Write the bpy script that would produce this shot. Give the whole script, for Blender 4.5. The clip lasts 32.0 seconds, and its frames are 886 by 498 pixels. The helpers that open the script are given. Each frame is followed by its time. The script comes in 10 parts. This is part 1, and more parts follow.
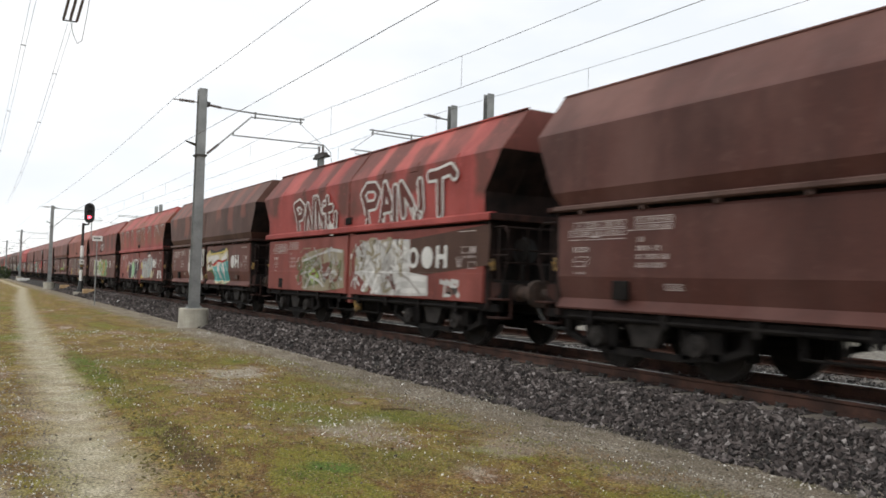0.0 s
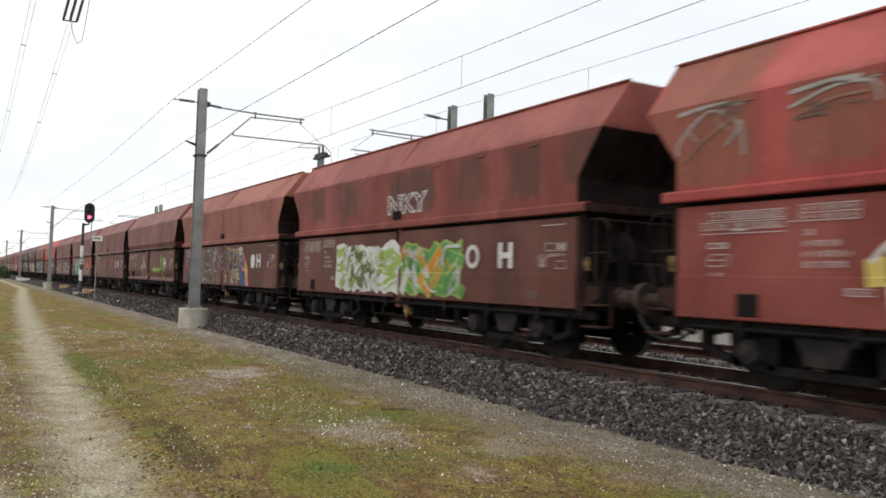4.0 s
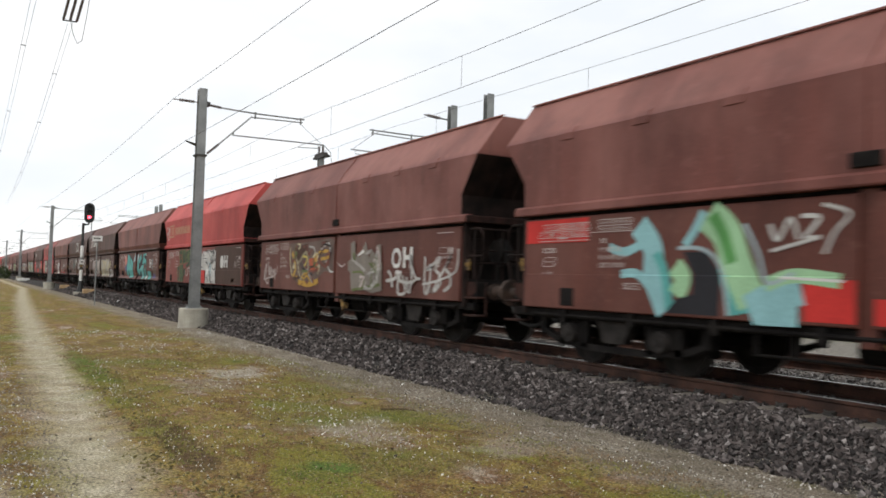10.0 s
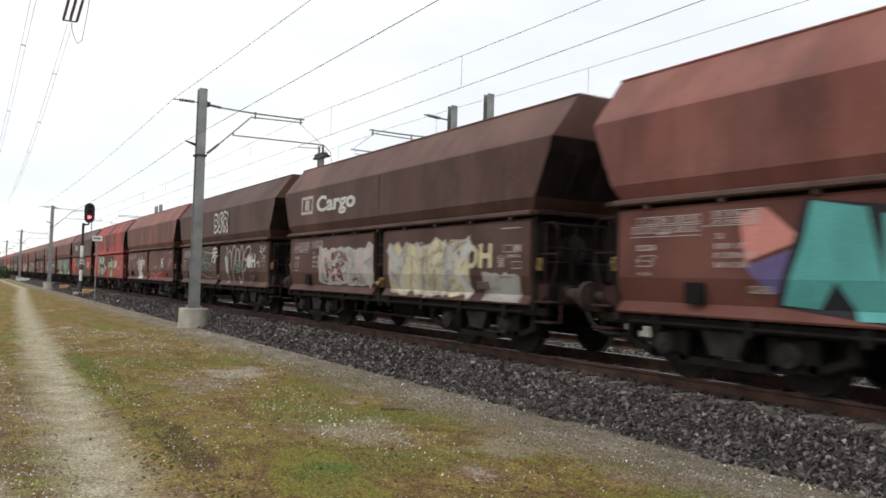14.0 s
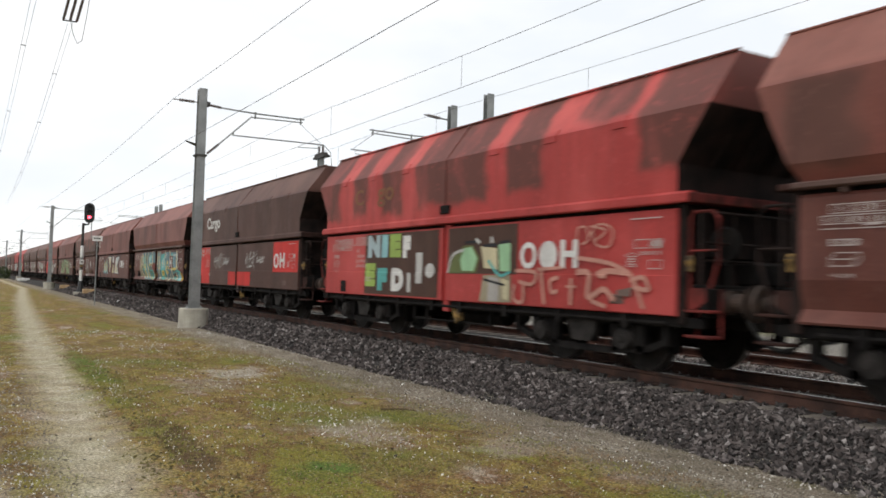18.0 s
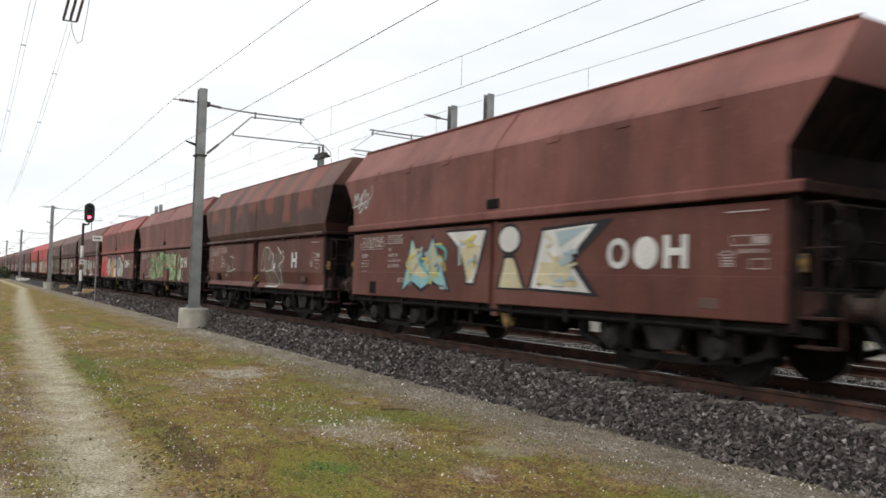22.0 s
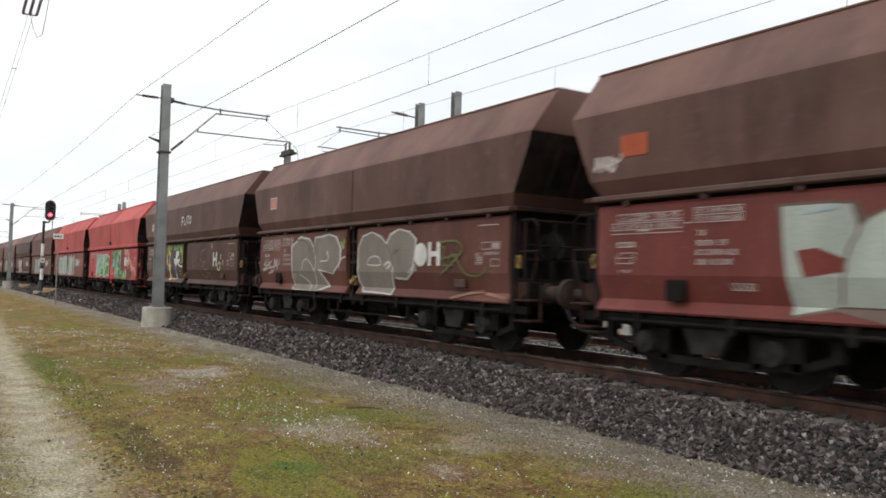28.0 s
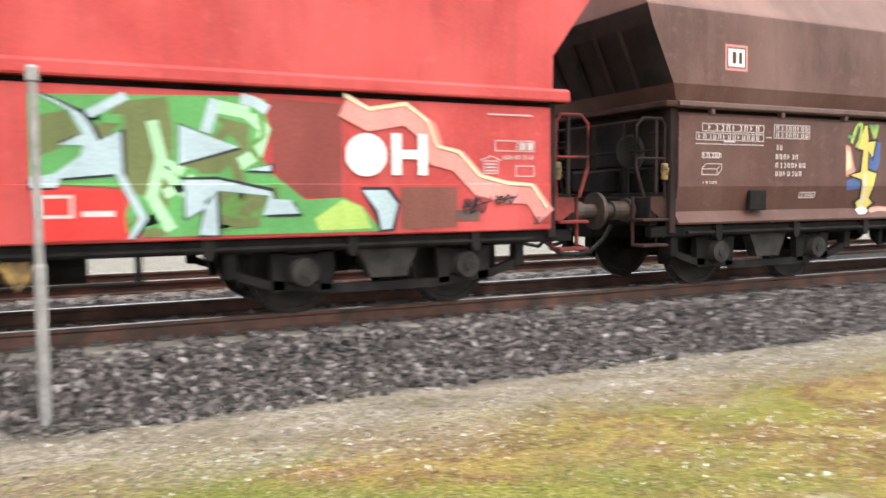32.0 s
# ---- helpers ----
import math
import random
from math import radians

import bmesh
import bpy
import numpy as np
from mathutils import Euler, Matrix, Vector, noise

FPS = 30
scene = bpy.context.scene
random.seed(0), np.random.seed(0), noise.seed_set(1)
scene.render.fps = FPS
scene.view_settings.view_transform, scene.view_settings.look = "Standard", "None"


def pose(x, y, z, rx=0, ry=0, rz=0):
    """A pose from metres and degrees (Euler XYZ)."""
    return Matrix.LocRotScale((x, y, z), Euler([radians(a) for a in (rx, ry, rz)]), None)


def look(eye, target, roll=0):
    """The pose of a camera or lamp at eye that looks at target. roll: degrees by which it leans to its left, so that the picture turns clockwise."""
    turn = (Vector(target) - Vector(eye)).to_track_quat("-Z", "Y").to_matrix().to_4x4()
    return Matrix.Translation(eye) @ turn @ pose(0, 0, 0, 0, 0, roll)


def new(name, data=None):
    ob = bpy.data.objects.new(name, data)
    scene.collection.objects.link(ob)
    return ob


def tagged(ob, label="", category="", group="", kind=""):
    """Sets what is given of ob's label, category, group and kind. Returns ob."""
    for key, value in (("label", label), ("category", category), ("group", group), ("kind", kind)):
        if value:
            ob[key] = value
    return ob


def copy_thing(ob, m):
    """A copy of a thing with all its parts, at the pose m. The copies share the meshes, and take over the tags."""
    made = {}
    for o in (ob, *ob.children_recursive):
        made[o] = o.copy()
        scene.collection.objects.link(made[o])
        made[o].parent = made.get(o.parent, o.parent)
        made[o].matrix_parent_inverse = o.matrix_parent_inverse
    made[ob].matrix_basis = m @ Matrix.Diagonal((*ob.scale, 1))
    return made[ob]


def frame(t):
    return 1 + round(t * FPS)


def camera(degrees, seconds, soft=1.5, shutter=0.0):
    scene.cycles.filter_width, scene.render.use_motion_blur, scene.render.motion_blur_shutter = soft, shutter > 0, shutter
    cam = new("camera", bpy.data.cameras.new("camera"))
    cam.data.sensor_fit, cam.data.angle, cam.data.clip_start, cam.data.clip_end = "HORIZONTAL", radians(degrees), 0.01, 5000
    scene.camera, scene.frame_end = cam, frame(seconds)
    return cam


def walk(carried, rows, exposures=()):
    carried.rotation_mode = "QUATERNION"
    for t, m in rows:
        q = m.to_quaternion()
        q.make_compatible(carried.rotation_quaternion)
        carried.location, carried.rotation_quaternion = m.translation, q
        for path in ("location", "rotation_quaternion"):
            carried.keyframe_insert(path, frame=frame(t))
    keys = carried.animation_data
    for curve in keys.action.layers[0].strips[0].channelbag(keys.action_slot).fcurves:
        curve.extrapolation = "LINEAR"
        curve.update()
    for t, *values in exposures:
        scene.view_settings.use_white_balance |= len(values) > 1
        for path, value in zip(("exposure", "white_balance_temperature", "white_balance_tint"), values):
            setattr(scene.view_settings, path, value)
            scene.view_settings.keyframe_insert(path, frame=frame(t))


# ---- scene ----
# The camera: seconds, place, yaw, pitch, roll.
cam = camera(57.54, 32.0, soft=1.65, shutter=0.35)
PATH = (
    (0, 0.000, 0.000, 1.687, -30.72, 2.28, -1.64),
    (22.5, 0.000, 0.000, 1.687, -30.72, 2.28, -1.64),
    (25.0, 0.000, 0.000, 1.687, -31.08, 2.36, -1.67),
    (27.5, 0.005, 0.005, 1.681, -31.73, 2.36, -1.67),
    (28.0, 0.031, 0.012, 1.683, -32.98, 2.20, -1.50),
    (28.5, 0.076, 0.024, 1.677, -35.01, 1.99, -1.33),
    (29.0, 0.118, 0.026, 1.673, -37.94, 1.66, -1.16),
    (29.5, 0.159, -0.009, 1.674, -41.76, 0.98, -0.96),
    (30.0, 0.175, -0.011, 1.661, -48.00, -0.15, -0.81),
    (30.5, 0.158, -0.078, 1.669, -60.74, -1.52, -0.61),
    (31.0, 0.043, -0.035, 1.693, -78.42, -2.64, -0.39),
    (31.2, 0.012, 0.080, 1.686, -86.08, -3.08, 0.12),
    (31.5, 0.006, 0.253, 1.665, -100.61, -3.10, 0.56),
    (31.7, 0.098, 0.320, 1.702, -106.40, -3.68, 0.85),
    (32.0, 0.075, 0.418, 1.720, -116.40, -3.79, 0.44),
)
walk(cam, [(t, pose(x, y, z, 90 + p, r, w)) for t, x, y, z, w, p, r in PATH], exposures=((0.0, 0.0), (27.5, 0.0), (28.5, 0.1), (29.2, 0.5), (30.0, 1.20), (30.5, 1.48), (31.0, 1.74), (31.5, 1.66), (32.0, 1.57)))

# ---- world: a bright overcast sky, thin blue gaps between the clouds ----
world = bpy.data.worlds.new("sky")
scene.world = world
world.use_nodes = True
wn, wl = world.node_tree.nodes, world.node_tree.links
sky = wn.new("ShaderNodeTexSky")
sky.sky_type, sky.sun_disc = "NISHITA", False
sky.sun_elevation, sky.sun_rotation = radians(62), radians(-70)
coord = wn.new("ShaderNodeTexCoord")
cloud = wn.new("ShaderNodeTexNoise")
cloud.inputs["Scale"].default_value, cloud.inputs["Detail"].default_value = 2.6, 6
cloud_map = wn.new("ShaderNodeMapping")
cloud_map.inputs["Scale"].default_value = (1, 1, 2.6)
wl.new(coord.outputs["Generated"], cloud_map.inputs["Vector"])
wl.new(cloud_map.outputs["Vector"], cloud.inputs["Vector"])
ramp = wn.new("ShaderNodeValToRGB")
ramp.color_ramp.elements[0].position, ramp.color_ramp.elements[0].color = 0.36, (0.85, 0.885, 0.92, 1)
ramp.color_ramp.elements[1].position, ramp.color_ramp.elements[1].color = 0.58, (1.0, 1.0, 1.0, 1)
wl.new(cloud.outputs["Fac"], ramp.inputs["Fac"])
veil = wn.new("ShaderNodeMix")
veil.data_type = "RGBA"
veil.inputs["Factor"].default_value = 0.93
sky_dim = wn.new("ShaderNodeVectorMath")
sky_dim.operation = "SCALE"
sky_dim.inputs["Scale"].default_value = 0.12
wl.new(sky.outputs["Color"], sky_dim.inputs["Vector"])
wl.new(sky_dim.outputs["Vector"], veil.inputs["A"])
wl.new(ramp.outputs["Color"], veil.inputs["B"])
back = wn["Background"]
back.inputs["Strength"].default_value = 1.13
wl.new(veil.outputs["Result"], back.inputs["Color"])

sun = new("sun", bpy.data.lights.new("sun", "SUN"))
sun.data.energy, sun.data.angle, sun.data.color = 1.25, radians(25), (1.0, 0.95, 0.87)
sun.matrix_basis = look((-38, -25, 85), (0, 0, 0))

# ---- materials ----
def mat(name, base, rough=0.7, metal=0.0, dark=None, scale=3.0, fine=40.0, bump=0.15, mix=0.5, stretch=(1, 1, 1), spread=0.12, emit=0.0, spec=0.5):
    """A worn surface: two scales of variation between base and dark, and fine relief."""
    m = bpy.data.materials.new(name)
    m.use_nodes = True
    n, l = m.node_tree.nodes, m.node_tree.links
    b = n["Principled BSDF"]
    b.inputs["Roughness"].default_value, b.inputs["Metallic"].default_value = rough, metal
    b.inputs["Specular IOR Level"].default_value = spec
    dark = dark or tuple(c * 0.55 for c in base)
    tc = n.new("ShaderNodeTexCoord")
    mp = n.new("ShaderNodeMapping")
    mp.inputs["Scale"].default_value = stretch
    l.new(tc.outputs["Object"], mp.inputs["Vector"])
    big = n.new("ShaderNodeTexNoise")
    big.inputs["Scale"].default_value, big.inputs["Detail"].default_value = scale, 5
    small = n.new("ShaderNodeTexNoise")
    small.inputs["Scale"].default_value, small.inputs["Detail"].default_value = fine, 3
    l.new(mp.outputs["Vector"], big.inputs["Vector"])
    l.new(tc.outputs["Object"], small.inputs["Vector"])
    r = n.new("ShaderNodeValToRGB")
    r.color_ramp.elements[0].position, r.color_ramp.elements[0].color = mix - spread, (*dark, 1)
    r.color_ramp.elements[1].position, r.color_ramp.elements[1].color = mix + spread, (*base, 1)
    l.new(big.outputs["Fac"], r.inputs["Fac"])
    hs = n.new("ShaderNodeHueSaturation")
    mr = n.new("ShaderNodeMapRange")
    mr.inputs["To Min"].default_value, mr.inputs["To Max"].default_value = 0.72, 1.28
    l.new(small.outputs["Fac"], mr.inputs["Value"])
    l.new(mr.outputs["Result"], hs.inputs["Value"])
    l.new(r.outputs["Color"], hs.inputs["Color"])
    l.new(hs.outputs["Color"], b.inputs["Base Color"])
    bp = n.new("ShaderNodeBump")
    bp.inputs["Strength"].default_value, bp.inputs["Distance"].default_value = bump, 0.01
    l.new(small.outputs["Fac"], bp.inputs["Height"])
    l.new(bp.outputs["Normal"], b.inputs["Normal"])
    if emit:
        b.inputs["Emission Color"].default_value, b.inputs["Emission Strength"].default_value = (*base, 1), emit
    return m


def wagon_paint(name, base, faded, patch=0.0, tone=None, rects=(), seed=0.0, streak=0.5, roof=0.0):
    """Weathered wagon paint: sooty streaks that run down, faded rust, and panels of a second tone."""
    base = (base[0] * 1.03, base[1] * 0.98, base[2] * 0.985)
    grime = 0.64 if base[0] < 0.3 else 0.80    # the fresher red paint is cleaner
    m = mat(name, base, 0.60, 0.0, tuple(c * grime for c in base), 1.3, 26, 0.12, 0.50, (1, 1, 0.35), 0.16)
    n, l = m.node_tree.nodes, m.node_tree.links
    b = n["Principled BSDF"]
    b.inputs["Specular IOR Level"].default_value = 0.30
    src = b.inputs["Base Color"].links[0].from_socket
    tc = next(x for x in n if x.bl_idname == "ShaderNodeTexCoord")
    # faded blotches
    mp = n.new("ShaderNodeMapping")
    mp.inputs["Location"].default_value, mp.inputs["Scale"].default_value = (seed, seed * 1.7, seed), (0.6, 0.6, 0.5)
    l.new(tc.outputs["Object"], mp.inputs["Vector"])
    nz = n.new("ShaderNodeTexNoise")
    nz.inputs["Scale"].default_value, nz.inputs["Detail"].default_value = 1.1, 6
    l.new(mp.outputs["Vector"], nz.inputs["Vector"])
    rp = n.new("ShaderNodeMapRange")
    rp.inputs["From Min"].default_value, rp.inputs["From Max"].default_value = 0.48, 0.68
    rp.inputs["To Max"].default_value = 0.7
    l.new(nz.outputs["Fac"], rp.inputs["Value"])
    mx = n.new("ShaderNodeMix")
    mx.data_type = "RGBA"
    mx.inputs["B"].default_value = (*faded, 1)
    l.new(rp.outputs["Result"], mx.inputs["Factor"])
    l.new(src, mx.inputs["A"])
    out = mx.outputs["Result"]
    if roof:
        # paler sloping roof sheets above the knee: dust, and sky light painted in
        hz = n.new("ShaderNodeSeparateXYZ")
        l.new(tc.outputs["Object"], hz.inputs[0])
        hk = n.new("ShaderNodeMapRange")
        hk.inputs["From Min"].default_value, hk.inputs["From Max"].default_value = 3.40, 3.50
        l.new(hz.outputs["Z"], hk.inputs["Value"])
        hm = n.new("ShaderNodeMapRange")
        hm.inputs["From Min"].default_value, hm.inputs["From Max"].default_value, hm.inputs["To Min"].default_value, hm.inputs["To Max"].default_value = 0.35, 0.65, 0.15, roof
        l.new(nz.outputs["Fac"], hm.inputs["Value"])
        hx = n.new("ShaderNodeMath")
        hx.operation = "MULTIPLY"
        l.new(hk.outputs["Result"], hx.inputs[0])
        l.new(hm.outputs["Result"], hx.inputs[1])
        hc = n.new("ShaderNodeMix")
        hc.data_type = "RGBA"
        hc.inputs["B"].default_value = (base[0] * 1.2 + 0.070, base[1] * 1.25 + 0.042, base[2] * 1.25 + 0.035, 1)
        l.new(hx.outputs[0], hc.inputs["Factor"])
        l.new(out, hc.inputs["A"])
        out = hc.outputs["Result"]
    if rects:
        # soft-edged panels of a second tone: (y0, y1, z0, z1), their edges a little uneven
        wob = n.new("ShaderNodeTexNoise")
        wob.inputs["Scale"].default_value, wob.inputs["Detail"].default_value = 1.7, 4
        l.new(tc.outputs["Object"], wob.inputs["Vector"])
        wa = n.new("ShaderNodeVectorMath")
        wa.operation = "MULTIPLY_ADD"
        wa.inputs[1].default_value = (0, 0.55, 0.55)
        l.new(wob.outputs["Color"], wa.inputs[0])
        l.new(tc.outputs["Object"], wa.inputs[2])
        near = None
        for y0, y1, z0, z1 in rects:
            last = wa.outputs[0]
            for op, v in (("SUBTRACT", (0, (y0 + y1) / 2 + 0.275, (z0 + z1) / 2 + 0.275)), ("ABSOLUTE", None), ("SUBTRACT", (9, (y1 - y0) / 2, (z1 - z0) / 2))):
                q = n.new("ShaderNodeVectorMath")
                q.operation = op
                l.new(last, q.inputs[0])
                if v:
                    q.inputs[1].default_value = v
                last = q.outputs[0]
            sp = n.new("ShaderNodeSeparateXYZ")
            l.new(last, sp.inputs[0])
            mm = n.new("ShaderNodeMath")
            mm.operation = "SMOOTH_MAX"
            mm.inputs[2].default_value = 0.15
            l.new(sp.outputs["Y"], mm.inputs[0])
            l.new(sp.outputs["Z"], mm.inputs[1])
            if near is None:
                near = mm.outputs[0]
            else:
                mn = n.new("ShaderNodeMath")
                mn.operation = "MINIMUM"
                l.new(near, mn.inputs[0])
                l.new(mm.outputs[0], mn.inputs[1])
                near = mn.outputs[0]
        up = n.new("ShaderNodeMapRange")
        up.interpolation_type = "SMOOTHSTEP"
        up.inputs["From Min"].default_value, up.inputs["From Max"].default_value, up.inputs["To Min"].default_value, up.inputs["To Max"].default_value = -0.12, 0.10, patch, 0.0
        l.new(near, up.inputs["Value"])
        m2 = n.new("ShaderNodeMix")
        m2.data_type = "RGBA"
        m2.inputs["B"].default_value = (*tone, 1)
        l.new(up.outputs["Result"], m2.inputs["Factor"])
        l.new(out, m2.inputs["A"])
        out = m2.outputs["Result"]
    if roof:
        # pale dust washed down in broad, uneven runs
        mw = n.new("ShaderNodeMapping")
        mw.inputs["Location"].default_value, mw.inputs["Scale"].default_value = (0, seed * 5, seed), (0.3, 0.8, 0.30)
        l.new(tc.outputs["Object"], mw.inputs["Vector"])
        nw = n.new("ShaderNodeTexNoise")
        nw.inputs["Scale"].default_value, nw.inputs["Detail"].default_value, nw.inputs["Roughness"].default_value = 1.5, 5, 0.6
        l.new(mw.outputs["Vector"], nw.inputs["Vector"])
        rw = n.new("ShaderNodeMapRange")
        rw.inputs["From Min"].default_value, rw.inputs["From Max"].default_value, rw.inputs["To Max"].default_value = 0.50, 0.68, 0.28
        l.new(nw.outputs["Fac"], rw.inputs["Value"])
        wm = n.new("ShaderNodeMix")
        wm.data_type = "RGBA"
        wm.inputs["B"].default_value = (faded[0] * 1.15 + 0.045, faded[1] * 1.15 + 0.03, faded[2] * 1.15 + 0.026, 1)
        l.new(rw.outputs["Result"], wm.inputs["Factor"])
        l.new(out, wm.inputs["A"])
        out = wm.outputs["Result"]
    # pale scuffs and scratches along the plates
    mk = n.new("ShaderNodeMapping")
    mk.inputs["Location"].default_value, mk.inputs["Scale"].default_value = (seed, seed * 3, seed * 2), (1, 2.0, 3.2)
    l.new(tc.outputs["Object"], mk.inputs["Vector"])
    nk = n.new("ShaderNodeTexNoise")
    nk.inputs["Scale"].default_value, nk.inputs["Detail"].default_value, nk.inputs["Roughness"].default_value = 2.2, 8, 0.7
    l.new(mk.outputs["Vector"], nk.inputs["Vector"])
    rk = n.new("ShaderNodeMapRange")
    rk.inputs["From Min"].default_value, rk.inputs["From Max"].default_value, rk.inputs["To Max"].default_value = 0.57, 0.74, 0.32
    l.new(nk.outputs["Fac"], rk.inputs["Value"])
    mq = n.new("ShaderNodeMix")
    mq.data_type = "RGBA"
    mq.inputs["B"].default_value = (faded[0] * 1.3 + 0.03, faded[1] * 1.3 + 0.03, faded[2] * 1.3 + 0.03, 1)
    l.new(rk.outputs["Result"], mq.inputs["Factor"])
    l.new(out, mq.inputs["A"])
    out = mq.outputs["Result"]
    # soot that has run down in thin streaks
    ms = n.new("ShaderNodeMapping")
    ms.inputs["Location"].default_value, ms.inputs["Scale"].default_value = (seed * 2, seed, 0), (4, 4, 0.22)
    l.new(tc.outputs["Object"], ms.inputs["Vector"])
    ns = n.new("ShaderNodeTexNoise")
    ns.inputs["Scale"].default_value, ns.inputs["Detail"].default_value = 1.6, 4
    l.new(ms.outputs["Vector"], ns.inputs["Vector"])
    rs = n.new("ShaderNodeMapRange")
    rs.inputs["From Min"].default_value, rs.inputs["From Max"].default_value, rs.inputs["To Max"].default_value = 0.5, 0.75, streak
    l.new(ns.outputs["Fac"], rs.inputs["Value"])
    m3 = n.new("ShaderNodeMix")
    m3.data_type = "RGBA"
    m3.inputs["B"].default_value = (0.035, 0.025, 0.022, 1)
    l.new(rs.outputs["Result"], m3.inputs["Factor"])
    l.new(out, m3.inputs["A"])
    l.new(m3.outputs["Result"], b.inputs["Base Color"])
    return m


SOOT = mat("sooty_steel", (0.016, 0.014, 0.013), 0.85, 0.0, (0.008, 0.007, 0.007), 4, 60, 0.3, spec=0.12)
WHEEL = mat("wheel_steel", (0.024, 0.020, 0.018), 0.75, 0.0, (0.012, 0.010, 0.009), 5, 60, 0.2, spec=0.2)
TREAD = mat("wheel_tread", (0.35, 0.33, 0.31), 0.35, 0.9, (0.22, 0.2, 0.19), 5, 60, 0.1)
BOX_STEEL = mat("axle_box_steel", (0.027, 0.023, 0.021), 0.75, 0.0, (0.011, 0.009, 0.008), 6, 50, 0.2, spec=0.25)
RUST = mat("rusty_rail", (0.096, 0.045, 0.031), 0.92, 0.0, (0.042, 0.022, 0.016), 3, 60, 0.35)
RAIL_TOP = mat("polished_rail", (0.36, 0.34, 0.32), 0.38, 0.9, (0.22, 0.19, 0.17), 2, 30, 0.05, stretch=(8, 0.3, 1))
CONCRETE = mat("concrete", (0.42, 0.40, 0.36), 0.9, 0.0, (0.28, 0.26, 0.23), 2.5, 50, 0.3)
BASE_CONCRETE = mat("foundation_concrete", (0.46, 0.44, 0.37), 0.9, 0.0, (0.33, 0.31, 0.26), 2.0, 40, 0.25)
SLEEPER = mat("sleeper_concrete", (0.19, 0.17, 0.145), 0.92, 0.0, (0.10, 0.085, 0.07), 3.0, 45, 0.35)
GALV = mat("galvanised_steel", (0.30, 0.31, 0.31), 0.55, 0.35, (0.21, 0.22, 0.22), 2.0, 30, 0.1)
DARK_STEEL = mat("dark_fitting", (0.06, 0.055, 0.05), 0.6, 0.2)
INSUL = mat("brown_porcelain", (0.10, 0.07, 0.06), 0.3)
WIRE = mat("copper_wire", (0.10, 0.09, 0.085), 0.6, 0.3)
WHITE = mat("white_paint", (0.78, 0.78, 0.76), 0.6, 0.0, (0.62, 0.62, 0.6), 5, 60, 0.08)
BLACK = mat("black_paint", (0.02, 0.02, 0.02), 0.5)
YELLOW = mat("yellow_paint", (0.30, 0.18, 0.045), 0.65, 0.0, (0.06, 0.04, 0.025), 10, 50)
RED_LENS = mat("red_lens", (1.0, 0.05, 0.08), 0.2, emit=9.0)
HOSE = mat("rubber", (0.02, 0.02, 0.02), 0.6)

# ---- mesh helpers ----
def part(name, bm, material, parent=None, label="", smooth=False):
    """Link a bmesh as one mesh object under a thing or a part."""
    me = bpy.data.meshes.new(name)
    bm.to_mesh(me)
    bm.free()
    for mm in (material if isinstance(material, (list, tuple)) else [material]):
        me.materials.append(mm)
    if smooth:
        me.polygons.foreach_set("use_smooth", [True] * len(me.polygons))
    ob = new(name, me)
    if parent is not None:
        ob.parent = parent
    if label:
        tagged(ob, label)
    return ob


def merge(bm, src):
    """Add all of src to bm, and free src."""
    made = {v: bm.verts.new(v.co) for v in src.verts}
    for f in src.faces:
        bm.faces.new([made[v] for v in f.verts]).material_index = f.material_index
    src.free()


def box(bm, x0, x1, y0, y1, z0, z1, bevel=0.0):
    b = bm if not bevel else bmesh.new()
    v = [b.verts.new((x, y, z)) for x in (x0, x1) for y in (y0, y1) for z in (z0, z1)]
    for f in ((0, 1, 3, 2), (4, 6, 7, 5), (0, 4, 5, 1), (2, 3, 7, 6), (0, 2, 6, 4), (1, 5, 7, 3)):
        b.faces.new([v[i] for i in f])
    if bevel:
        bmesh.ops.bevel(b, geom=b.edges[:], offset=bevel, segments=1, affect="EDGES")
        merge(bm, b)
    return bm


def prism(bm, profile, y0, y1, e0=None, e1=None):
    """A closed profile of (x, z) drawn from y0 to y1; e0 and e1 give each corner its own end."""
    k = len(profile)
    a = [bm.verts.new((x, (e0[i] if e0 else y0), z)) for i, (x, z) in enumerate(profile)]
    c = [bm.verts.new((x, (e1[i] if e1 else y1), z)) for i, (x, z) in enumerate(profile)]
    for i in range(k):
        j = (i + 1) % k
        bm.faces.new((a[i], a[j], c[j], c[i]))
    bm.faces.new(a[::-1])
    bm.faces.new(c)
    bmesh.ops.recalc_face_normals(bm, faces=bm.faces[:])
    return bm


def tube(bm, pts, r, seg=6):
    """A round bar along points."""
    pts = [Vector(p) for p in pts]
    rings = []
    for i, p in enumerate(pts):
        d = (pts[min(i + 1, len(pts) - 1)] - pts[max(i - 1, 0)]).normalized()
        side = d.cross(Vector((0, 0, 1)))
        side = (side if side.length > 1e-3 else d.cross(Vector((1, 0, 0)))).normalized()
        up = side.cross(d)
        rr = r[i] if isinstance(r, (list, tuple)) else r
        rings.append([bm.verts.new(p + (side * math.cos(2 * math.pi * k / seg) + up * math.sin(2 * math.pi * k / seg)) * rr) for k in range(seg)])
    for a, b in zip(rings, rings[1:]):
        for k in range(seg):
            bm.faces.new((a[k], a[(k + 1) % seg], b[(k + 1) % seg], b[k]))
    bm.faces.new(rings[0][::-1])
    bm.faces.new(rings[-1])
    return bm


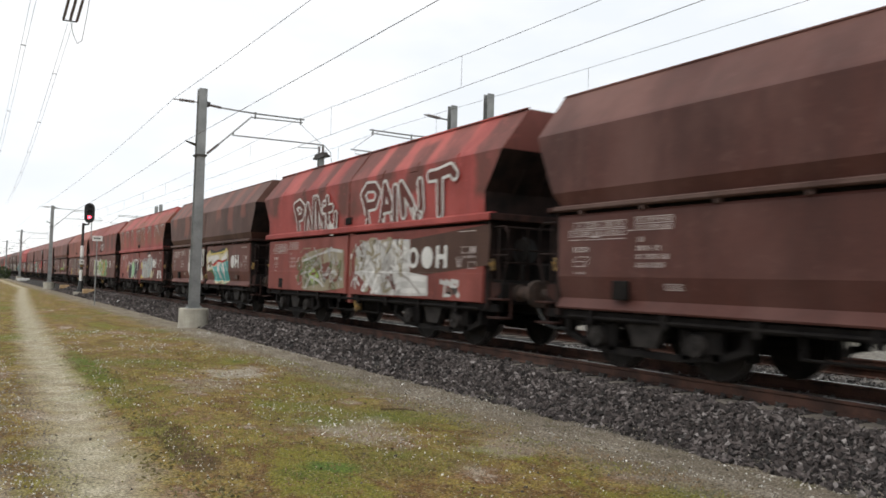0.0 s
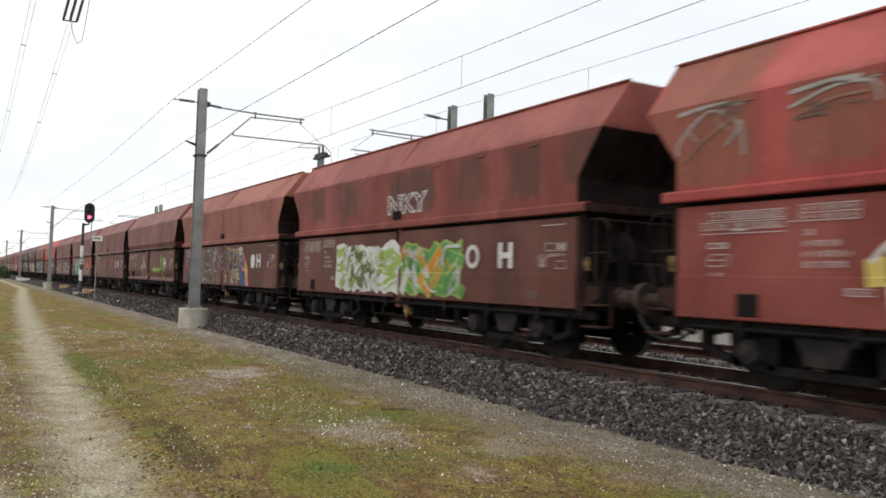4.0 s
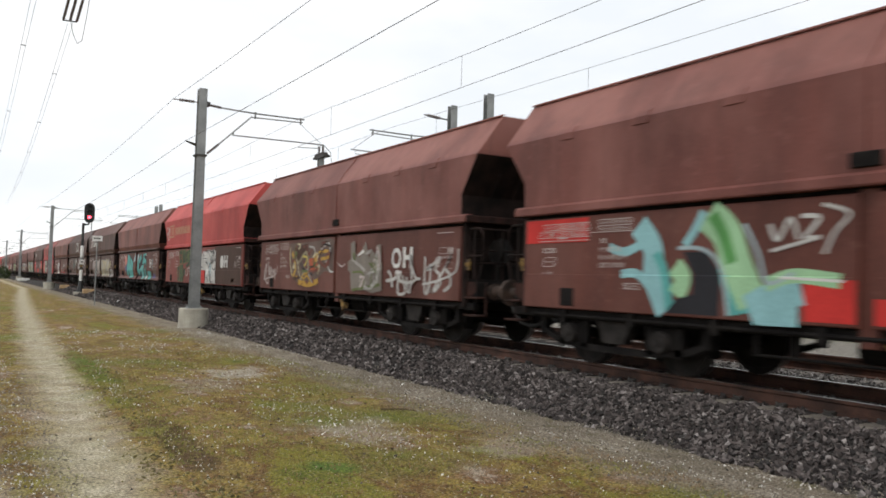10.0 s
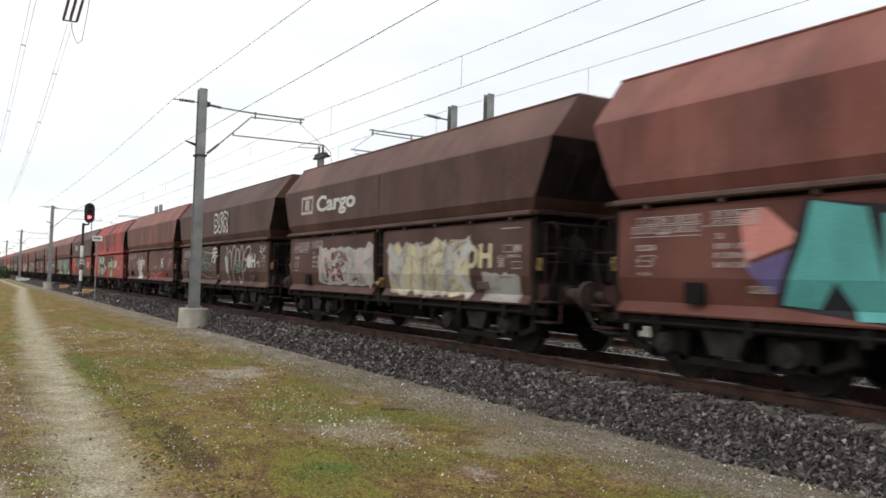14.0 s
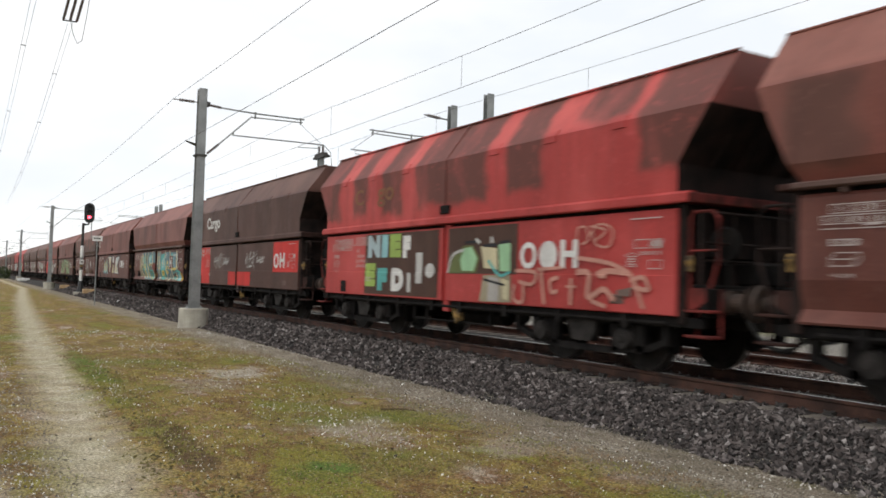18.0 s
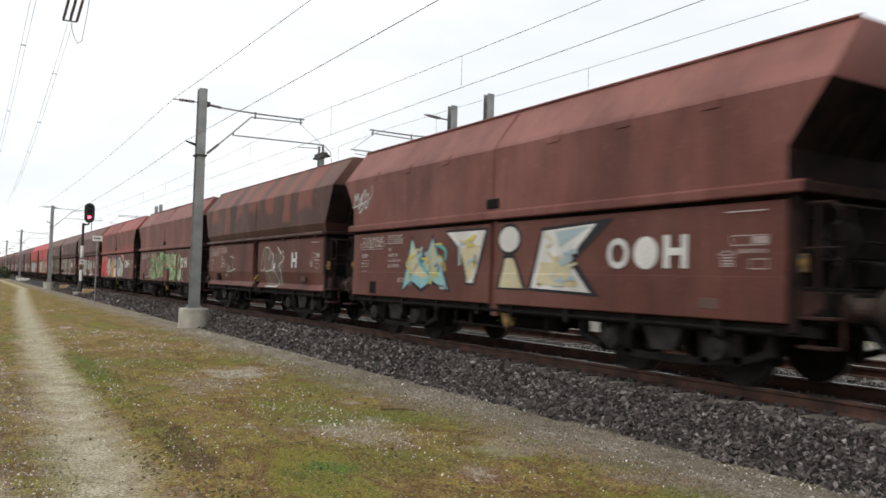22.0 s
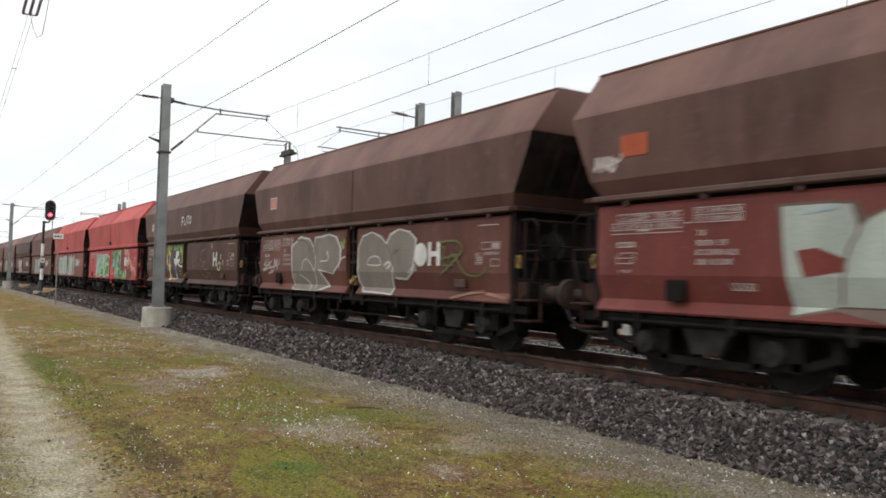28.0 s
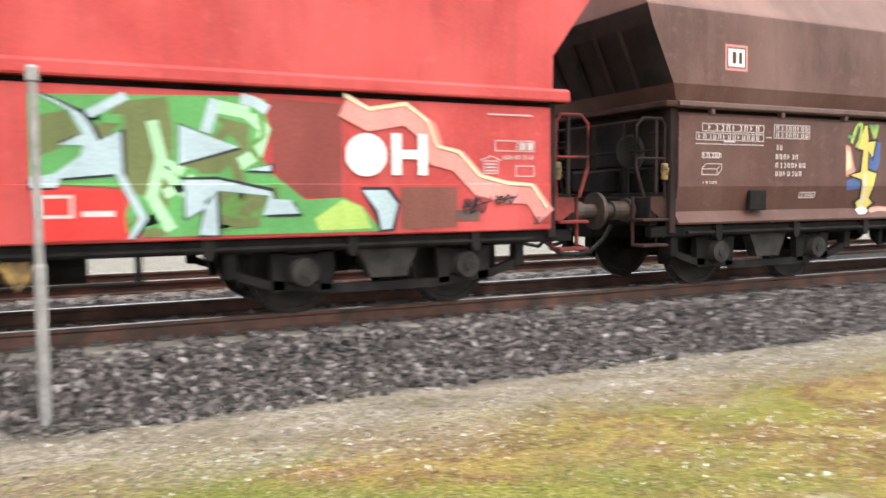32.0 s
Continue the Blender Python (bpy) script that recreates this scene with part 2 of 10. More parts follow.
def disc_x(bm, x0, x1, y, z, r0, r1=None, seg=20):
    """A round body whose axis lies along x."""
    return tube(bm, ((x0, y, z), (x1, y, z)), [r0, r1 if r1 is not None else r0], seg)


def lathe(bm, profile, x=0.0, y=0.0, seg=16):
    """A body of revolution round an upright axis; profile of (radius, z)."""
    rings = [[bm.verts.new((x + r * math.cos(2 * math.pi * k / seg), y + r * math.sin(2 * math.pi * k / seg), z)) for k in range(seg)] for r, z in profile]
    for a, b in zip(rings, rings[1:]):
        for k in range(seg):
            bm.faces.new((a[k], a[(k + 1) % seg], b[(k + 1) % seg], b[k]))
    bm.faces.new(rings[0][::-1])
    bm.faces.new(rings[-1])
    return bm


def thing(name, label, category, m=None, group="", kind=""):
    ob = new(name)
    ob.empty_display_size = 0.2
    if m is not None:
        ob.matrix_basis = m
    return tagged(ob, label, category, group, kind)



# ---- ground: one sheet, with the cross-section of path, verge, grit strip, ballast beds and field ----
RAIL = 0.53                 # top of the rails
TRACK_1, TRACK_2 = 8.96, 13.05
HALF = 0.7525


def bed(x, c):
    """Height of a ballast bed centred on c."""
    d = abs(x - c)
    return 0.34 if d < 1.62 else max(0.0, 0.34 - (d - 1.62) * 0.46)


def ground_z(x, y):
    z = max(bed(x, TRACK_1), bed(x, TRACK_2))
    if TRACK_1 < x < TRACK_2:
        z = max(z, 0.27)
    if x < 6.2:
        near = 1.0 if abs(y) < 60 else 0.3
        z += near * (0.035 * noise.noise((x * 0.9, y * 0.5, 0)) + 0.015 * noise.noise((x * 3, y * 3, 4)))
        path_mid = 0.82 + 0.031 * max(y, 0) + 0.0002 * max(y, 0) ** 2 if y < 60 else 3.5
        z -= 0.03 * math.exp(-((x - path_mid) / 0.35) ** 2)
    return z


def axis(stops):
    out = []
    for a, b, step in stops:
        k = max(1, round((b - a) / step))
        out += [a + (b - a) * i / k for i in range(k)]
    return out + [stops[-1][1]]


GX = axis(((-2500, -300, 400), (-300, -40, 40), (-40, -6, 4), (-6, 6.2, 0.16), (6.2, 16, 0.2), (16, 24, 1), (24, 60, 4), (60, 300, 40), (300, 2500, 400)))
GY = axis(((-2500, -200, 400), (-200, -40, 20), (-40, -8, 2), (-8, 30, 0.22), (30, 80, 1.0), (80, 260, 10), (260, 600, 40), (600, 2500, 400)))
verts = [(x, y, ground_z(x, y)) for x in GX for y in GY]
ny = len(GY)
faces = [(i * ny + j, (i + 1) * ny + j, (i + 1) * ny + j + 1, i * ny + j + 1) for i in range(len(GX) - 1) for j in range(ny - 1)]
me = bpy.data.meshes.new("ground")
me.from_pydata(verts, [], faces)
me.polygons.foreach_set("use_smooth", [True] * len(me.polygons))
ground = tagged(new("ground", me), "mossy verge with a sandy path, grit strip, ballast and field", "ground", kind="structure")


def ground_material():
    m = bpy.data.materials.new("ground")
    m.use_nodes = True
    n, l = m.node_tree.nodes, m.node_tree.links
    b = n["Principled BSDF"]
    b.inputs["Roughness"].default_value = 0.95
    b.inputs["Specular IOR Level"].default_value = 0.15
    geo = n.new("ShaderNodeTexCoord")
    sep = n.new("ShaderNodeSeparateXYZ")
    l.new(geo.outputs["Object"], sep.inputs["Vector"])

    def tex(scale, detail=5, stretch=(1, 1, 1), rough=0.55):
        mp = n.new("ShaderNodeMapping")
        mp.inputs["Scale"].default_value = stretch
        l.new(geo.outputs["Object"], mp.inputs["Vector"])
        t = n.new("ShaderNodeTexNoise")
        t.inputs["Scale"].default_value, t.inputs["Detail"].default_value, t.inputs["Roughness"].default_value = scale, detail, rough
        l.new(mp.outputs["Vector"], t.inputs["Vector"])
        return t.outputs["Fac"]

    def ramp(src, *stops):
        r = n.new("ShaderNodeValToRGB")
        e = r.color_ramp.elements
        while len(e) < len(stops):
            e.new(0.5)
        for k, (p, c) in enumerate(stops):
            e[k].position, e[k].color = p, (*c, 1)
        l.new(src, r.inputs["Fac"])
        return r.outputs["Color"]

    def math_(op, a, c):
        k = n.new("ShaderNodeMath")
        k.operation = op
        for s, v in zip(k.inputs, (a, c)):
            if isinstance(v, (int, float)):
                s.default_value = v
            else:
                l.new(v, s)
        return k.outputs[0]

    def band(src, a, c):
        r = n.new("ShaderNodeMapRange")
        r.inputs["From Min"].default_value, r.inputs["From Max"].default_value = a, c
        l.new(src, r.inputs["Value"])
        return r.outputs["Result"]

    def mixc(fac, a, c):
        k = n.new("ShaderNodeMix")
        k.data_type = "RGBA"
        l.new(fac, k.inputs["Factor"])
        for s, v in ((k.inputs["A"], a), (k.inputs["B"], c)):
            if isinstance(v, tuple):
                s.default_value = (*v, 1)
            else:
                l.new(v, s)
        return k.outputs["Result"]

    xw = math_("ADD", sep.outputs["X"], math_("MULTIPLY", math_("SUBTRACT", tex(0.8, 7), 0.5), 1.6))
    xs = math_("ADD", sep.outputs["X"], math_("MULTIPLY", math_("SUBTRACT", tex(1.3, 6), 0.5), 0.7))
    fine = tex(28, 4)
    grain = tex(95, 3)
    # verge: moss in yellow-green, russet and straw
    moss = ramp(tex(0.9, 8, (1, 0.6, 1), 0.62), (0.30, (0.105, 0.130, 0.022)), (0.41, (0.225, 0.198, 0.036)), (0.47, (0.150, 0.080, 0.034)), (0.53, (0.285, 0.215, 0.058)), (0.59, (0.20, 0.108, 0.056)), (0.67, (0.46, 0.39, 0.31)))
    green = mixc(band(tex(0.35, 5), 0.52, 0.66), moss, (0.15, 0.165, 0.034))
    speck = mixc(band(tex(42, 2), 0.60, 0.70), green, (0.36, 0.33, 0.24))
    speck = mixc(band(tex(60, 2), 0.60, 0.70), speck, (0.055, 0.05, 0.02))
    # clumps: dark gaps and straw-coloured tops a hand's width apart
    speck = mixc(math_("MULTIPLY", band(tex(8.5, 6, (1, 0.8, 1), 0.7), 0.56, 0.66), 0.7), speck, (0.085, 0.068, 0.028))
    speck = mixc(math_("MULTIPLY", band(tex(11, 6, (1, 0.8, 1), 0.7), 0.57, 0.67), 0.8), speck, (0.32, 0.26, 0.13))
    # path: pale trodden sand
    sand = ramp(tex(3.0, 7), (0.32, (0.36, 0.315, 0.22)), (0.55, (0.49, 0.44, 0.325)), (0.72, (0.58, 0.53, 0.41)))
    ahead = math_("MINIMUM", math_("MAXIMUM", sep.outputs["Y"], 0.0), 80.0)
    middle = math_("ADD", math_("MULTIPLY", ahead, math_("ADD", math_("MULTIPLY", ahead, 0.0002), 0.031)), 0.82)
    off = math_("ABSOLUTE", math_("SUBTRACT", xs, middle), 0.0)
    col = mixc(math_("MULTIPLY", band(off, 0.55, 0.12), math_("ADD", math_("MULTIPLY", tex(2.4, 6), 0.7), 0.45)), speck, sand)

    def spot(cx, cy, rx, ry, tone, amount, under):
        """An uneven patch of another tone."""
        dx = math_("MULTIPLY", math_("SUBTRACT", sep.outputs["X"], cx), 1 / rx)
        dy = math_("MULTIPLY", math_("SUBTRACT", sep.outputs["Y"], cy), 1 / ry)
        d = math_("SQRT", math_("ADD", math_("MULTIPLY", dx, dx), math_("MULTIPLY", dy, dy)), 0.0)
        d = math_("ADD", d, math_("MULTIPLY", math_("SUBTRACT", tex(1.9, 7), 0.5), 3.0))
        return mixc(math_("MULTIPLY", band(d, 1.1, 0.5), amount), under, tone)
    for s_ in ((4.15, 13.9, 0.7, 0.8, (0.40, 0.37, 0.30), 0.8), (3.3, 12.6, 0.6, 0.9, (0.33, 0.28, 0.22), 0.5), (1.98, 15.5, 0.26, 3.2, (0.10, 0.145, 0.022), 0.8), (2.85, 6.7, 0.30, 0.22, (0.08, 0.17, 0.035), 0.6), (3.9, 8.2, 0.5, 0.8, (0.36, 0.31, 0.26), 0.5), (5.0, 6.9, 0.6, 0.6, (0.38, 0.33, 0.28), 0.5), (1.95, 8.3, 0.22, 1.9, (0.075, 0.052, 0.028), 0.7)):
        col = spot(*s_, col)
    # rubbly margin on the far side of the path
    rub = ramp(tex(2.2, 8), (0.35, (0.27, 0.235, 0.15)), (0.5, (0.42, 0.375, 0.28)), (0.66, (0.58, 0.53, 0.44)))
    col = mixc(math_("MULTIPLY", band(xw, 0.50, -0.15), 0.75), col, rub)
    col = mixc(math_("MULTIPLY", band(xw, -1.6, -3.4), 0.85), col, green)
    # grit strip at the foot of the ballast
    grit = ramp(tex(2.0, 8, (1, 0.5, 1)), (0.3, (0.19, 0.16, 0.12)), (0.55, (0.29, 0.25, 0.195)), (0.75, (0.40, 0.355, 0.29)))
    grit = mixc(math_("MULTIPLY", band(tex(34, 5, (1, 1, 1), 0.75), 0.50, 0.60), 0.65), grit, (0.075, 0.064, 0.045))
    grit = mixc(math_("MULTIPLY", band(tex(3.2, 7), 0.56, 0.66), 0.6), grit, (0.14, 0.125, 0.05))
    col = mixc(band(xw, 4.85, 5.75), col, grit)
    # ballast
    stone = ramp(tex(22, 3), (0.35, (0.022, 0.020, 0.019)), (0.5, (0.05, 0.046, 0.044)), (0.68, (0.10, 0.095, 0.09)))
    col = mixc(band(xs, 6.35, 6.6), col, stone)
    # field beyond the line
    far = ramp(tex(9, 6, (1, 1, 1), 0.7), (0.36, (0.07, 0.062, 0.05)), (0.5, (0.20, 0.185, 0.16)), (0.64, (0.36, 0.34, 0.30)))
    col = mixc(band(xs, 15.0, 15.6), col, far)
    field = ramp(tex(0.15, 6), (0.35, (0.13, 0.14, 0.04)), (0.65, (0.19, 0.19, 0.07)))
    col = mixc(band(sep.outputs["X"], 25.0, 29.0), col, field)
    hs = n.new("ShaderNodeHueSaturation")
    mr = n.new("ShaderNodeMapRange")
    mr.inputs["To Min"].default_value, mr.inputs["To Max"].default_value = 0.38, 1.68
    mr.inputs["From Min"].default_value, mr.inputs["From Max"].default_value = 0.34, 0.66
    l.new(tex(38, 4, (1, 1, 1), 0.65), mr.inputs["Value"])
    l.new(mr.outputs["Result"], hs.inputs["Value"])
    l.new(col, hs.inputs["Color"])
    l.new(hs.outputs["Color"], b.inputs["Base Color"])
    bp = n.new("ShaderNodeBump")
    bp.inputs["Strength"].default_value, bp.inputs["Distance"].default_value = 0.8, 0.045
    l.new(math_("ADD", fine, grain), bp.inputs["Height"])
    l.new(bp.outputs["Normal"], b.inputs["Normal"])
    return m


ground.data.materials.append(ground_material())


# ---- tracks: rails on concrete sleepers ----
def rail_mesh(name, y0, y1):
    prof = ((-0.036, 0.0), (0.036, 0.0), (0.036, -0.035), (0.010, -0.055), (0.009, -0.140), (0.068, -0.158), (0.068, -0.172), (-0.068, -0.172), (-0.068, -0.158), (-0.009, -0.140), (-0.010, -0.055), (-0.036, -0.035))
    bm = bmesh.new()
    prism(bm, prof, y0, y1)
    for f in bm.faces:
        f.material_index = 1 if f.normal.z > 0.9 and f.calc_center_median().z > -0.01 else 0
    me = bpy.data.meshes.new(name)
    bm.to_mesh(me)
    bm.free()
    me.materials.append(RUST)
    me.materials.append(RAIL_TOP)
    return me


def sleeper_mesh():
    bm = bmesh.new()
    prism(bm, ((-1.26, -0.30), (1.26, -0.30), (1.26, -0.205), (1.20, -0.176), (0.45, -0.176), (0.30, -0.20), (-0.30, -0.20), (-0.45, -0.176), (-1.20, -0.176), (-1.26, -0.205)), -0.13, 0.13)
    return bm


def clip_mesh():
    """The two spring clips and shoulders that hold a rail down."""
    bm = bmesh.new()
    for s in (-1, 1):
        box(bm, s * 0.075 - 0.03 if s > 0 else -0.135, 0.135 if s > 0 else -0.045, -0.06, 0.06, -0.176, -0.140, 0.01)
        tube(bm, ((s * 0.05, -0.05, -0.145), (s * 0.10, -0.06, -0.125), (s * 0.14, 0.0, -0.135), (s * 0.10, 0.06, -0.125), (s * 0.05, 0.05, -0.145)), 0.011, 5)
    return bm


def build_track(name, cx, label):
    t = thing(name, label, "railway track", pose(cx, 0, RAIL), kind="structure")
    for s in (-1, 1):
        o = new("rail", rail_mesh("rail", -150, 700))
        o.parent, o.location = t, (s * HALF, 0, 0)
    return t


track_near = build_track("track_near", TRACK_1, "railway track with rusty rails on concrete sleepers in ballast")
track_far = build_track("track_far", TRACK_2, "second railway track with rusty rails and concrete sleepers")
_s = part("sleeper", sleeper_mesh(), SLEEPER, track_near)
_c = part("rail_clip", clip_mesh(), DARK_STEEL, track_near)
_s.location, _c.location = (0, -9.0, 0), (-HALF, -9.0, 0)
for i in range(1, 135):
    o = new("sleeper", _s.data)
    o.parent, o.location = track_near, (random.uniform(-0.02, 0.02), -9.0 + 0.6 * i, random.uniform(-0.004, 0.004))
    if i < 75:
        o = new("rail_clip", _c.data)
        o.parent, o.location = track_near, (-HALF, -9.0 + 0.6 * i, 0)
for i in range(90):
    o = new("sleeper", _s.data)
    o.parent, o.location = track_far, (0, -12.0 + 0.6 * i, 0)

# ---- hopper wagons: local x across (the side that faces the path is -x), y along, z from the rail top ----
def body_profile(kind):
    """Half of the upper hopper's section, from the sill upwards: (x, z)."""
    if kind == "A":
        return ((1.27, 2.31), (1.36, 2.52), (1.35, 3.43), (0.82, 4.15))
    return ((1.33, 2.25), (1.34, 2.36), (1.36, 3.40), (0.82, 4.12))


def plate(bm, x0, x1, prof):
    """A flat upright plate between x0 and x1; prof of (y, z)."""
    a = [bm.verts.new((x0, py, pz)) for py, pz in prof]
    c = [bm.verts.new((x1, py, pz)) for py, pz in prof]
    for i in range(len(prof)):
        j = (i + 1) % len(prof)
        bm.faces.new((a[i], a[j], c[j], c[i]))
    bm.faces.new(a)
    bm.faces.new(c[::-1])
    bmesh.ops.recalc_face_normals(bm, faces=bm.faces[:])
    return bm


def bogie(parent, y):
    """A two-axle bogie: truss-like side frames, axle boxes, brake blocks and wheels."""
    b = part("bogie", box(bmesh.new(), -0.95, 0.95, -0.22, 0.22, 0.42, 0.66, 0.02), SOOT, parent)
    b.location = (0, y, 0)
    for s in (-1, 1):
        x0, x1 = sorted((s * 1.06, s * 1.16))
        bm = bmesh.new()
        low = ((-1.64, 0.42), (-1.25, 0.29), (-0.55, 0.22), (0.55, 0.22), (1.25, 0.29), (1.64, 0.42))
        plate(bm, x0, x1, list(low) + [(yy, zz + 0.09) for yy, zz in low[::-1]])
        plate(bm, x0, x1, ((-1.64, 0.64), (1.64, 0.64), (1.64, 0.74), (-1.64, 0.74)))
        for e in (-1.60, 1.60):
            box(bm, x0 - 0.02, x1 + 0.02, e - 0.06, e + 0.06, 0.40, 0.73, 0.012)
        for w in (-0.9, 0.9):
            for q in (-0.24, 0.24):
                plate(bm, x0, x1, ((w + q - 0.06, 0.26), (w + q + 0.06, 0.26), (w + q + 0.09, 0.66), (w + q - 0.09, 0.66)))
        part("side_frame", bm, SOOT, b)
        part("bolster_end", plate(bmesh.new(), min(s * 1.05, s * 1.20), max(s * 1.05, s * 1.20), ((-0.34, 0.66), (-0.20, 0.36), (0.20, 0.36), (0.34, 0.66))), BOX_STEEL, b)
        for w in (-0.9, 0.9):
            bm = bmesh.new()
            part("axle_box", box(bmesh.new(), min(s * 1.06, s * 1.19), max(s * 1.06, s * 1.19), w - 0.17, w + 0.17, 0.33, 0.62, 0.03), SOOT, b)
            disc_x(bm, s * 1.19, s * 1.27, w, 0.45, 0.148, 0.135, 18)
            disc_x(bm, s * 1.27, s * 1.285, w, 0.45, 0.055, 0.05, 10)
            part("axle_cover", bm, BOX_STEEL, b)
    for w in (-0.9, 0.9):
        for s in (-1, 1):
            bm = bmesh.new()
            prof = ((0.10, 0.06), (0.10, 0.05), (0.40, 0.012), (0.405, 0.0), (0.46, 0.0), (0.455, 0.10), (0.49, 0.105), (0.485, 0.135), (0.40, 0.135), (0.38, 0.10), (0.12, 0.10))
            seg = 32
            rings = [[bm.verts.new((s * (0.82 - d), r * math.cos(2 * math.pi * k / seg), r * math.sin(2 * math.pi * k / seg))) for k in range(seg)] for r, d in prof]
            for u, v in zip(rings, rings[1:] + rings[:1]):
                for k in range(seg):
                    bm.faces.new((u[k], u[(k + 1) % seg], v[(k + 1) % seg], v[k]))
            bmesh.ops.recalc_face_normals(bm, faces=bm.faces[:])
            for f in bm.faces:
                f.material_index = 1 if math.hypot(f.calc_center_median().y, f.calc_center_median().z) > 0.44 and abs(f.normal.x) < 0.3 else 0
            wh = part("wheel", bm, [WHEEL, TREAD], b)
            wh.location = (0, w, 0.46)
            e = 1 if w > 0 else -1
            part("brake_block", box(bmesh.new(), min(s * 0.70, s * 0.88), max(s * 0.70, s * 0.88), e * 1.42 - 0.04, e * 1.42 + 0.04, 0.28, 0.62, 0.012), SOOT, b)
        part("axle", disc_x(bmesh.new(), -0.85, 0.85, w, 0.46, 0.085, 0.085, 12), SOOT, b)
    return b


LIP_A = wagon_paint("sill_paint", (0.085, 0.046, 0.038), (0.14, 0.09, 0.075), seed=3)
# near-black for the wagon ends: soot, and the shade there put into the colour
SOOT_SHADE = mat("sooty_paint", (0.026, 0.016, 0.014), 0.85, 0.0, (0.010, 0.008, 0.0075), 2.5, 40, 0.2, spec=0.15)
GRIMY = mat("grimy_paint", (0.046, 0.021, 0.017), 0.85, 0.0, (0.018, 0.011, 0.010), 3.0, 40, 0.2, spec=0.15)
GRIMY_RED = mat("grimy_red_paint", (0.17, 0.030, 0.026), 0.8, 0.0, (0.05, 0.016, 0.014), 3.0, 40, 0.2, spec=0.15)


def wagon(kind, paint, body, lip):
    """A four-axle hopper wagon. kind A: ribbed sill and a gap between the side flaps; B: smooth sill, flat flaps."""
    half = 5.40 if kind == "A" else 5.63
    full = half + 0.93 if kind == "A" else half + 0.97      # half the length over the buffers
    w = thing("hopper_wagon", "hopper wagon", "freight wagon")
    top = body_profile(kind)
    # upper hopper: side plates, hood and sloping end walls
    over = 0.53
    ends = (half, half + 0.13, half + over, half + over) if kind == "A" else (half + 0.02, half + 0.02, half + over, half + over)
    bm = bmesh.new()

    def ring(sgn_y):
        rows = []
        for sx in (-1, 1):
            rows.append([bm.verts.new((sx * x, sgn_y * e, z)) for (x, z), e in zip(top, ends)])
        return rows
    ra, rb = ring(-1), ring(1)
    for k in range(2):
        for i in range(len(top) - 1):
            if i == 1 and kind:
                continue
            bm.faces.new((ra[k][i], ra[k][i + 1], rb[k][i + 1], rb[k][i]))
    # the tall side plate follows the knee of the end wall
    knee_z, knee_e = (3.20, half + 0.45) if kind == "A" else (3.10, half + 0.30)
    low_z, low_e = (2.52, half + 0.13) if kind == "A" else (2.72, half + 0.02)
    for k, sx in ((0, -1), (1, 1)):
        pa = [bm.verts.new((sx * (top[1][0] + (top[2][0] - top[1][0]) * (z - top[1][1]) / (top[2][1] - top[1][1])), sy * e, z)) for sy in (-1, 1) for e, z in ((low_e, low_z), (knee_e, knee_z))]
        bm.faces.new((ra[k][1], pa[0], pa[1], ra[k][2], rb[k][2], pa[3], pa[2], rb[k][1]))
        if k == 0:
            left = pa
        else:
            right = pa
    for r_, i0, i1 in ((ra, 0, 1), (rb, 2, 3)):
        bm.faces.new((r_[0][0], r_[1][0], r_[1][1], r_[0][1]))
        # shade under the hood painted as near-black on the end walls
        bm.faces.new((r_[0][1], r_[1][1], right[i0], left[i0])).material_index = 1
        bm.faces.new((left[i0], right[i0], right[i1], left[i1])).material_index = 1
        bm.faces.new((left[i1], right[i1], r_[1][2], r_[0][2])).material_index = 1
        bm.faces.new((r_[0][2], r_[1][2], r_[1][3], r_[0][3]))
    # open top: rim and the inside floor
    rim = [ra[0][3], ra[1][3], rb[1][3], rb[0][3]]
    deep = [bm.verts.new((v.co.x * 0.93, v.co.y * 0.985, v.co.z)) for v in rim]
    floor = [bm.verts.new((v.co.x * 0.9, v.co.y * 0.93, 3.35)) for v in rim]
    for i in range(4):
        j = (i + 1) % 4
        bm.faces.new((rim[i], rim[j], deep[j], deep[i]))
        bm.faces.new((deep[i], deep[j], floor[j], floor[i]))
    bm.faces.new(floor)
    bmesh.ops.remove_doubles(bm, verts=bm.verts[:], dist=0.0005)
    bmesh.ops.recalc_face_normals(bm, faces=bm.faces[:])
    part("hopper", bm, [paint, SOOT_SHADE], w)
    # weld seams and ribs of the hopper
    bm = bmesh.new()
    for s in (-1, 1):
        prism(bm, ((s * 1.355, 2.56), (s * 1.368, 2.56), (s * 1.368, 3.40), (s * 0.83, 4.145), (s * 0.815, 4.135), (s * 1.35, 3.38)), -0.012, 0.012)
        box(bm, s * 0.835 - 0.02, s * 0.835 + 0.02, -ends[3], ends[3], 4.12, 4.15, 0.006)
        for yy in (-4.6, -3.1, -1.6, 1.6, 3.1, 4.6):
            # small stiffening tabs at the knee
            if kind == "B":
                prism(bm, ((s * 1.36, 3.30), (s * 1.372, 3.31), (s * 1.368, 3.405), (s * 1.30, 3.50), (s * 1.29, 3.49), (s * 1.355, 3.40)), yy - 0.13, yy + 0.13)
        for e in (-1, 1):
            for x in (0.25, 0.75):
                part("end_rib", tube(bmesh.new(), ((s * x, e * (low_e + 0.01), low_z), (s * x, e * (knee_e + 0.02), knee_z)), 0.035, 4), SOOT_SHADE, w)
    part("rib", bm, paint, w)
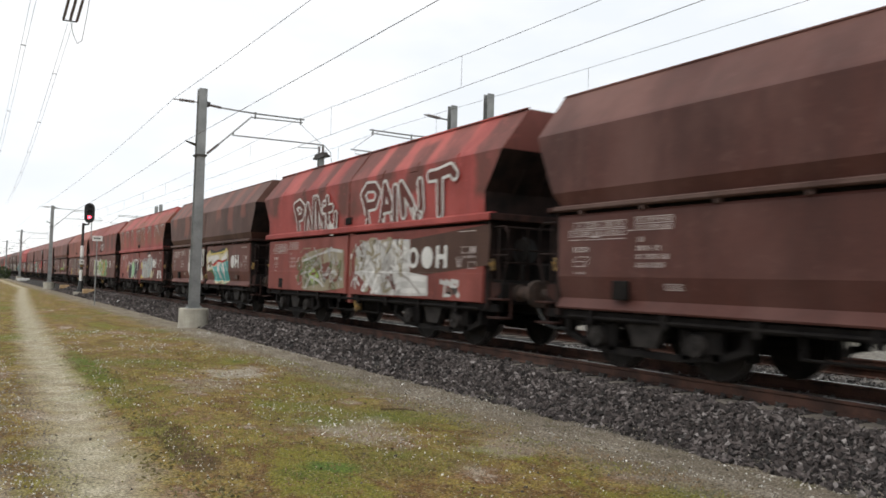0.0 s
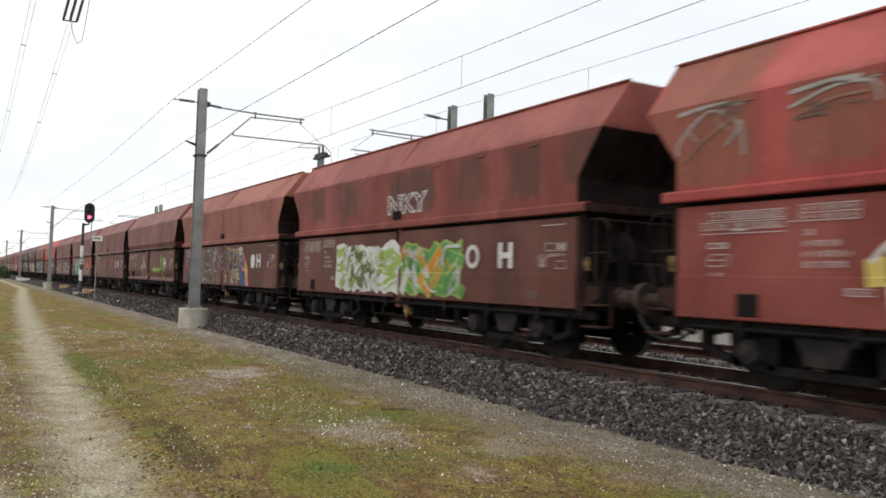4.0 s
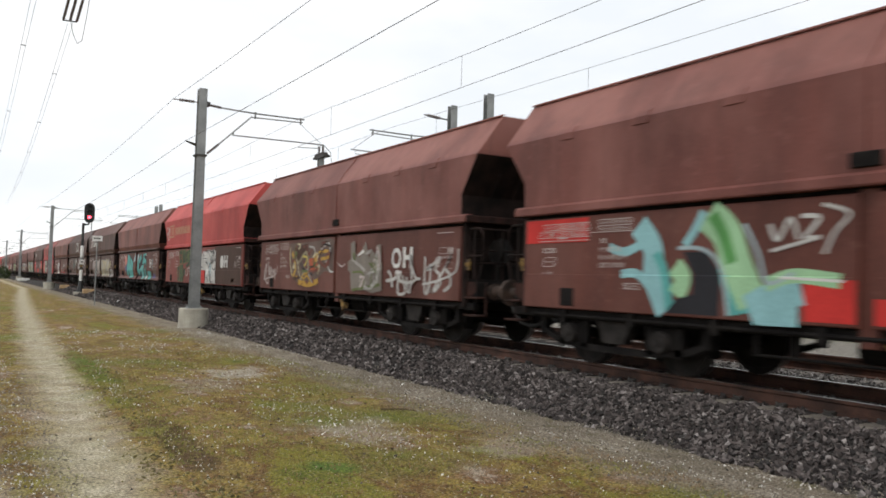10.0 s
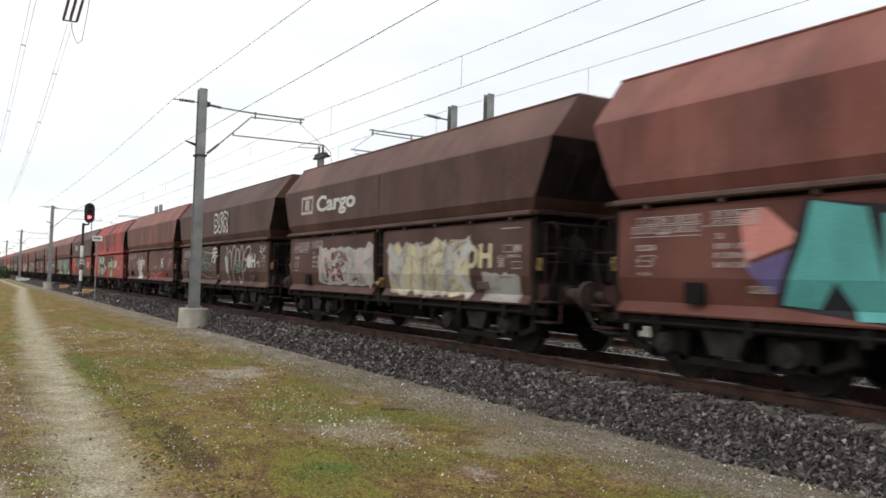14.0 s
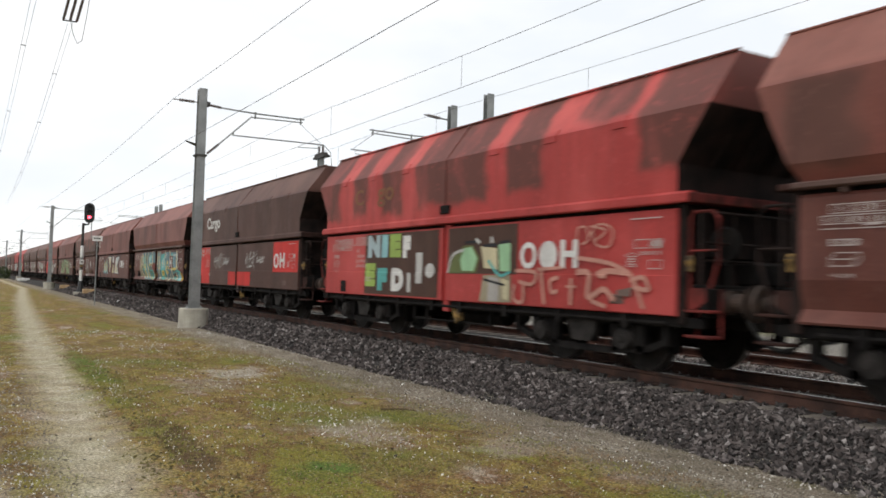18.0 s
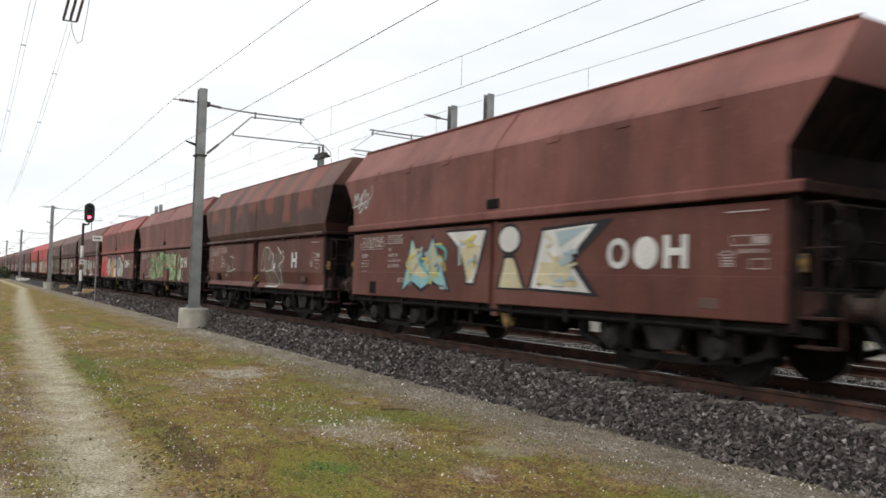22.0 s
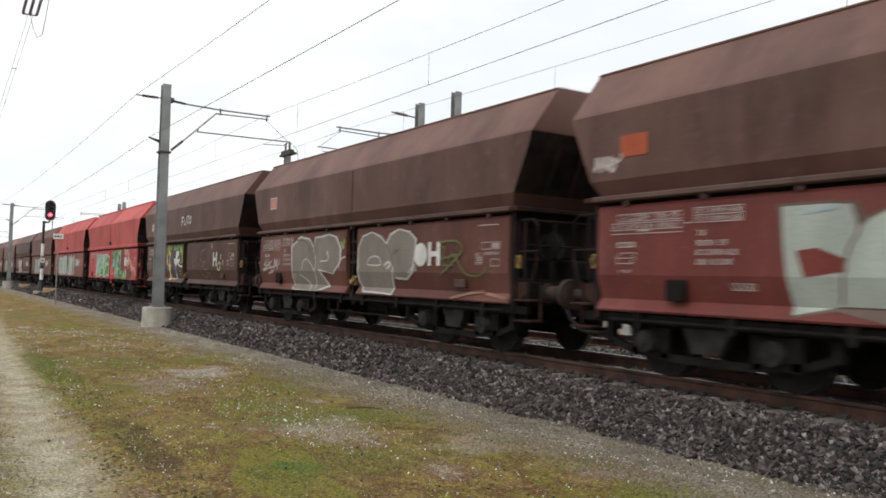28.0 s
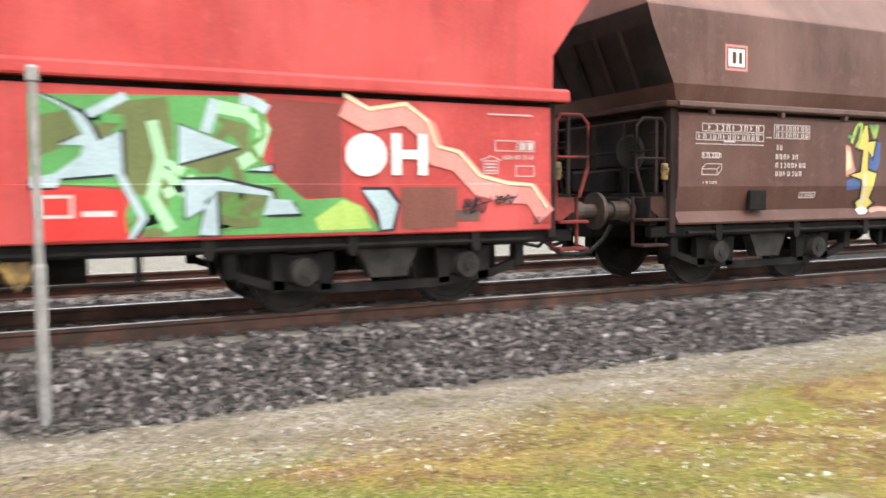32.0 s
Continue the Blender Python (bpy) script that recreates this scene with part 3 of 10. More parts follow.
    # sill lip along each side
    for s in (-1, 1):
        bm = bmesh.new()
        if kind == "A":
            prism(bm, ((s * 1.25, 2.235), (s * 1.37, 2.235), (s * 1.395, 2.255), (s * 1.395, 2.30), (s * 1.36, 2.318), (s * 1.25, 2.318)), -half - 0.06, half + 0.06)
            for k in range(-4, 5):
                box(bm, s * 1.32 - 0.045, s * 1.32 + 0.045, k * 1.22 - 0.03, k * 1.22 + 0.03, 2.17, 2.238, 0.008)
        else:
            prism(bm, ((s * 1.25, 2.215), (s * 1.375, 2.215), (s * 1.385, 2.235), (s * 1.385, 2.325), (s * 1.345, 2.36), (s * 1.25, 2.36)), -half - 0.22, half + 0.22)
        part("sill", bm, lip, w)
    # side flaps
    gap = 0.25 if kind == "A" else 0.085
    for s in (-1, 1):
        for e in (1, -1):
            bm = bmesh.new()
            if kind == "A":
                prof = ((1.24, 2.19), (1.29, 2.185), (1.318, 2.15), (1.32, 2.10), (1.32, 1.28), (1.245, 0.97), (1.33, 0.835), (1.32, 0.81), (1.20, 0.81))
            else:
                prof = ((1.24, 2.16), (1.31, 2.155), (1.32, 2.14), (1.325, 1.31), (1.332, 1.305), (1.332, 0.815), (1.32, 0.80), (1.20, 0.80))
            a, c = sorted((e * gap, e * half))
            prism(bm, [(s * x, z) for x, z in prof], a, c)
            fl = part("side_flap", bm, body, w)
            # a small recessed hatch and hinge stubs
            bm = bmesh.new()
            yc = e * (half - (1.33 if kind == "A" else 1.05))
            zc = 1.10 if kind == "A" else 0.98
            deep = 0.03 if e * s < 0 else 0.022
            box(bm, s * 1.315 - deep, s * 1.315 + deep, yc - 0.15, yc + 0.15, zc - (0.13 if e * s < 0 else 0.07), zc + (0.13 if e * s < 0 else 0.07), 0.012)
            part("hatch", bm, SOOT if e * s < 0 else LIP_A, fl)
            for k in (0.5, 1.9, 3.3, 4.7):
                part("hinge", plate(bmesh.new(), s * 1.26 - 0.045, s * 1.26 + 0.045, ((e * k - 0.055, 0.83), (e * k - 0.05, 0.64), (e * k - 0.02, 0.60), (e * k + 0.02, 0.60), (e * k + 0.05, 0.64), (e * k + 0.055, 0.83))), SOOT, fl)
        if kind == "B":
            part("middle_post", box(bmesh.new(), s * 1.24 - 0.04, s * 1.24 + 0.04, -0.10, 0.10, 0.60, 2.20, 0.01), body, w)
            part("vent", box(bmesh.new(), s * 1.345 - 0.03, s * 1.345 + 0.03, -0.17, 0.17, 2.40, 2.56, 0.012), SOOT, w)
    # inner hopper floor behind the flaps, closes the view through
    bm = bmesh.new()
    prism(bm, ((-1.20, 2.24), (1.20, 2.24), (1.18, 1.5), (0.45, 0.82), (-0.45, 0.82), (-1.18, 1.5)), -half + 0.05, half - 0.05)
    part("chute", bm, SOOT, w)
    # underframe: solebars with a pipe, centre sill, headstocks and bolsters
    for s in (-1, 1):
        bm = box(bmesh.new(), s * 1.18 - 0.06, s * 1.18 + 0.06, -half - 0.35, half + 0.35, 0.66, 0.79, 0.01)
        part("solebar", bm, SOOT, w)
        part("air_pipe", tube(bmesh.new(), ((s * 1.27, -half + 0.2, 0.70), (s * 1.27, half - 0.2, 0.70)), 0.028, 6), SOOT, w)
    part("centre_sill", box(bmesh.new(), -0.25, 0.25, -full + 0.45, full - 0.45, 0.62, 0.95, 0.02), SOOT, w)
    for e in (-1, 1):
        part("headstock", box(bmesh.new(), -1.22, 1.22, e * (full - 0.62) - 0.06, e * (full - 0.62) + 0.06, 0.80, 1.16, 0.015), SOOT, w)
        part("bolster", box(bmesh.new(), -1.0, 1.0, e * 3.7 - 0.2, e * 3.7 + 0.2, 0.60, 0.84, 0.02), SOOT, w)
    # brake gear under the middle
    bm = bmesh.new()
    tube(bm, ((-0.5, -0.9, 0.55), (-0.5, 0.5, 0.55)), 0.17, 12)
    tube(bm, ((0.4, -0.2, 0.52), (0.4, 0.5, 0.52)), 0.14, 12)
    for yy in (-1.3, 0.9, 1.4):
        box(bm, -1.18, -1.12, yy - 0.03, yy + 0.03, 0.40, 0.68, 0.008)
    tube(bm, ((-1.15, -1.35, 0.42), (-1.15, 1.45, 0.42)), 0.02, 6)
    part("brake_gear", bm, SOOT, w)
    # unloading gear in the gap of the flaps
    for s in (-1, 1):
        bm = bmesh.new()
        y0 = 0.0
        box(bm, s * 1.22 - 0.05, s * 1.22 + 0.05, y0 - 0.13, y0 + 0.10, 0.98, 1.20, 0.03)
        tube(bm, ((s * 1.27, y0 - 0.16, 1.16), (s * 1.30, y0, 1.02), (s * 1.27, y0 + 0.14, 1.10)), 0.03, 6)
        if kind == "B":
            bm.free()
            bm = bmesh.new()
            box(bm, s * 1.18 - 0.04, s * 1.18 + 0.04, -0.45, -0.22, 0.45, 0.74, 0.03)
            tube(bm, ((s * 1.22, -0.5, 0.66), (s * 1.24, -0.33, 0.42), (s * 1.22, -0.18, 0.66)), 0.03, 6)
        part("unloading_lever", bm, YELLOW, w, "chipped yellow unloading lever")
        if kind == "A":
            for z in (1.45, 1.65, 1.88):
                part("latch_bar", box(bmesh.new(), s * 1.22 - 0.03, s * 1.22 + 0.03, -0.23, 0.23, z, z + 0.05, 0.008), WHEEL, w)
            bm = bmesh.new()
            tube(bm, ((s * 1.24, 0.06, 0.7), (s * 1.24, 0.06, 2.2)), 0.03, 6)
            tube(bm, ((s * 1.24, -0.10, 0.66), (s * 1.24, 0.02, 0.60), (s * 1.24, 0.14, 0.86)), 0.035, 6)
            part("latch_rod", bm, WHEEL, w)
    # the two ends: posts, platform, steps, rails, buffers, coupling
    for e in (-1, 1):
        bm = bmesh.new()
        for s in (-1, 1):
            box(bm, s * 1.24 - 0.05, s * 1.24 + 0.05, min(e * half, e * (half + 0.10)), max(e * half, e * (half + 0.10)), 0.70, 2.24, 0.012)
            box(bm, s * 0.55 - 0.05, s * 0.55 + 0.05, min(e * (half - 0.10), e * (half + 0.02)), max(e * (half - 0.10), e * (half + 0.02)), 0.9, 2.3, 0.012)
            tube(bm, ((s * 0.9, e * (half + 0.05), 0.95), (s * 1.15, e * (half + 0.08), 1.7), (s * 1.2, e * (half + 0.05), 2.2)), 0.04, 6)
            for z in (1.2, 1.45, 1.7, 1.95):
                tube(bm, ((s * 1.22, e * (half + 0.11), z), (s * 0.92, e * (half + 0.11), z)), 0.013, 5)
        box(bm, -1.25, 1.25, min(e * half, e * (half - 0.06)), max(e * half, e * (half - 0.06)), 1.55, 2.3, 0.01)
        part("end_frame", bm, SOOT_SHADE, w)
        bm = bmesh.new()
        box(bm, -1.2, 1.2, min(e * (half + 0.05), e * (full - 0.60)), max(e * (half + 0.05), e * (full - 0.60)), 1.16, 1.20, 0.008)
        part("platform", bm, SOOT, w)
        for s in (-1, 1):
            bm = bmesh.new()
            y0, y1 = e * (half + 0.14), e * (half + 0.58)
            tube(bm, ((s * 1.23, y0, 1.16), (s * 1.23, y0, 2.02), (s * 1.23, y0 + e * 0.06, 2.10), (s * 1.23, y1 - e * 0.10, 2.10), (s * 1.23, y1, 2.0), (s * 1.23, y1, 1.5), (s * 1.23, y1 - e * 0.12, 1.16)), 0.021, 6)
            tube(bm, ((s * 1.23, y0, 1.62), (s * 1.23, y1, 1.62)), 0.016, 6)
            part("handrail", bm, body, w)
            bm = bmesh.new()
            for z in (0.55, 0.86):
                box(bm, s * 1.20 - 0.12, s * 1.20 + 0.12, min(y0, y0 + e * 0.40), max(y0, y0 + e * 0.40), z, z + 0.035, 0.008)
            for q in (0.02, 0.38):
                box(bm, s * 1.10 - 0.015, s * 1.10 + 0.015, y0 + e * q - 0.02, y0 + e * q + 0.02, 0.55, 1.16, 0.005)
            part("step", bm, body, w)
            bm = bmesh.new()
            yb = e * (full - 0.56)
            tube(bm, ((s * 0.875, yb, 0.99), (s * 0.875, yb + e * 0.32, 0.99)), 0.115, 16)
            tube(bm, ((s * 0.875, yb + e * 0.04, 0.99), (s * 0.875, yb + e * 0.10, 0.99)), 0.15, 16)
            tube(bm, ((s * 0.875, yb + e * 0.32, 0.99), (s * 0.875, e * (full - 0.04), 0.99)), 0.085, 14)
            tube(bm, ((s * 0.875, e * (full - 0.04), 0.99), (s * 0.875, e * full, 0.99)), [0.23, 0.21], 20)
            part("buffer", bm, BUFFER, w)
        part("coupling", tube(bmesh.new(), ((0.0, e * (full - 0.6), 0.98), (0.0, e * full, 0.92)), 0.05, 8), HOSE, w)
        bm = bmesh.new()
        tube(bm, ((0.25, e * (full - 0.6), 0.85), (0.26, e * (full - 0.35), 0.55), (0.22, e * (full - 0.12), 0.50), (0.18, e * (full + 0.0), 0.62)), 0.028, 6)
        part("brake_hose", bm, HOSE, w)
        bm = bmesh.new()
        tube(bm, ((-0.45, e * (full - 0.6), 0.80), (-0.46, e * (full - 0.45), 0.60), (-0.46, e * (full - 0.25), 0.46), (-0.44, e * (full - 0.05), 0.42), (-0.40, e * (full + 0.05), 0.44)), 0.03, 8)
        part("brake_hose", bm, HOSE, w)
        # the sill goes on round the end; railing across the end platform; gussets under it
        z0, z1 = (2.235, 2.31) if kind == "A" else (2.215, 2.34)
        part("end_sill", box(bmesh.new(), -1.37, 1.37, min(e * (half + 0.0), e * (half + 0.24)), max(e * (half + 0.0), e * (half + 0.24)), z0, z1, 0.012), body, w)
        yr = e * (full - 0.66)
        bm = bmesh.new()
        for z, r in ((1.50, 0.018), (1.72, 0.018), (2.10, 0.022)):
            tube(bm, ((-1.22, yr, z), (1.22, yr, z)), r, 6)
        for x in (-1.22, -0.62, 0.0, 0.62, 1.22):
            box(bm, x - 0.02, x + 0.02, yr - 0.02, yr + 0.02, 1.20, 2.10, 0.004)
        part("end_railing", bm, SOOT_SHADE, w)
        for s in (-1, 1):
            ya, yb = e * (half + 0.10), e * (full - 0.58)
            part("gusset", plate(bmesh.new(), s * 1.21 - 0.02, s * 1.21 + 0.02, ((ya, 1.16), (yb, 1.16), (yb, 1.00), (ya + (yb - ya) * 0.45, 0.90), (ya, 0.90))), body, w)
        bm = bmesh.new()
        box(bm, -1.27, -1.21, min(e * (half + 0.11), e * (half + 0.19)), max(e * (half + 0.11), e * (half + 0.19)), 1.36, 1.56, 0.012)
        tube(bm, ((-1.27, e * (half + 0.15), 1.42), (-1.30, e * (half + 0.15), 1.50)), 0.02, 6)
        part("brake_lever", bm, YELLOW, w, "small yellow brake lever")
        # shade inside the round end opening drawn as a flat black disc
        bm = bmesh.new()
        k = 20
        tube(bm, ((-0.45, e * (half + 0.005), 1.72), (-0.45, e * (half + 0.012), 1.72)), 0.26, k)
        part("end_opening", bm, HOSE, w)
        bm = bmesh.new()
        box(bm, -0.35, 0.35, min(e * (half + 0.1), e * (half + 0.4)), max(e * (half + 0.1), e * (half + 0.4)), 1.2, 1.5, 0.03)
        disc_x(bm, -0.75, -0.72, e * (half + 0.3), 1.72, 0.2, 0.2, 20)
        tube(bm, ((-0.72, e * (half + 0.3), 1.2), (-0.72, e * (half + 0.3), 1.75)), 0.03, 6)
        part("handwheel", bm, SOOT, w)
    for e in (-1, 1):
        bogie(w, e * 3.72)
    return w


BUFFER = mat("greasy_buffer", (0.062, 0.037, 0.027), 0.7, 0.0, (0.022, 0.015, 0.012), 6, 40, 0.15)
BROWN, DBROWN, REDB, RED, SALMON, UMBER = (0.115, 0.038, 0.027), (0.076, 0.033, 0.024), (0.20, 0.045, 0.034), (0.37, 0.043, 0.039), (0.23, 0.072, 0.050), (0.155, 0.048, 0.034)
GREYB = (0.098, 0.047, 0.036)
HAZEL, WRED, CLARET, OXIDE = (0.160, 0.056, 0.045), (0.29, 0.047, 0.040), (0.150, 0.036, 0.030), (0.080, 0.029, 0.022)
TAN = (0.20, 0.075, 0.045)
# one after another: kind, centre at 16 s, hopper colour, flap colour
TRAIN = [
    ("A", -160.8, OXIDE, OXIDE), ("B", -147.75, WRED, REDB), ("A", -134.8, DBROWN, BROWN), ("B", -121.8, WRED, REDB), ("B", -108.6, REDB, BROWN), ("B", -95.6, SALMON, BROWN),
    ("A", -82.7, HAZEL, BROWN), ("B", -69.85, HAZEL, BROWN), ("B", -56.7, HAZEL, BROWN), ("B", -43.5, HAZEL, BROWN), ("B", -30.4, RED, REDB), ("A", -17.6, HAZEL, BROWN),
    ("A", -4.8, DBROWN, DBROWN), ("A", 7.9, DBROWN, DBROWN), ("A", 20.4, UMBER, BROWN), ("B", 33.15, RED, RED), ("B", 46.35, DBROWN, DBROWN), ("A", 59.3, HAZEL, BROWN),
    ("B", 72.1, HAZEL, BROWN), ("A", 84.95, DBROWN, BROWN), ("B", 97.95, HAZEL, BROWN), ("B", 111.2, REDB, BROWN), ("A", 123.75, GREYB, CLARET), ("A", 136.5, GREYB, BROWN),
    ("A", 149.2, GREYB, DBROWN), ("B", 162.1, RED, RED), ("B", 175.3, RED, REDB),
]
# panels of a second tone on the hoppers: tone, strength, (from, to, lower, upper) along and up the side
PANELS = {
    1: (DBROWN, 0.8, ((-0.6, 0.8, 2.9, 4.4), (2.0, 2.9, 2.6, 4.4), (3.6, 4.2, 2.8, 4.4), (4.9, 6.6, 2.6, 4.4), (7.0, 7.9, 3.1, 4.4), (8.4, 9.2, 2.9, 3.9), (9.5, 10.3, 3.35, 4.4), (11.0, 12.6, 2.6, 4.4))),
    2: (SALMON, 0.7, ((0.1, 0.7, 3.1, 4.4), (1.3, 1.8, 3.4, 4.4), (2.2, 2.9, 2.65, 4.4), (3.8, 4.4, 2.9, 4.4), (6.85, 7.45, 3.05, 4.4), (8.3, 8.95, 2.65, 4.4), (9.8, 10.3, 3.1, 4.4))),
    3: (TAN, 0.85, ((-0.5, 1.1, 2.4, 4.4), (1.6, 2.6, 2.45, 3.38), (3.2, 4.05, 2.45, 4.4), (4.75, 7.1, 2.45, 3.75), (7.7, 8.6, 2.45, 4.4), (9.2, 12.3, 2.5, 3.9))),
    4: (DBROWN, 0.8, ((0.9, 1.8, 2.55, 3.36), (2.8, 3.7, 2.55, 3.36), (5.2, 7.1, 2.55, 3.36), (8.0, 8.7, 2.55, 3.36), (9.6, 10.4, 2.55, 3.36), (11.0, 12.6, 2.6, 3.36))),
    11: (SALMON, 0.35, ((0.6, 1.6, 2.9, 4.4), (3.0, 3.9, 2.6, 4.4), (6.6, 7.6, 3.0, 4.4), (9.0, 9.7, 2.7, 4.4))),
    14: (DBROWN, 0.75, ((-0.2, 0.7, 2.5, 3.4), (1.55, 2.05, 2.5, 3.4), (2.9, 3.5, 2.5, 3.4), (4.1, 5.0, 2.5, 3.4), (6.25, 6.7, 2.6, 3.3), (7.4, 8.05, 2.6, 3.4), (8.95, 9.55, 2.7, 3.4))),
    15: (DBROWN, 0.85, ((-0.8, 0.8, 2.55, 4.4), (1.5, 2.3, 2.55, 4.4), (3.0, 3.9, 2.5, 4.4), (4.5, 7.0, 2.6, 4.4), (7.55, 8.5, 2.58, 4.4), (9.2, 10.3, 3.5, 4.4), (10.6, 12.7, 2.65, 4.4))),
    17: (DBROWN, 0.5, ((0.6, 1.2, 2.5, 3.4), (2.3, 2.9, 2.5, 3.4), (4.2, 5.0, 2.5, 3.4), (7.0, 7.6, 2.6, 3.4))),
    18: (DBROWN, 0.4, ((1.5, 1.8, 2.9, 3.4), (3.2, 3.5, 2.9, 3.4), (6.9, 7.2, 2.9, 3.4), (8.6, 8.9, 3.0, 3.4))),
    19: (SALMON, 0.7, ((0.4, 1.05, 3.0, 4.4), (2.0, 2.6, 2.55, 4.4), (3.3, 4.0, 3.0, 4.4), (4.6, 5.6, 3.14, 4.4), (6.2, 7.0, 3.0, 4.4), (7.85, 8.35, 2.6, 4.4), (9.0, 10.0, 2.95, 4.4))),
    21: (DBROWN, 0.75, ((1.65, 2.55, 2.5, 3.36), (3.2, 4.1, 2.5, 3.36), (4.75, 7.25, 2.5, 3.36), (7.85, 8.75, 2.5, 3.36), (9.3, 10.25, 2.5, 3.36), (10.8, 12.5, 2.6, 3.36))),
}
y = 188.4
for k, c in enumerate((BROWN, DBROWN, HAZEL, BROWN, DBROWN, REDB, BROWN, BROWN, HAZEL, DBROWN, BROWN, HAZEL, DBROWN, BROWN, HAZEL, BROWN)):
    TRAIN.append(("BABBA"[k % 5], y, c, BROWN))
    y += 13.0

wagons, templates, paints = [], {}, {}


def paint_for(c, seed, i=None):
    """Paint of one colour in four weatherings; a hopper with panels has a paint of its own."""
    tone, k, rects = PANELS.get(i, (None, 0.0, ()))
    key = (c, seed % 4, i if rects else None)
    if key not in paints:
        half = 5.40 if i is None or TRAIN[i][0] == "A" else 5.63
        faded = tuple(min(1, v * 1.3 + 0.02) for v in c)
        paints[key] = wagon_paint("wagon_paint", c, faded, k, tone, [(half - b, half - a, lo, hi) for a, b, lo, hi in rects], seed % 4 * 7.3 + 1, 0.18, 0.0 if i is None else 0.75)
    return paints[key]


def repaint(ob, material):
    ob.material_slots[0].link = "OBJECT"
    ob.material_slots[0].material = material


COLOUR_WORDS = {BROWN: "rust-brown", DBROWN: "dark brown", REDB: "red-brown", RED: "bright red", SALMON: "faded red", UMBER: "orange-brown", GREYB: "grey-brown", HAZEL: "dusty rust-brown", WRED: "weathered red", CLARET: "claret", OXIDE: "dark oxide-red"}
for i, (kind, yc, top_c, flap_c) in enumerate(TRAIN):
    pt, bt = paint_for(top_c, i, i), paint_for(flap_c, i + 1)
    if kind not in templates:
        w = templates[kind] = wagon(kind, pt, bt, LIP_A)
    else:
        w = copy_thing(templates[kind], Matrix())
    w.matrix_basis = pose(TRACK_1, yc, RAIL)
    tagged(w, "%s hopper wagon with weathered %s flaps in a train" % (COLOUR_WORDS[top_c], COLOUR_WORDS[flap_c]), "freight wagon", "wagons of the train")
    for o in w.children:
        nm = o.name.split(".")[0]
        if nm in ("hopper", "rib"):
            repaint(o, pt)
        elif nm in ("handrail", "step", "gusset", "end_sill"):
            repaint(o, GRIMY_RED if flap_c == RED else SOOT_SHADE if nm == "handrail" else GRIMY)
        elif nm in ("side_flap", "middle_post"):
            repaint(o, bt)
        elif nm == "sill":
            repaint(o, LIP_A if kind == "A" else pt)
    wagons.append(w)

# ---- lettering and graffiti on the sides that face the path ----
def spray(name, c, cover=0.9):
    """Sprayed or stencilled paint, a little uneven."""
    return mat("paint_" + name, c, 0.6, 0.0, tuple(v * cover * 0.8 for v in c), 2.2, 30, 0.05, 0.45, (1, 1, 0.6), 0.2, spec=0.15)


INK = {k: spray(k, c) for k, c in dict(
    white=(0.64, 0.63, 0.61), grey=(0.36, 0.34, 0.32), silver=(0.50, 0.49, 0.47), black=(0.025, 0.025, 0.03), teal=(0.11, 0.38, 0.36), cyan=(0.27, 0.50, 0.53),
    pale=(0.36, 0.45, 0.48), yellow=(0.60, 0.48, 0.13), lime=(0.32, 0.44, 0.11), green=(0.10, 0.29, 0.09), mint=(0.33, 0.55, 0.33), blue=(0.07, 0.11, 0.25), purple=(0.14, 0.11, 0.24),
    pink=(0.58, 0.24, 0.21), orange=(0.56, 0.22, 0.04), red=(0.55, 0.04, 0.035), olive=(0.13, 0.15, 0.06), cream=(0.56, 0.50, 0.33), brown=(0.075, 0.04, 0.03), rust=(0.17, 0.065, 0.05),
    stencil=(0.50, 0.43, 0.41), maroon=(0.12, 0.035, 0.028), blush=(0.50, 0.25, 0.20), vermilion=(0.42, 0.10, 0.05), scrub=(0.26, 0.15, 0.11), dim=(0.15, 0.105, 0.09), sand=(0.30, 0.26, 0.18), moss=(0.11, 0.22, 0.06), maroonred=(0.20, 0.050, 0.042), gold=(0.44, 0.24, 0.15), amber=(0.50, 0.30, 0.06), ash=(0.215, 0.19, 0.165), chalk=(0.41, 0.45, 0.405), scuffed=(0.20, 0.075, 0.06), tarnish=(0.22, 0.105, 0.055), slate=(0.12, 0.20, 0.23), patina=(0.13, 0.24, 0.21), pine=(0.045, 0.065, 0.038)).items()}


def skin(kind, z):
    """How far out the side is at a height."""
    if z > 2.36:
        lo, hi = ((2.52, 1.36), (3.43, 1.35)) if kind == "A" else ((2.36, 1.34), (3.40, 1.36))
        if z <= hi[0]:
            k = (z - lo[0]) / (hi[0] - lo[0])
            return lo[1] + (hi[1] - lo[1]) * max(0, k)
        return hi[1] - (z - hi[0]) * (hi[1] - 0.82) / 0.72
    if kind == "A":
        if z > 1.28:
            return 1.32
        if z > 0.97:
            return 1.245 + (z - 0.97) / 0.31 * 0.075
        return 1.245 + (0.97 - z) / 0.135 * 0.085
    return 1.3255 if z > 1.31 else 1.333


LETTERS = {}


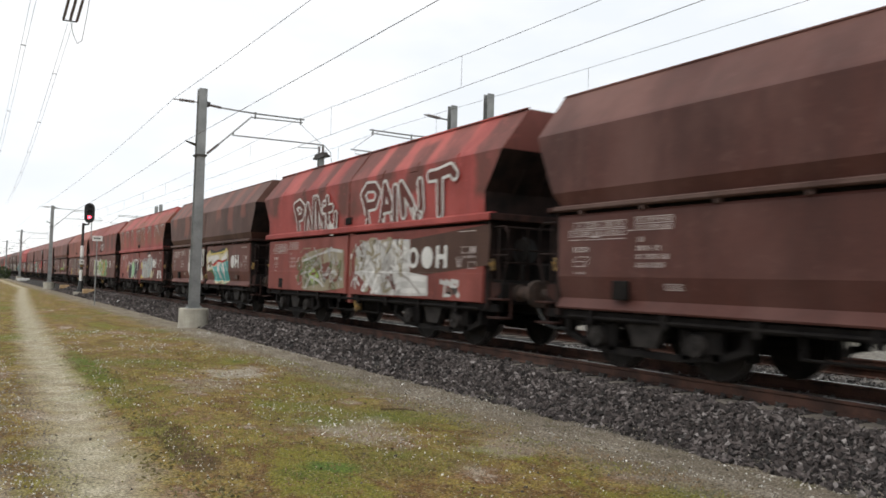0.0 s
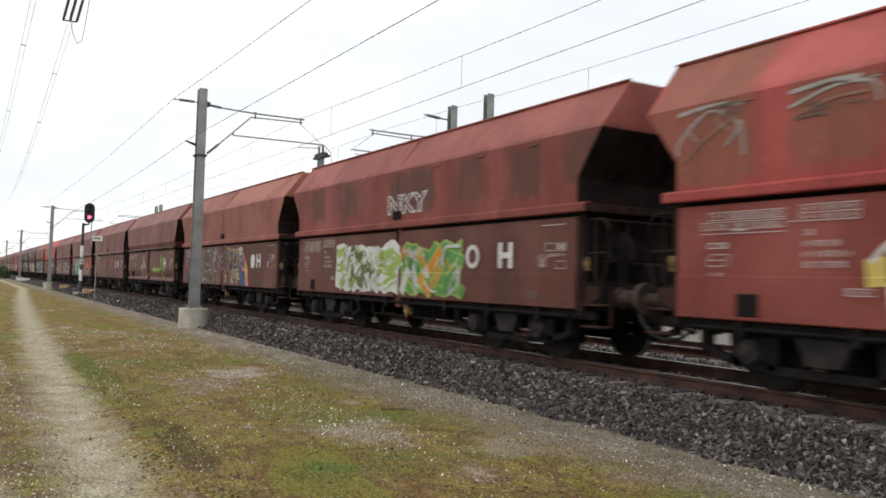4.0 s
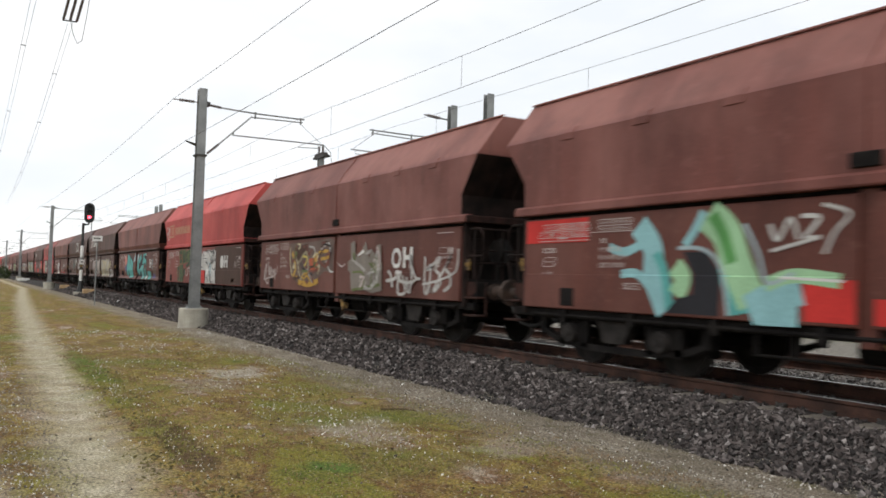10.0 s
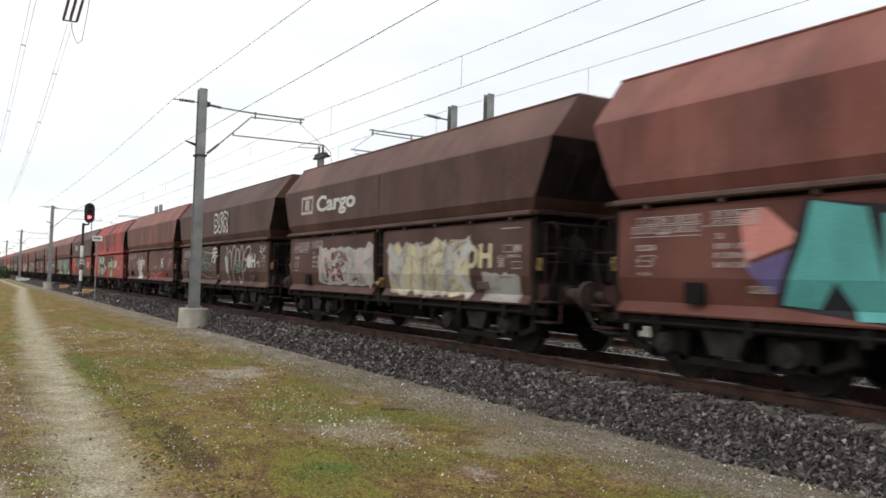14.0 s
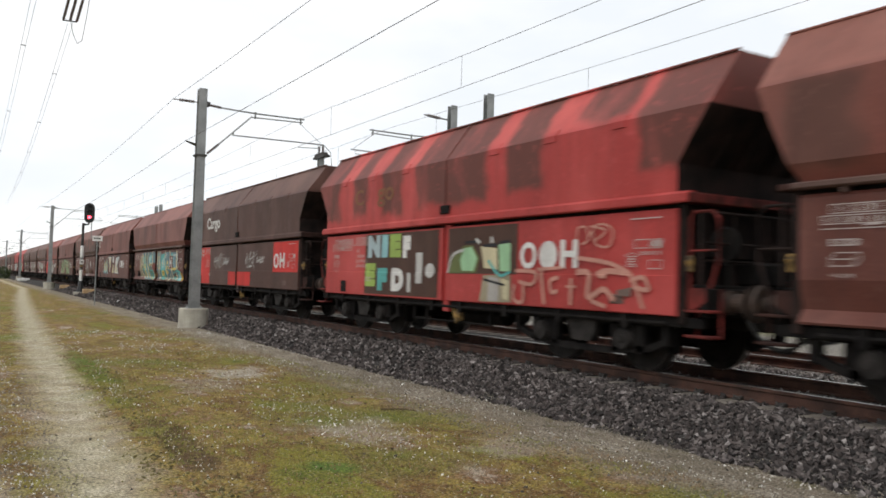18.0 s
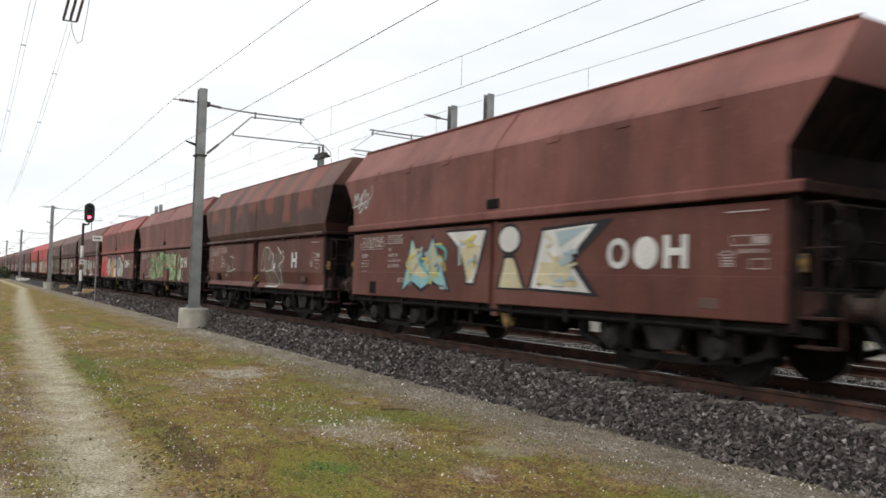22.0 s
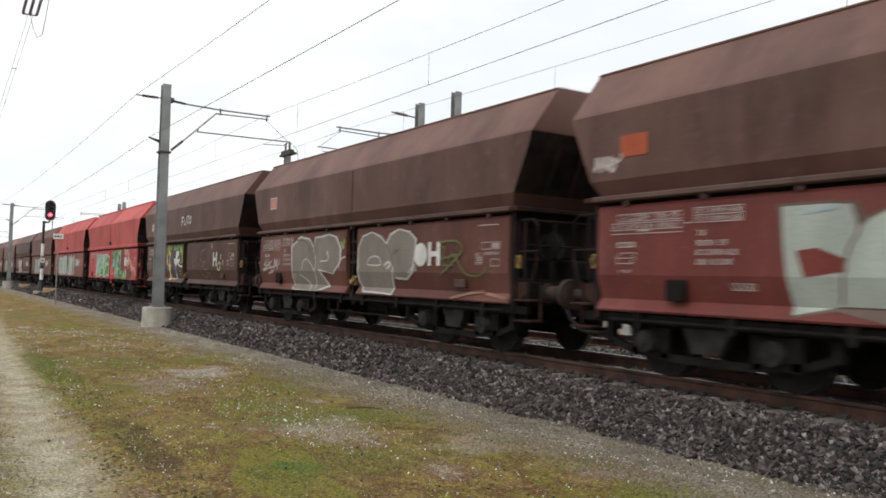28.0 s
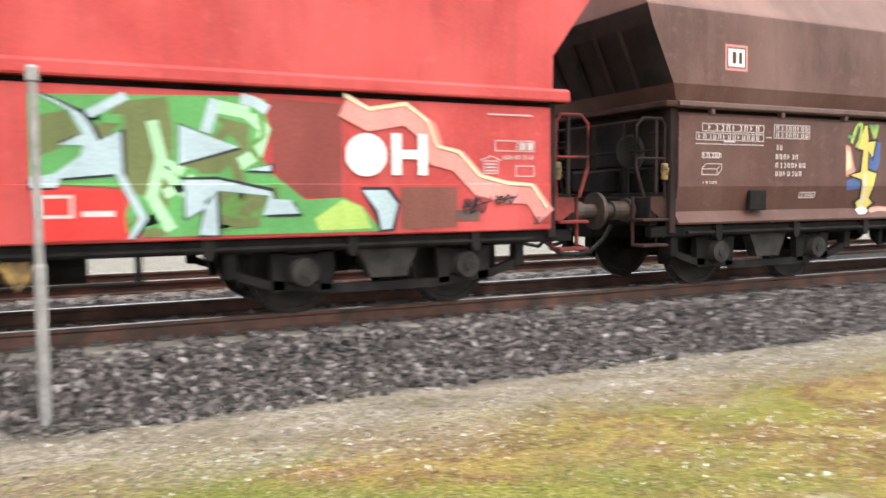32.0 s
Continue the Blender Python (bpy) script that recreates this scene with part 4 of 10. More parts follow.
class Wall:
    """Collects painted shapes on one wagon's near side; u runs from its leading-left end, z from the rail."""

    def __init__(self, w, kind):
        self.w, self.kind, self.y0 = w, kind, 5.40 if kind == "A" else 5.63
        self.fields, self.shift = {}, 0.0
        self.lift = 0.0

    def lay(self, bm, ink, layer):
        """Take a flat shape in (u, z) and press it on the side."""
        for zc in (0.97, 1.28, 3.43) if self.kind == "A" else (1.305, 1.316, 3.40):
            zs = [v.co.y for v in bm.verts]
            if min(zs) < zc - 1e-4 and max(zs) > zc + 1e-4:
                bmesh.ops.bisect_plane(bm, geom=bm.verts[:] + bm.edges[:] + bm.faces[:], plane_co=(0, zc, 0), plane_no=(0, 1, 0))
        us = [v.co.x + self.shift for v in bm.verts]
        zs = [v.co.y for v in bm.verts]
        place = "hopper" if sum(zs) / len(zs) > 2.3 else ("first" if sum(us) / len(us) < self.y0 else "second")
        reach = (min(us), max(us), min(zs), max(zs))
        for v in bm.verts:
            u, z = v.co.x + self.shift, v.co.y
            v.co = (-(skin(self.kind, z) + 0.004 + 0.0025 * (layer + self.lift)), self.y0 - u, z)
        self.fields.setdefault(place, []).append((bm, ink, reach))

    def poly(self, ink, pts, layer=0):
        bm = bmesh.new()
        f = bm.faces.new([bm.verts.new((u, z, 0)) for u, z in pts])
        bmesh.ops.triangulate(bm, faces=[f])
        self.lay(bm, ink, layer)

    def rect(self, ink, u0, u1, z0, z1, layer=0):
        self.poly(ink, ((u0, z0), (u1, z0), (u1, z1), (u0, z1)), layer)

    def frame_box(self, ink, u0, u1, z0, z1, t=0.02, layer=0):
        for a in ((u0, u1, z0, z0 + t), (u0, u1, z1 - t, z1), (u0, u0 + t, z0 + t, z1 - t), (u1 - t, u1, z0 + t, z1 - t)):
            self.rect(ink, *a, layer)

    def blob(self, ink, u, z, ru, rz, layer=0, k=20, rag=0.0, rng=None):
        self.poly(ink, [(u + ru * math.cos(2 * math.pi * i / k) * (1 + (rng.uniform(-rag, rag) if rng else 0)), z + rz * math.sin(2 * math.pi * i / k) * (1 + (rng.uniform(-rag, rag) if rng else 0))) for i in range(k)], layer)

    def stroke(self, ink, pts, width=0.06, layer=1):
        """A sprayed line with round-ish joints."""
        pts = [Vector((u, z, 0)) for u, z in pts]
        bm = bmesh.new()
        prev = None
        for i, p in enumerate(pts):
            d = (pts[min(i + 1, len(pts) - 1)] - pts[max(i - 1, 0)])
            d = d.normalized() if d.length > 1e-6 else Vector((1, 0, 0))
            nrm = Vector((-d.y, d.x, 0)) * width * 0.5
            cur = (bm.verts.new(p + nrm), bm.verts.new(p - nrm))
            if prev:
                bm.faces.new((prev[0], prev[1], cur[1], cur[0]))
            prev = cur
        self.lay(bm, ink, layer)

    def curve(self, ink, pts, width=0.06, layer=1, steps=6):
        """A smooth sprayed line through points."""
        p = [pts[0]] + list(pts) + [pts[-1]]
        fine = []
        for k in range(1, len(p) - 2):
            for q in range(steps):
                t = q / steps
                fine.append(tuple(0.5 * (2 * b + (c - a) * t + (2 * a - 5 * b + 4 * c - d) * t * t + (3 * b - a - 3 * c + d) * t ** 3) for a, b, c, d in zip(p[k - 1], p[k], p[k + 1], p[k + 2])))
        self.stroke(ink, fine + [pts[-1]], width, layer)

    def curl(self, ink, u0, u1, z0, z1, loops, width=0.05, layer=1, seed=0, lean=0.3):
        """A quick hand tag: looping, uneven letters and a flourish."""
        rng = random.Random(seed * 7 + 3)
        step, h = (u1 - u0) / loops, z1 - z0
        pts = []
        for i in range(loops):
            c = u0 + step * i
            lo, hi = z0 + h * rng.uniform(0, 0.25), z1 - h * rng.uniform(0, 0.3)
            pts += rng.choice((
                ((c, lo + h * 0.2), (c + step * 0.25, hi), (c + step * 0.55, hi - h * 0.1), (c + step * 0.35, lo + h * 0.3), (c + step * 0.7, lo)),
                ((c, hi), (c + step * 0.1, lo), (c + step * 0.5, lo + h * 0.1), (c + step * 0.65, hi - h * 0.2), (c + step * 0.3, hi - h * 0.3)),
                ((c + step * 0.1, lo), (c + step * 0.2, hi), (c + step * 0.45, lo + h * 0.35), (c + step * 0.75, hi), (c + step * 0.8, lo)),
                ((c + step * 0.6, hi), (c + step * 0.1, hi - h * 0.25), (c + step * 0.5, (lo + hi) / 2), (c + step * 0.65, lo + h * 0.15), (c, lo))))
        self.curve(ink, pts, width, layer)
        if loops > 2:
            z = z0 + h * rng.uniform(0.3, 0.6)
            self.curve(ink, ((u0 - step * 0.2, z - h * 0.1), ((u0 + u1) / 2, z), (u1 + step * 0.1, z + h * 0.2), (u1 + step * 0.3, z1)), width * 0.7, layer + 1)

    def bars(self, ink, strokes, width, layer, rounded=True):
        """Broad strokes with full corners; each segment sits a hair above the last."""
        n = 0
        for pts in strokes:
            for a, b in zip(pts, pts[1:]):
                a, b = Vector(a), Vector(b)
                d = (b - a).normalized() * width * 0.5
                e = Vector((-d.y, d.x))
                x = d * (0.0 if rounded else 0.8)
                self.poly(ink, [tuple(p) for p in (a - x + e, a - x - e, b + x - e, b + x + e)], layer + 0.06 * n)
                n += 1
            if rounded:
                for p in pts:
                    self.blob(ink, p[0], p[1], width * 0.5, width * 0.5, layer + 0.06 * n, 14)
                    n += 1

    def bubble(self, ink, inner, letters, wide, line, layer=1):
        """Plump hollow letters: each one a broad outline with its inside laid over it."""
        for i, strokes in enumerate(letters):
            self.bars(ink, strokes, wide, layer + 3 * i)
            self.bars(inner, strokes, wide - 2 * line, layer + 3 * i + 1.5)

    def text(self, body, ink, u0, u1, z0, z1, layer=0, fat=0.0, outline=0.0, shear=0.0, inner="maroon"):
        """Letters fitted to a box; outline > 0 lays slimmer letters of the inner colour over fatter ones."""
        box_of = None
        for k, (grow, colour) in enumerate(((outline, ink), (0.0, inner)) if outline else ((0.0, ink),)):
            key = (body, fat + grow, shear)
            if key not in LETTERS:
                cu = bpy.data.curves.new("letters", "FONT")
                cu.body, cu.resolution_u, cu.offset, cu.shear = body, 4, fat + grow, shear
                ob = bpy.data.objects.new("letters", cu)
                LETTERS[key] = (bpy.data.meshes.new_from_object(ob), ob, cu)
            bm = bmesh.new()
            bm.from_mesh(LETTERS[key][0])
            xs = [v.co.x for v in bm.verts]
            ys = [v.co.y for v in bm.verts]
            box_of = box_of or (min(xs), max(xs), min(ys), max(ys))
            a, b, c, d = box_of
            for v in bm.verts:
                v.co = (u0 + (v.co.x - a) / (b - a) * (u1 - u0), z0 + (v.co.y - c) / (d - c) * (z1 - z0), 0)
            self.lay(bm, colour, layer + k)

    def scrawl(self, u0, u1, z0, z1, inks, n, seed, layer=6.0, thin=0.02, thick=0.06):
        """Many thin sprayed lines over a field."""
        rng = random.Random(seed)
        for k in range(n):
            a, z = rng.uniform(u0, u1), rng.uniform(z0, z1)
            pts = [(a, z)]
            for q in range(rng.choice((2, 3, 4))):
                a, z = min(max(a + rng.uniform(-0.25, 0.3), u0), u1), min(max(z + rng.uniform(-0.3, 0.3) * (z1 - z0), z0), z1)
                pts.append((a, z))
            self.curve(rng.choice(inks), pts, rng.uniform(thin, thick), layer + 0.04 * k, 4)

    # hooks, wedges and arrows; none of them a letter
    FORMS = (
        (((0.0, 0.1), (0.35, 0.9), (0.2, 1.0)), ((0.3, 0.7), (1.0, 0.95)), ((0.2, 0.45), (0.9, 0.0), (1.0, 0.35))),
        (((0.0, 1.0), (0.3, 0.55), (0.0, 0.2), (0.55, 0.0)), ((0.4, 0.6), (1.0, 1.0)), ((0.6, 0.1), (1.0, 0.5))),
        (((0.1, 0.0), (0.0, 0.6), (0.4, 1.0), (1.0, 0.75)), ((0.5, 0.9), (0.7, 0.3), (1.0, 0.1))),
        (((0.0, 0.9), (0.6, 1.0), (1.0, 0.7), (0.5, 0.45), (0.9, 0.15), (0.2, 0.0)), ((0.1, 0.5), (0.5, 0.4))),
        (((0.0, 0.0), (0.25, 0.5), (0.1, 1.0), (0.6, 0.8), (0.7, 0.35), (1.0, 0.0)), ((0.7, 0.8), (1.0, 1.0))),
    )

    def wild(self, u0, u1, z0, z1, count, fills, edge, seed, angular=True, layer=0, edge_w=0.07, shards=5):
        """Unreadable sprayed piece: a ragged field with an edge, hooks and wedges laid in it, and many thin lines."""
        rng = random.Random(seed)
        step, h = (u1 - u0) / count, z1 - z0
        top = 2.13 if z1 < 2.3 else 3.9

        def keep(p):
            return (p[0], min(max(p[1], 0.845), top))
        # outline: along the top, then back along the foot
        k = count * 4
        rag = [(rng.uniform(0.0, 0.22) if angular else 0.10 + 0.10 * math.sin(i * 1.9 + seed)) * h for i in range(2 * k + 2)]
        upper = [(u0 + (u1 - u0) * i / k, z1 - rag[i]) for i in range(k + 1)]
        lower = [(u0 + (u1 - u0) * (1 - i / k) + rng.uniform(-0.04, 0.04), z0 + 0.6 * rag[k + 1 + i]) for i in range(k + 1)]
        e = edge_w * 0.6
        self.poly(edge, [keep((u + (-e if i == 0 else e if i == k else 0), z + e)) for i, (u, z) in enumerate(upper)] + [keep((u + (e if i == 0 else -e if i == k else 0), z - e)) for i, (u, z) in enumerate(lower)], layer)
        self.poly(fills[0], [keep(p) for p in upper + lower], layer + 0.6)
        for i in range(count):
            th = min(step * 0.26, h * 0.22)
            a, b = u0 + step * i + th * 0.5 - (step * 0.12 if i else 0), u0 + step * (i + 1) - th * 0.2
            form = [[keep((a + (b - a) * (x + rng.uniform(-0.12, 0.12)), z0 + th * 0.6 + (h - th * 1.6) * min(1, max(0, y + rng.uniform(-0.12, 0.12))))) for x, y in line] for line in rng.choice(self.FORMS)]
            base = layer + 1.2 + 2.4 * (i % 2)
            self.bars(edge, form, th + edge_w * 0.8, base, not angular)
            self.bars(fills[(i + 1) % len(fills)], form, th, base + 1.2, not angular)
        inks = tuple(fills) + (edge, edge)
        for n in range(count * (shards + 4)):
            a, z = rng.uniform(u0 + 0.05, u1 - 0.25), rng.uniform(z0 + 0.08, z1 - 0.2 * h)
            pts = [(a, z)]
            for q in range(rng.choice((2, 3, 4))):
                a, z = min(max(a + rng.uniform(-0.18, 0.32), u0), u1), min(max(z + rng.uniform(-0.35, 0.35) * h, z0 + 0.05), z1 - 0.1 * h)
                pts.append((a, z))
            self.curve(rng.choice(inks), [keep(p) for p in pts], rng.uniform(0.02, 0.075), layer + 6.2 + 0.04 * n, 4)

    def close(self, name="graffiti", label=""):
        """Shapes that touch make one painted piece; each flap and the hopper have their own."""
        gap = 9.0 if name == "lettering" else 0.05
        for shapes in self.fields.values():
            heaps = []
            for shape in shapes:
                u0, u1, z0, z1 = shape[2]
                heap, rest = [shape], []
                for h in heaps:
                    if any(u0 - gap < q[1] and q[0] < u1 + gap and z0 - gap < q[3] and q[2] < z1 + gap for _, _, q in h):
                        heap = h + heap
                    else:
                        rest.append(h)
                heaps = rest + [heap]
            for heap in heaps:
                field, inks = bmesh.new(), []
                for bm, ink, reach in heap:
                    if ink not in inks:
                        inks.append(ink)
                    for f in bm.faces:
                        f.material_index = inks.index(ink)
                    merge(field, bm)
                ob = part(name, field, [INK[k] for k in inks], self.w)
                tagged(ob, label, kind="stuff" if name == "lettering" else "")
        self.fields = {}

    def chars(self, tone, u, z, n, w=0.045, h=0.065, gap=0.028, rng=None):
        """A row of small characters, too worn to read: short upright and level bars."""
        rng = rng or random.Random(int(u * 100) + n)
        for i in range(n):
            a = u + i * (w + gap)
            k = rng.randrange(4)
            if k != 1:
                self.rect(tone, a, a + w * 0.32, z, z + h)
            if k != 0:
                self.rect(tone, a + w * 0.68, a + w, z, z + h)
            for q in ((0.42,), (0.0, 0.8), (0.8,), (0.0,))[k]:
                self.rect(tone, a + w * 0.32, a + w * 0.68, z + h * q, z + h * (q + 0.2))

    def marks(self, tone="stencil"):
        """Stencilled number boxes, load table and plates."""
        s = 0.0 if self.kind == "A" else 0.12
        t = 0.010
        self.lift = 4.0
        self.frame_box(tone, 0.36 + s, 1.42 + s, 1.96, 2.06, t)
        self.chars(tone, 0.46 + s, 1.978, 9, 0.06, 0.065, 0.042)
        self.frame_box(tone, 0.26 + s, 1.42 + s, 1.85, 1.945, t)
        self.chars(tone, 0.30 + s, 1.868, 13, 0.05, 0.055, 0.032)
        self.rect(tone, 0.26 + s, 1.42 + s, 1.80, 1.81)
        self.rect(tone, 0.72 + s, 0.92 + s, 1.83, 1.85)
        self.rect(tone, 1.46 + s, 1.56 + s, 1.90, 1.912)
        self.frame_box(tone, 1.60 + s, 2.27 + s, 1.90, 2.08, t)
        self.rect(tone, 1.60 + s, 2.27 + s, 1.985, 1.995)
        self.chars(tone, 1.64 + s, 2.01, 8, 0.05, 0.05, 0.028)
        self.chars(tone, 1.64 + s, 1.92, 8, 0.05, 0.05, 0.028)
        for z, n in ((1.75, 2), (1.63, 6), (1.52, 8), (1.41, 7)):
            self.chars(tone, 1.64 + s, z, n)
        self.chars(tone, 0.38 + s, 1.64, 5, 0.045, 0.05, 0.02)
        self.frame_box(tone, 0.36 + s, 0.66 + s, 1.63, 1.70, t)
        self.frame_box(tone, 0.36 + s, 0.62 + s, 1.42, 1.50, t)
        self.stroke(tone, ((0.36 + s, 1.50), (0.43 + s, 1.56), (0.69 + s, 1.56), (0.62 + s, 1.50)), t)
        self.stroke(tone, ((0.69 + s, 1.56), (0.69 + s, 1.49), (0.62 + s, 1.42)), t)
        self.chars(tone, 0.38 + s, 1.31, 5, 0.03, 0.035, 0.02)
        self.frame_box(tone, 2.12 + s, 2.43 + s, 1.12, 1.20, t)
        self.chars(tone, 2.15 + s, 1.135, 5, 0.035, 0.045, 0.016)
        e = self.y0 * 2
        self.rect(tone, e - 0.80, e - 0.25, 2.045, 2.06)
        self.frame_box(tone, e - 0.72, e - 0.44, 1.66, 1.78, t)
        self.frame_box(tone, e - 0.42, e - 0.22, 1.66, 1.78, t)
        self.rect(tone, e - 0.40, e - 0.33, 1.68, 1.76)
        self.rect(tone, e - 0.31, e - 0.24, 1.68, 1.76)
        self.chars(tone, e - 0.62, 1.575, 8, 0.035, 0.045, 0.014)
        self.frame_box(tone, e - 0.46, e - 0.22, 1.39, 1.51, t)
        self.frame_box(tone, e - 0.86, e - 0.68, 1.42, 1.56, t)
        self.stroke(tone, ((e - 0.90, 1.56), (e - 0.77, 1.61), (e - 0.64, 1.56)), t)
        for i in range(3):
            self.rect(tone, e - 0.83, e - 0.71, 1.445 + i * 0.035, 1.46 + i * 0.035)
        self.close("lettering", "small worn stencilled lettering and frames")

    def big(self, ink="white", disc=True, ring=True, h=True, at=8.62, space=0.55):
        """The large O, disc and H."""
        u = at
        if ring:
            self.text("O", ink, u, u + 0.42, 1.39, 1.81, 5, 0.03)
            self.close("letter", "large white painted ring-shaped letter")
            u += space
        if disc:
            self.blob(ink, u + 0.21, 1.60, 0.22, 0.215, 5)
            self.close("disc", "large white painted disc")
            u += space
        if h:
            self.text("H", ink, u, u + 0.40, 1.40, 1.82, 5, 0.04)
            self.close("letter", "large white painted letter")


def W(i):
    return Wall(wagons[i], TRAIN[i][0])


for i in range(len(wagons)):
    if i < 27:
        W(i).marks("stencil")

# one wagon after another
w = W(1)
w.bubble("white", "maroon", ((((6.51, 2.85), (6.65, 2.38)), ((6.51, 2.85), (6.38, 3.03), (6.61, 3.18), (6.99, 3.16), (7.17, 3.00), (7.01, 2.77), (6.58, 2.76)),), (((7.32, 2.34), (7.46, 2.81), (7.49, 3.14)), ((7.49, 3.14), (7.78, 2.70), (7.89, 2.37)), ((7.42, 2.65), (7.75, 2.67)),), (((7.97, 2.38), (7.97, 3.03)),), (((8.37, 2.50), (8.25, 3.08)), ((8.25, 3.08), (8.67, 2.70), (8.92, 2.35)), ((8.92, 2.35), (9.11, 2.59), (9.04, 3.06)),), (((9.44, 3.15), (9.70, 3.15), (10.20, 3.21), (10.34, 3.10)), ((9.81, 3.13), (9.83, 2.43)),)), 0.27, 0.055)
w.bubble("white", "maroon", ((((2.26, 2.85), (2.39, 2.42)), ((2.21, 2.85), (2.07, 3.05), (2.43, 3.12), (2.73, 2.97), (2.61, 2.74), (2.27, 2.72)),), (((2.91, 2.39), (3.03, 3.00)), ((3.03, 3.00), (3.30, 2.43)),), (((3.46, 2.39), (3.49, 3.14)),), (((3.80, 2.40), (3.69, 3.14)), ((3.69, 3.14), (4.16, 2.38)), ((4.16, 2.38), (4.18, 2.96)),), (((4.38, 3.08), (4.45, 2.51), (4.66, 2.29), (4.89, 2.39), (4.91, 2.67)), ((4.19, 2.83), (4.67, 2.85)),)), 0.25, 0.05)
w.close("graffiti", "white outlined graffiti letters")
w.poly("sand", ((2.60, 1.68), (3.28, 1.83), (4.23, 1.90), (5.35, 1.83), (5.43, 0.93), (4.10, 0.83), (2.78, 0.83)), 0)
w.poly("olive", ((2.72, 1.68), (3.95, 1.57), (3.88, 0.99), (3.01, 0.92)), 1)
w.poly("lime", ((3.09, 1.37), (3.53, 1.47), (3.87, 1.18), (3.45, 0.98)), 2)
w.poly("rust", ((3.95, 1.47), (4.55, 1.56), (4.58, 1.19), (3.98, 1.13)), 3)
w.poly("sand", ((4.64, 1.80), (5.35, 1.78), (5.36, 1.56), (4.75, 1.56)), 3)
w.stroke("silver", ((2.72, 1.58), (3.40, 1.67), (4.04, 1.76), (4.63, 1.84), (5.29, 1.78)), 0.07, 4)
w.stroke("silver", ((3.01, 0.87), (3.33, 1.18), (3.88, 1.08), (4.30, 0.90)), 0.07, 4)
w.stroke("silver", ((4.18, 1.19), (4.86, 1.33), (5.33, 1.11)), 0.07, 4)
w.stroke("silver", ((2.86, 1.27), (3.32, 1.32), (3.74, 1.57)), 0.07, 4)
w.stroke("grey", ((2.94, 1.78), (3.64, 1.38), (3.57, 0.88)), 0.06, 5)
w.stroke("grey", ((4.44, 1.90), (4.55, 1.56), (5.04, 1.47), (5.16, 0.93)), 0.06, 5)
w.poly("silver", ((5.99, 1.81), (6.39, 1.97), (7.00, 1.99), (7.57, 2.00), (8.60, 1.97), (8.62, 1.31), (9.36, 1.25), (9.38, 0.87), (8.88, 0.85), (7.06, 0.83), (6.74, 1.05), (6.02, 1.29)), 0)
w.poly("sand", ((7.29, 1.98), (7.70, 2.01), (7.85, 1.81), (7.44, 1.78)), 1)
w.poly("sand", ((6.00, 1.64), (6.48, 1.67), (6.42, 1.30), (6.01, 1.34)), 1)
w.stroke("white", ((6.07, 1.81), (6.70, 1.96), (7.23, 1.78), (7.10, 1.46), (7.32, 1.22)), 0.10, 2)
w.stroke("white", ((7.43, 1.90), (8.10, 1.91), (8.55, 1.75), (8.12, 1.61), (7.73, 1.38)), 0.10, 2)
w.stroke("white", ((6.91, 0.83), (7.18, 1.22), (7.87, 1.38), (8.62, 1.46)), 0.10, 2)
w.stroke("white", ((7.89, 0.85), (8.14, 1.16), (8.75, 1.20), (9.31, 1.18)), 0.10, 2)
w.stroke("white", ((7.34, 0.98), (7.75, 1.07), (8.40, 0.94), (9.32, 0.97)), 0.10, 2)
w.stroke("white", ((6.25, 1.47), (6.72, 1.55), (7.03, 1.34), (6.74, 1.13)), 0.10, 2)
w.stroke("white", ((8.38, 1.31), (8.87, 1.03), (8.64, 0.87)), 0.10, 2)
w.stroke("grey", ((6.39, 1.89), (6.87, 1.63), (6.57, 1.38), (6.97, 1.06)), 0.06, 3)
w.stroke("grey", ((7.71, 1.97), (7.98, 1.69), (8.49, 1.53)), 0.06, 3)
w.stroke("grey", ((7.18, 1.30), (7.74, 1.23), (7.48, 0.87)), 0.06, 3)
w.stroke("grey", ((8.13, 1.31), (8.63, 1.17), (9.10, 0.89)), 0.06, 3)
w.stroke("silver", ((9.83, 1.15), (10.03, 1.12), (9.99, 0.89), (10.23, 0.93)), 0.10, 0)
w.stroke("silver", ((10.03, 1.16), (10.32, 1.06), (10.51, 0.88)), 0.10, 0)
w.stroke("silver", ((10.22, 1.16), (10.46, 1.15), (10.37, 0.94)), 0.10, 0)
w.poly("brown", ((8.62, 1.97), (11.44, 2.15), (11.45, 1.98), (11.42, 1.45), (9.36, 1.28), (8.65, 1.27)), -1)
w.scrawl(2.4, 5.2, 0.9, 1.9, ("sand", "olive", "grey", "silver", "rust"), 50, 57, 6.0, 0.02, 0.07)
w.scrawl(5.8, 8.3, 0.9, 2.0, ("silver", "white", "grey", "white", "sand", "rust"), 60, 58, 5.0, 0.02, 0.08)
w.close("graffiti", "silver and olive sprayed graffiti")
w.big(at=8.57)
w = W(2)
w.rect("grey", 2.9, 5.3, 1.45, 2.10, 0)
w.text("as", "black", 3.0, 5.12, 0.84, 2.04, 1, 0.10)
w.text("as", "white", 3.05, 5.05, 0.86, 2.0, 2, 0.07)
w.rect("white", 2.9, 3.08, 0.9, 1.6, 2)
w.poly("olive", ((5.81, 1.86), (6.15, 2.00), (6.77, 1.89), (7.46, 1.95), (8.08, 2.05), (8.41, 1.99), (8.46, 1.59), (8.55, 0.96), (8.20, 0.83), (7.58, 0.85), (6.99, 0.90), (6.43, 1.22), (5.73, 1.33)), 0)
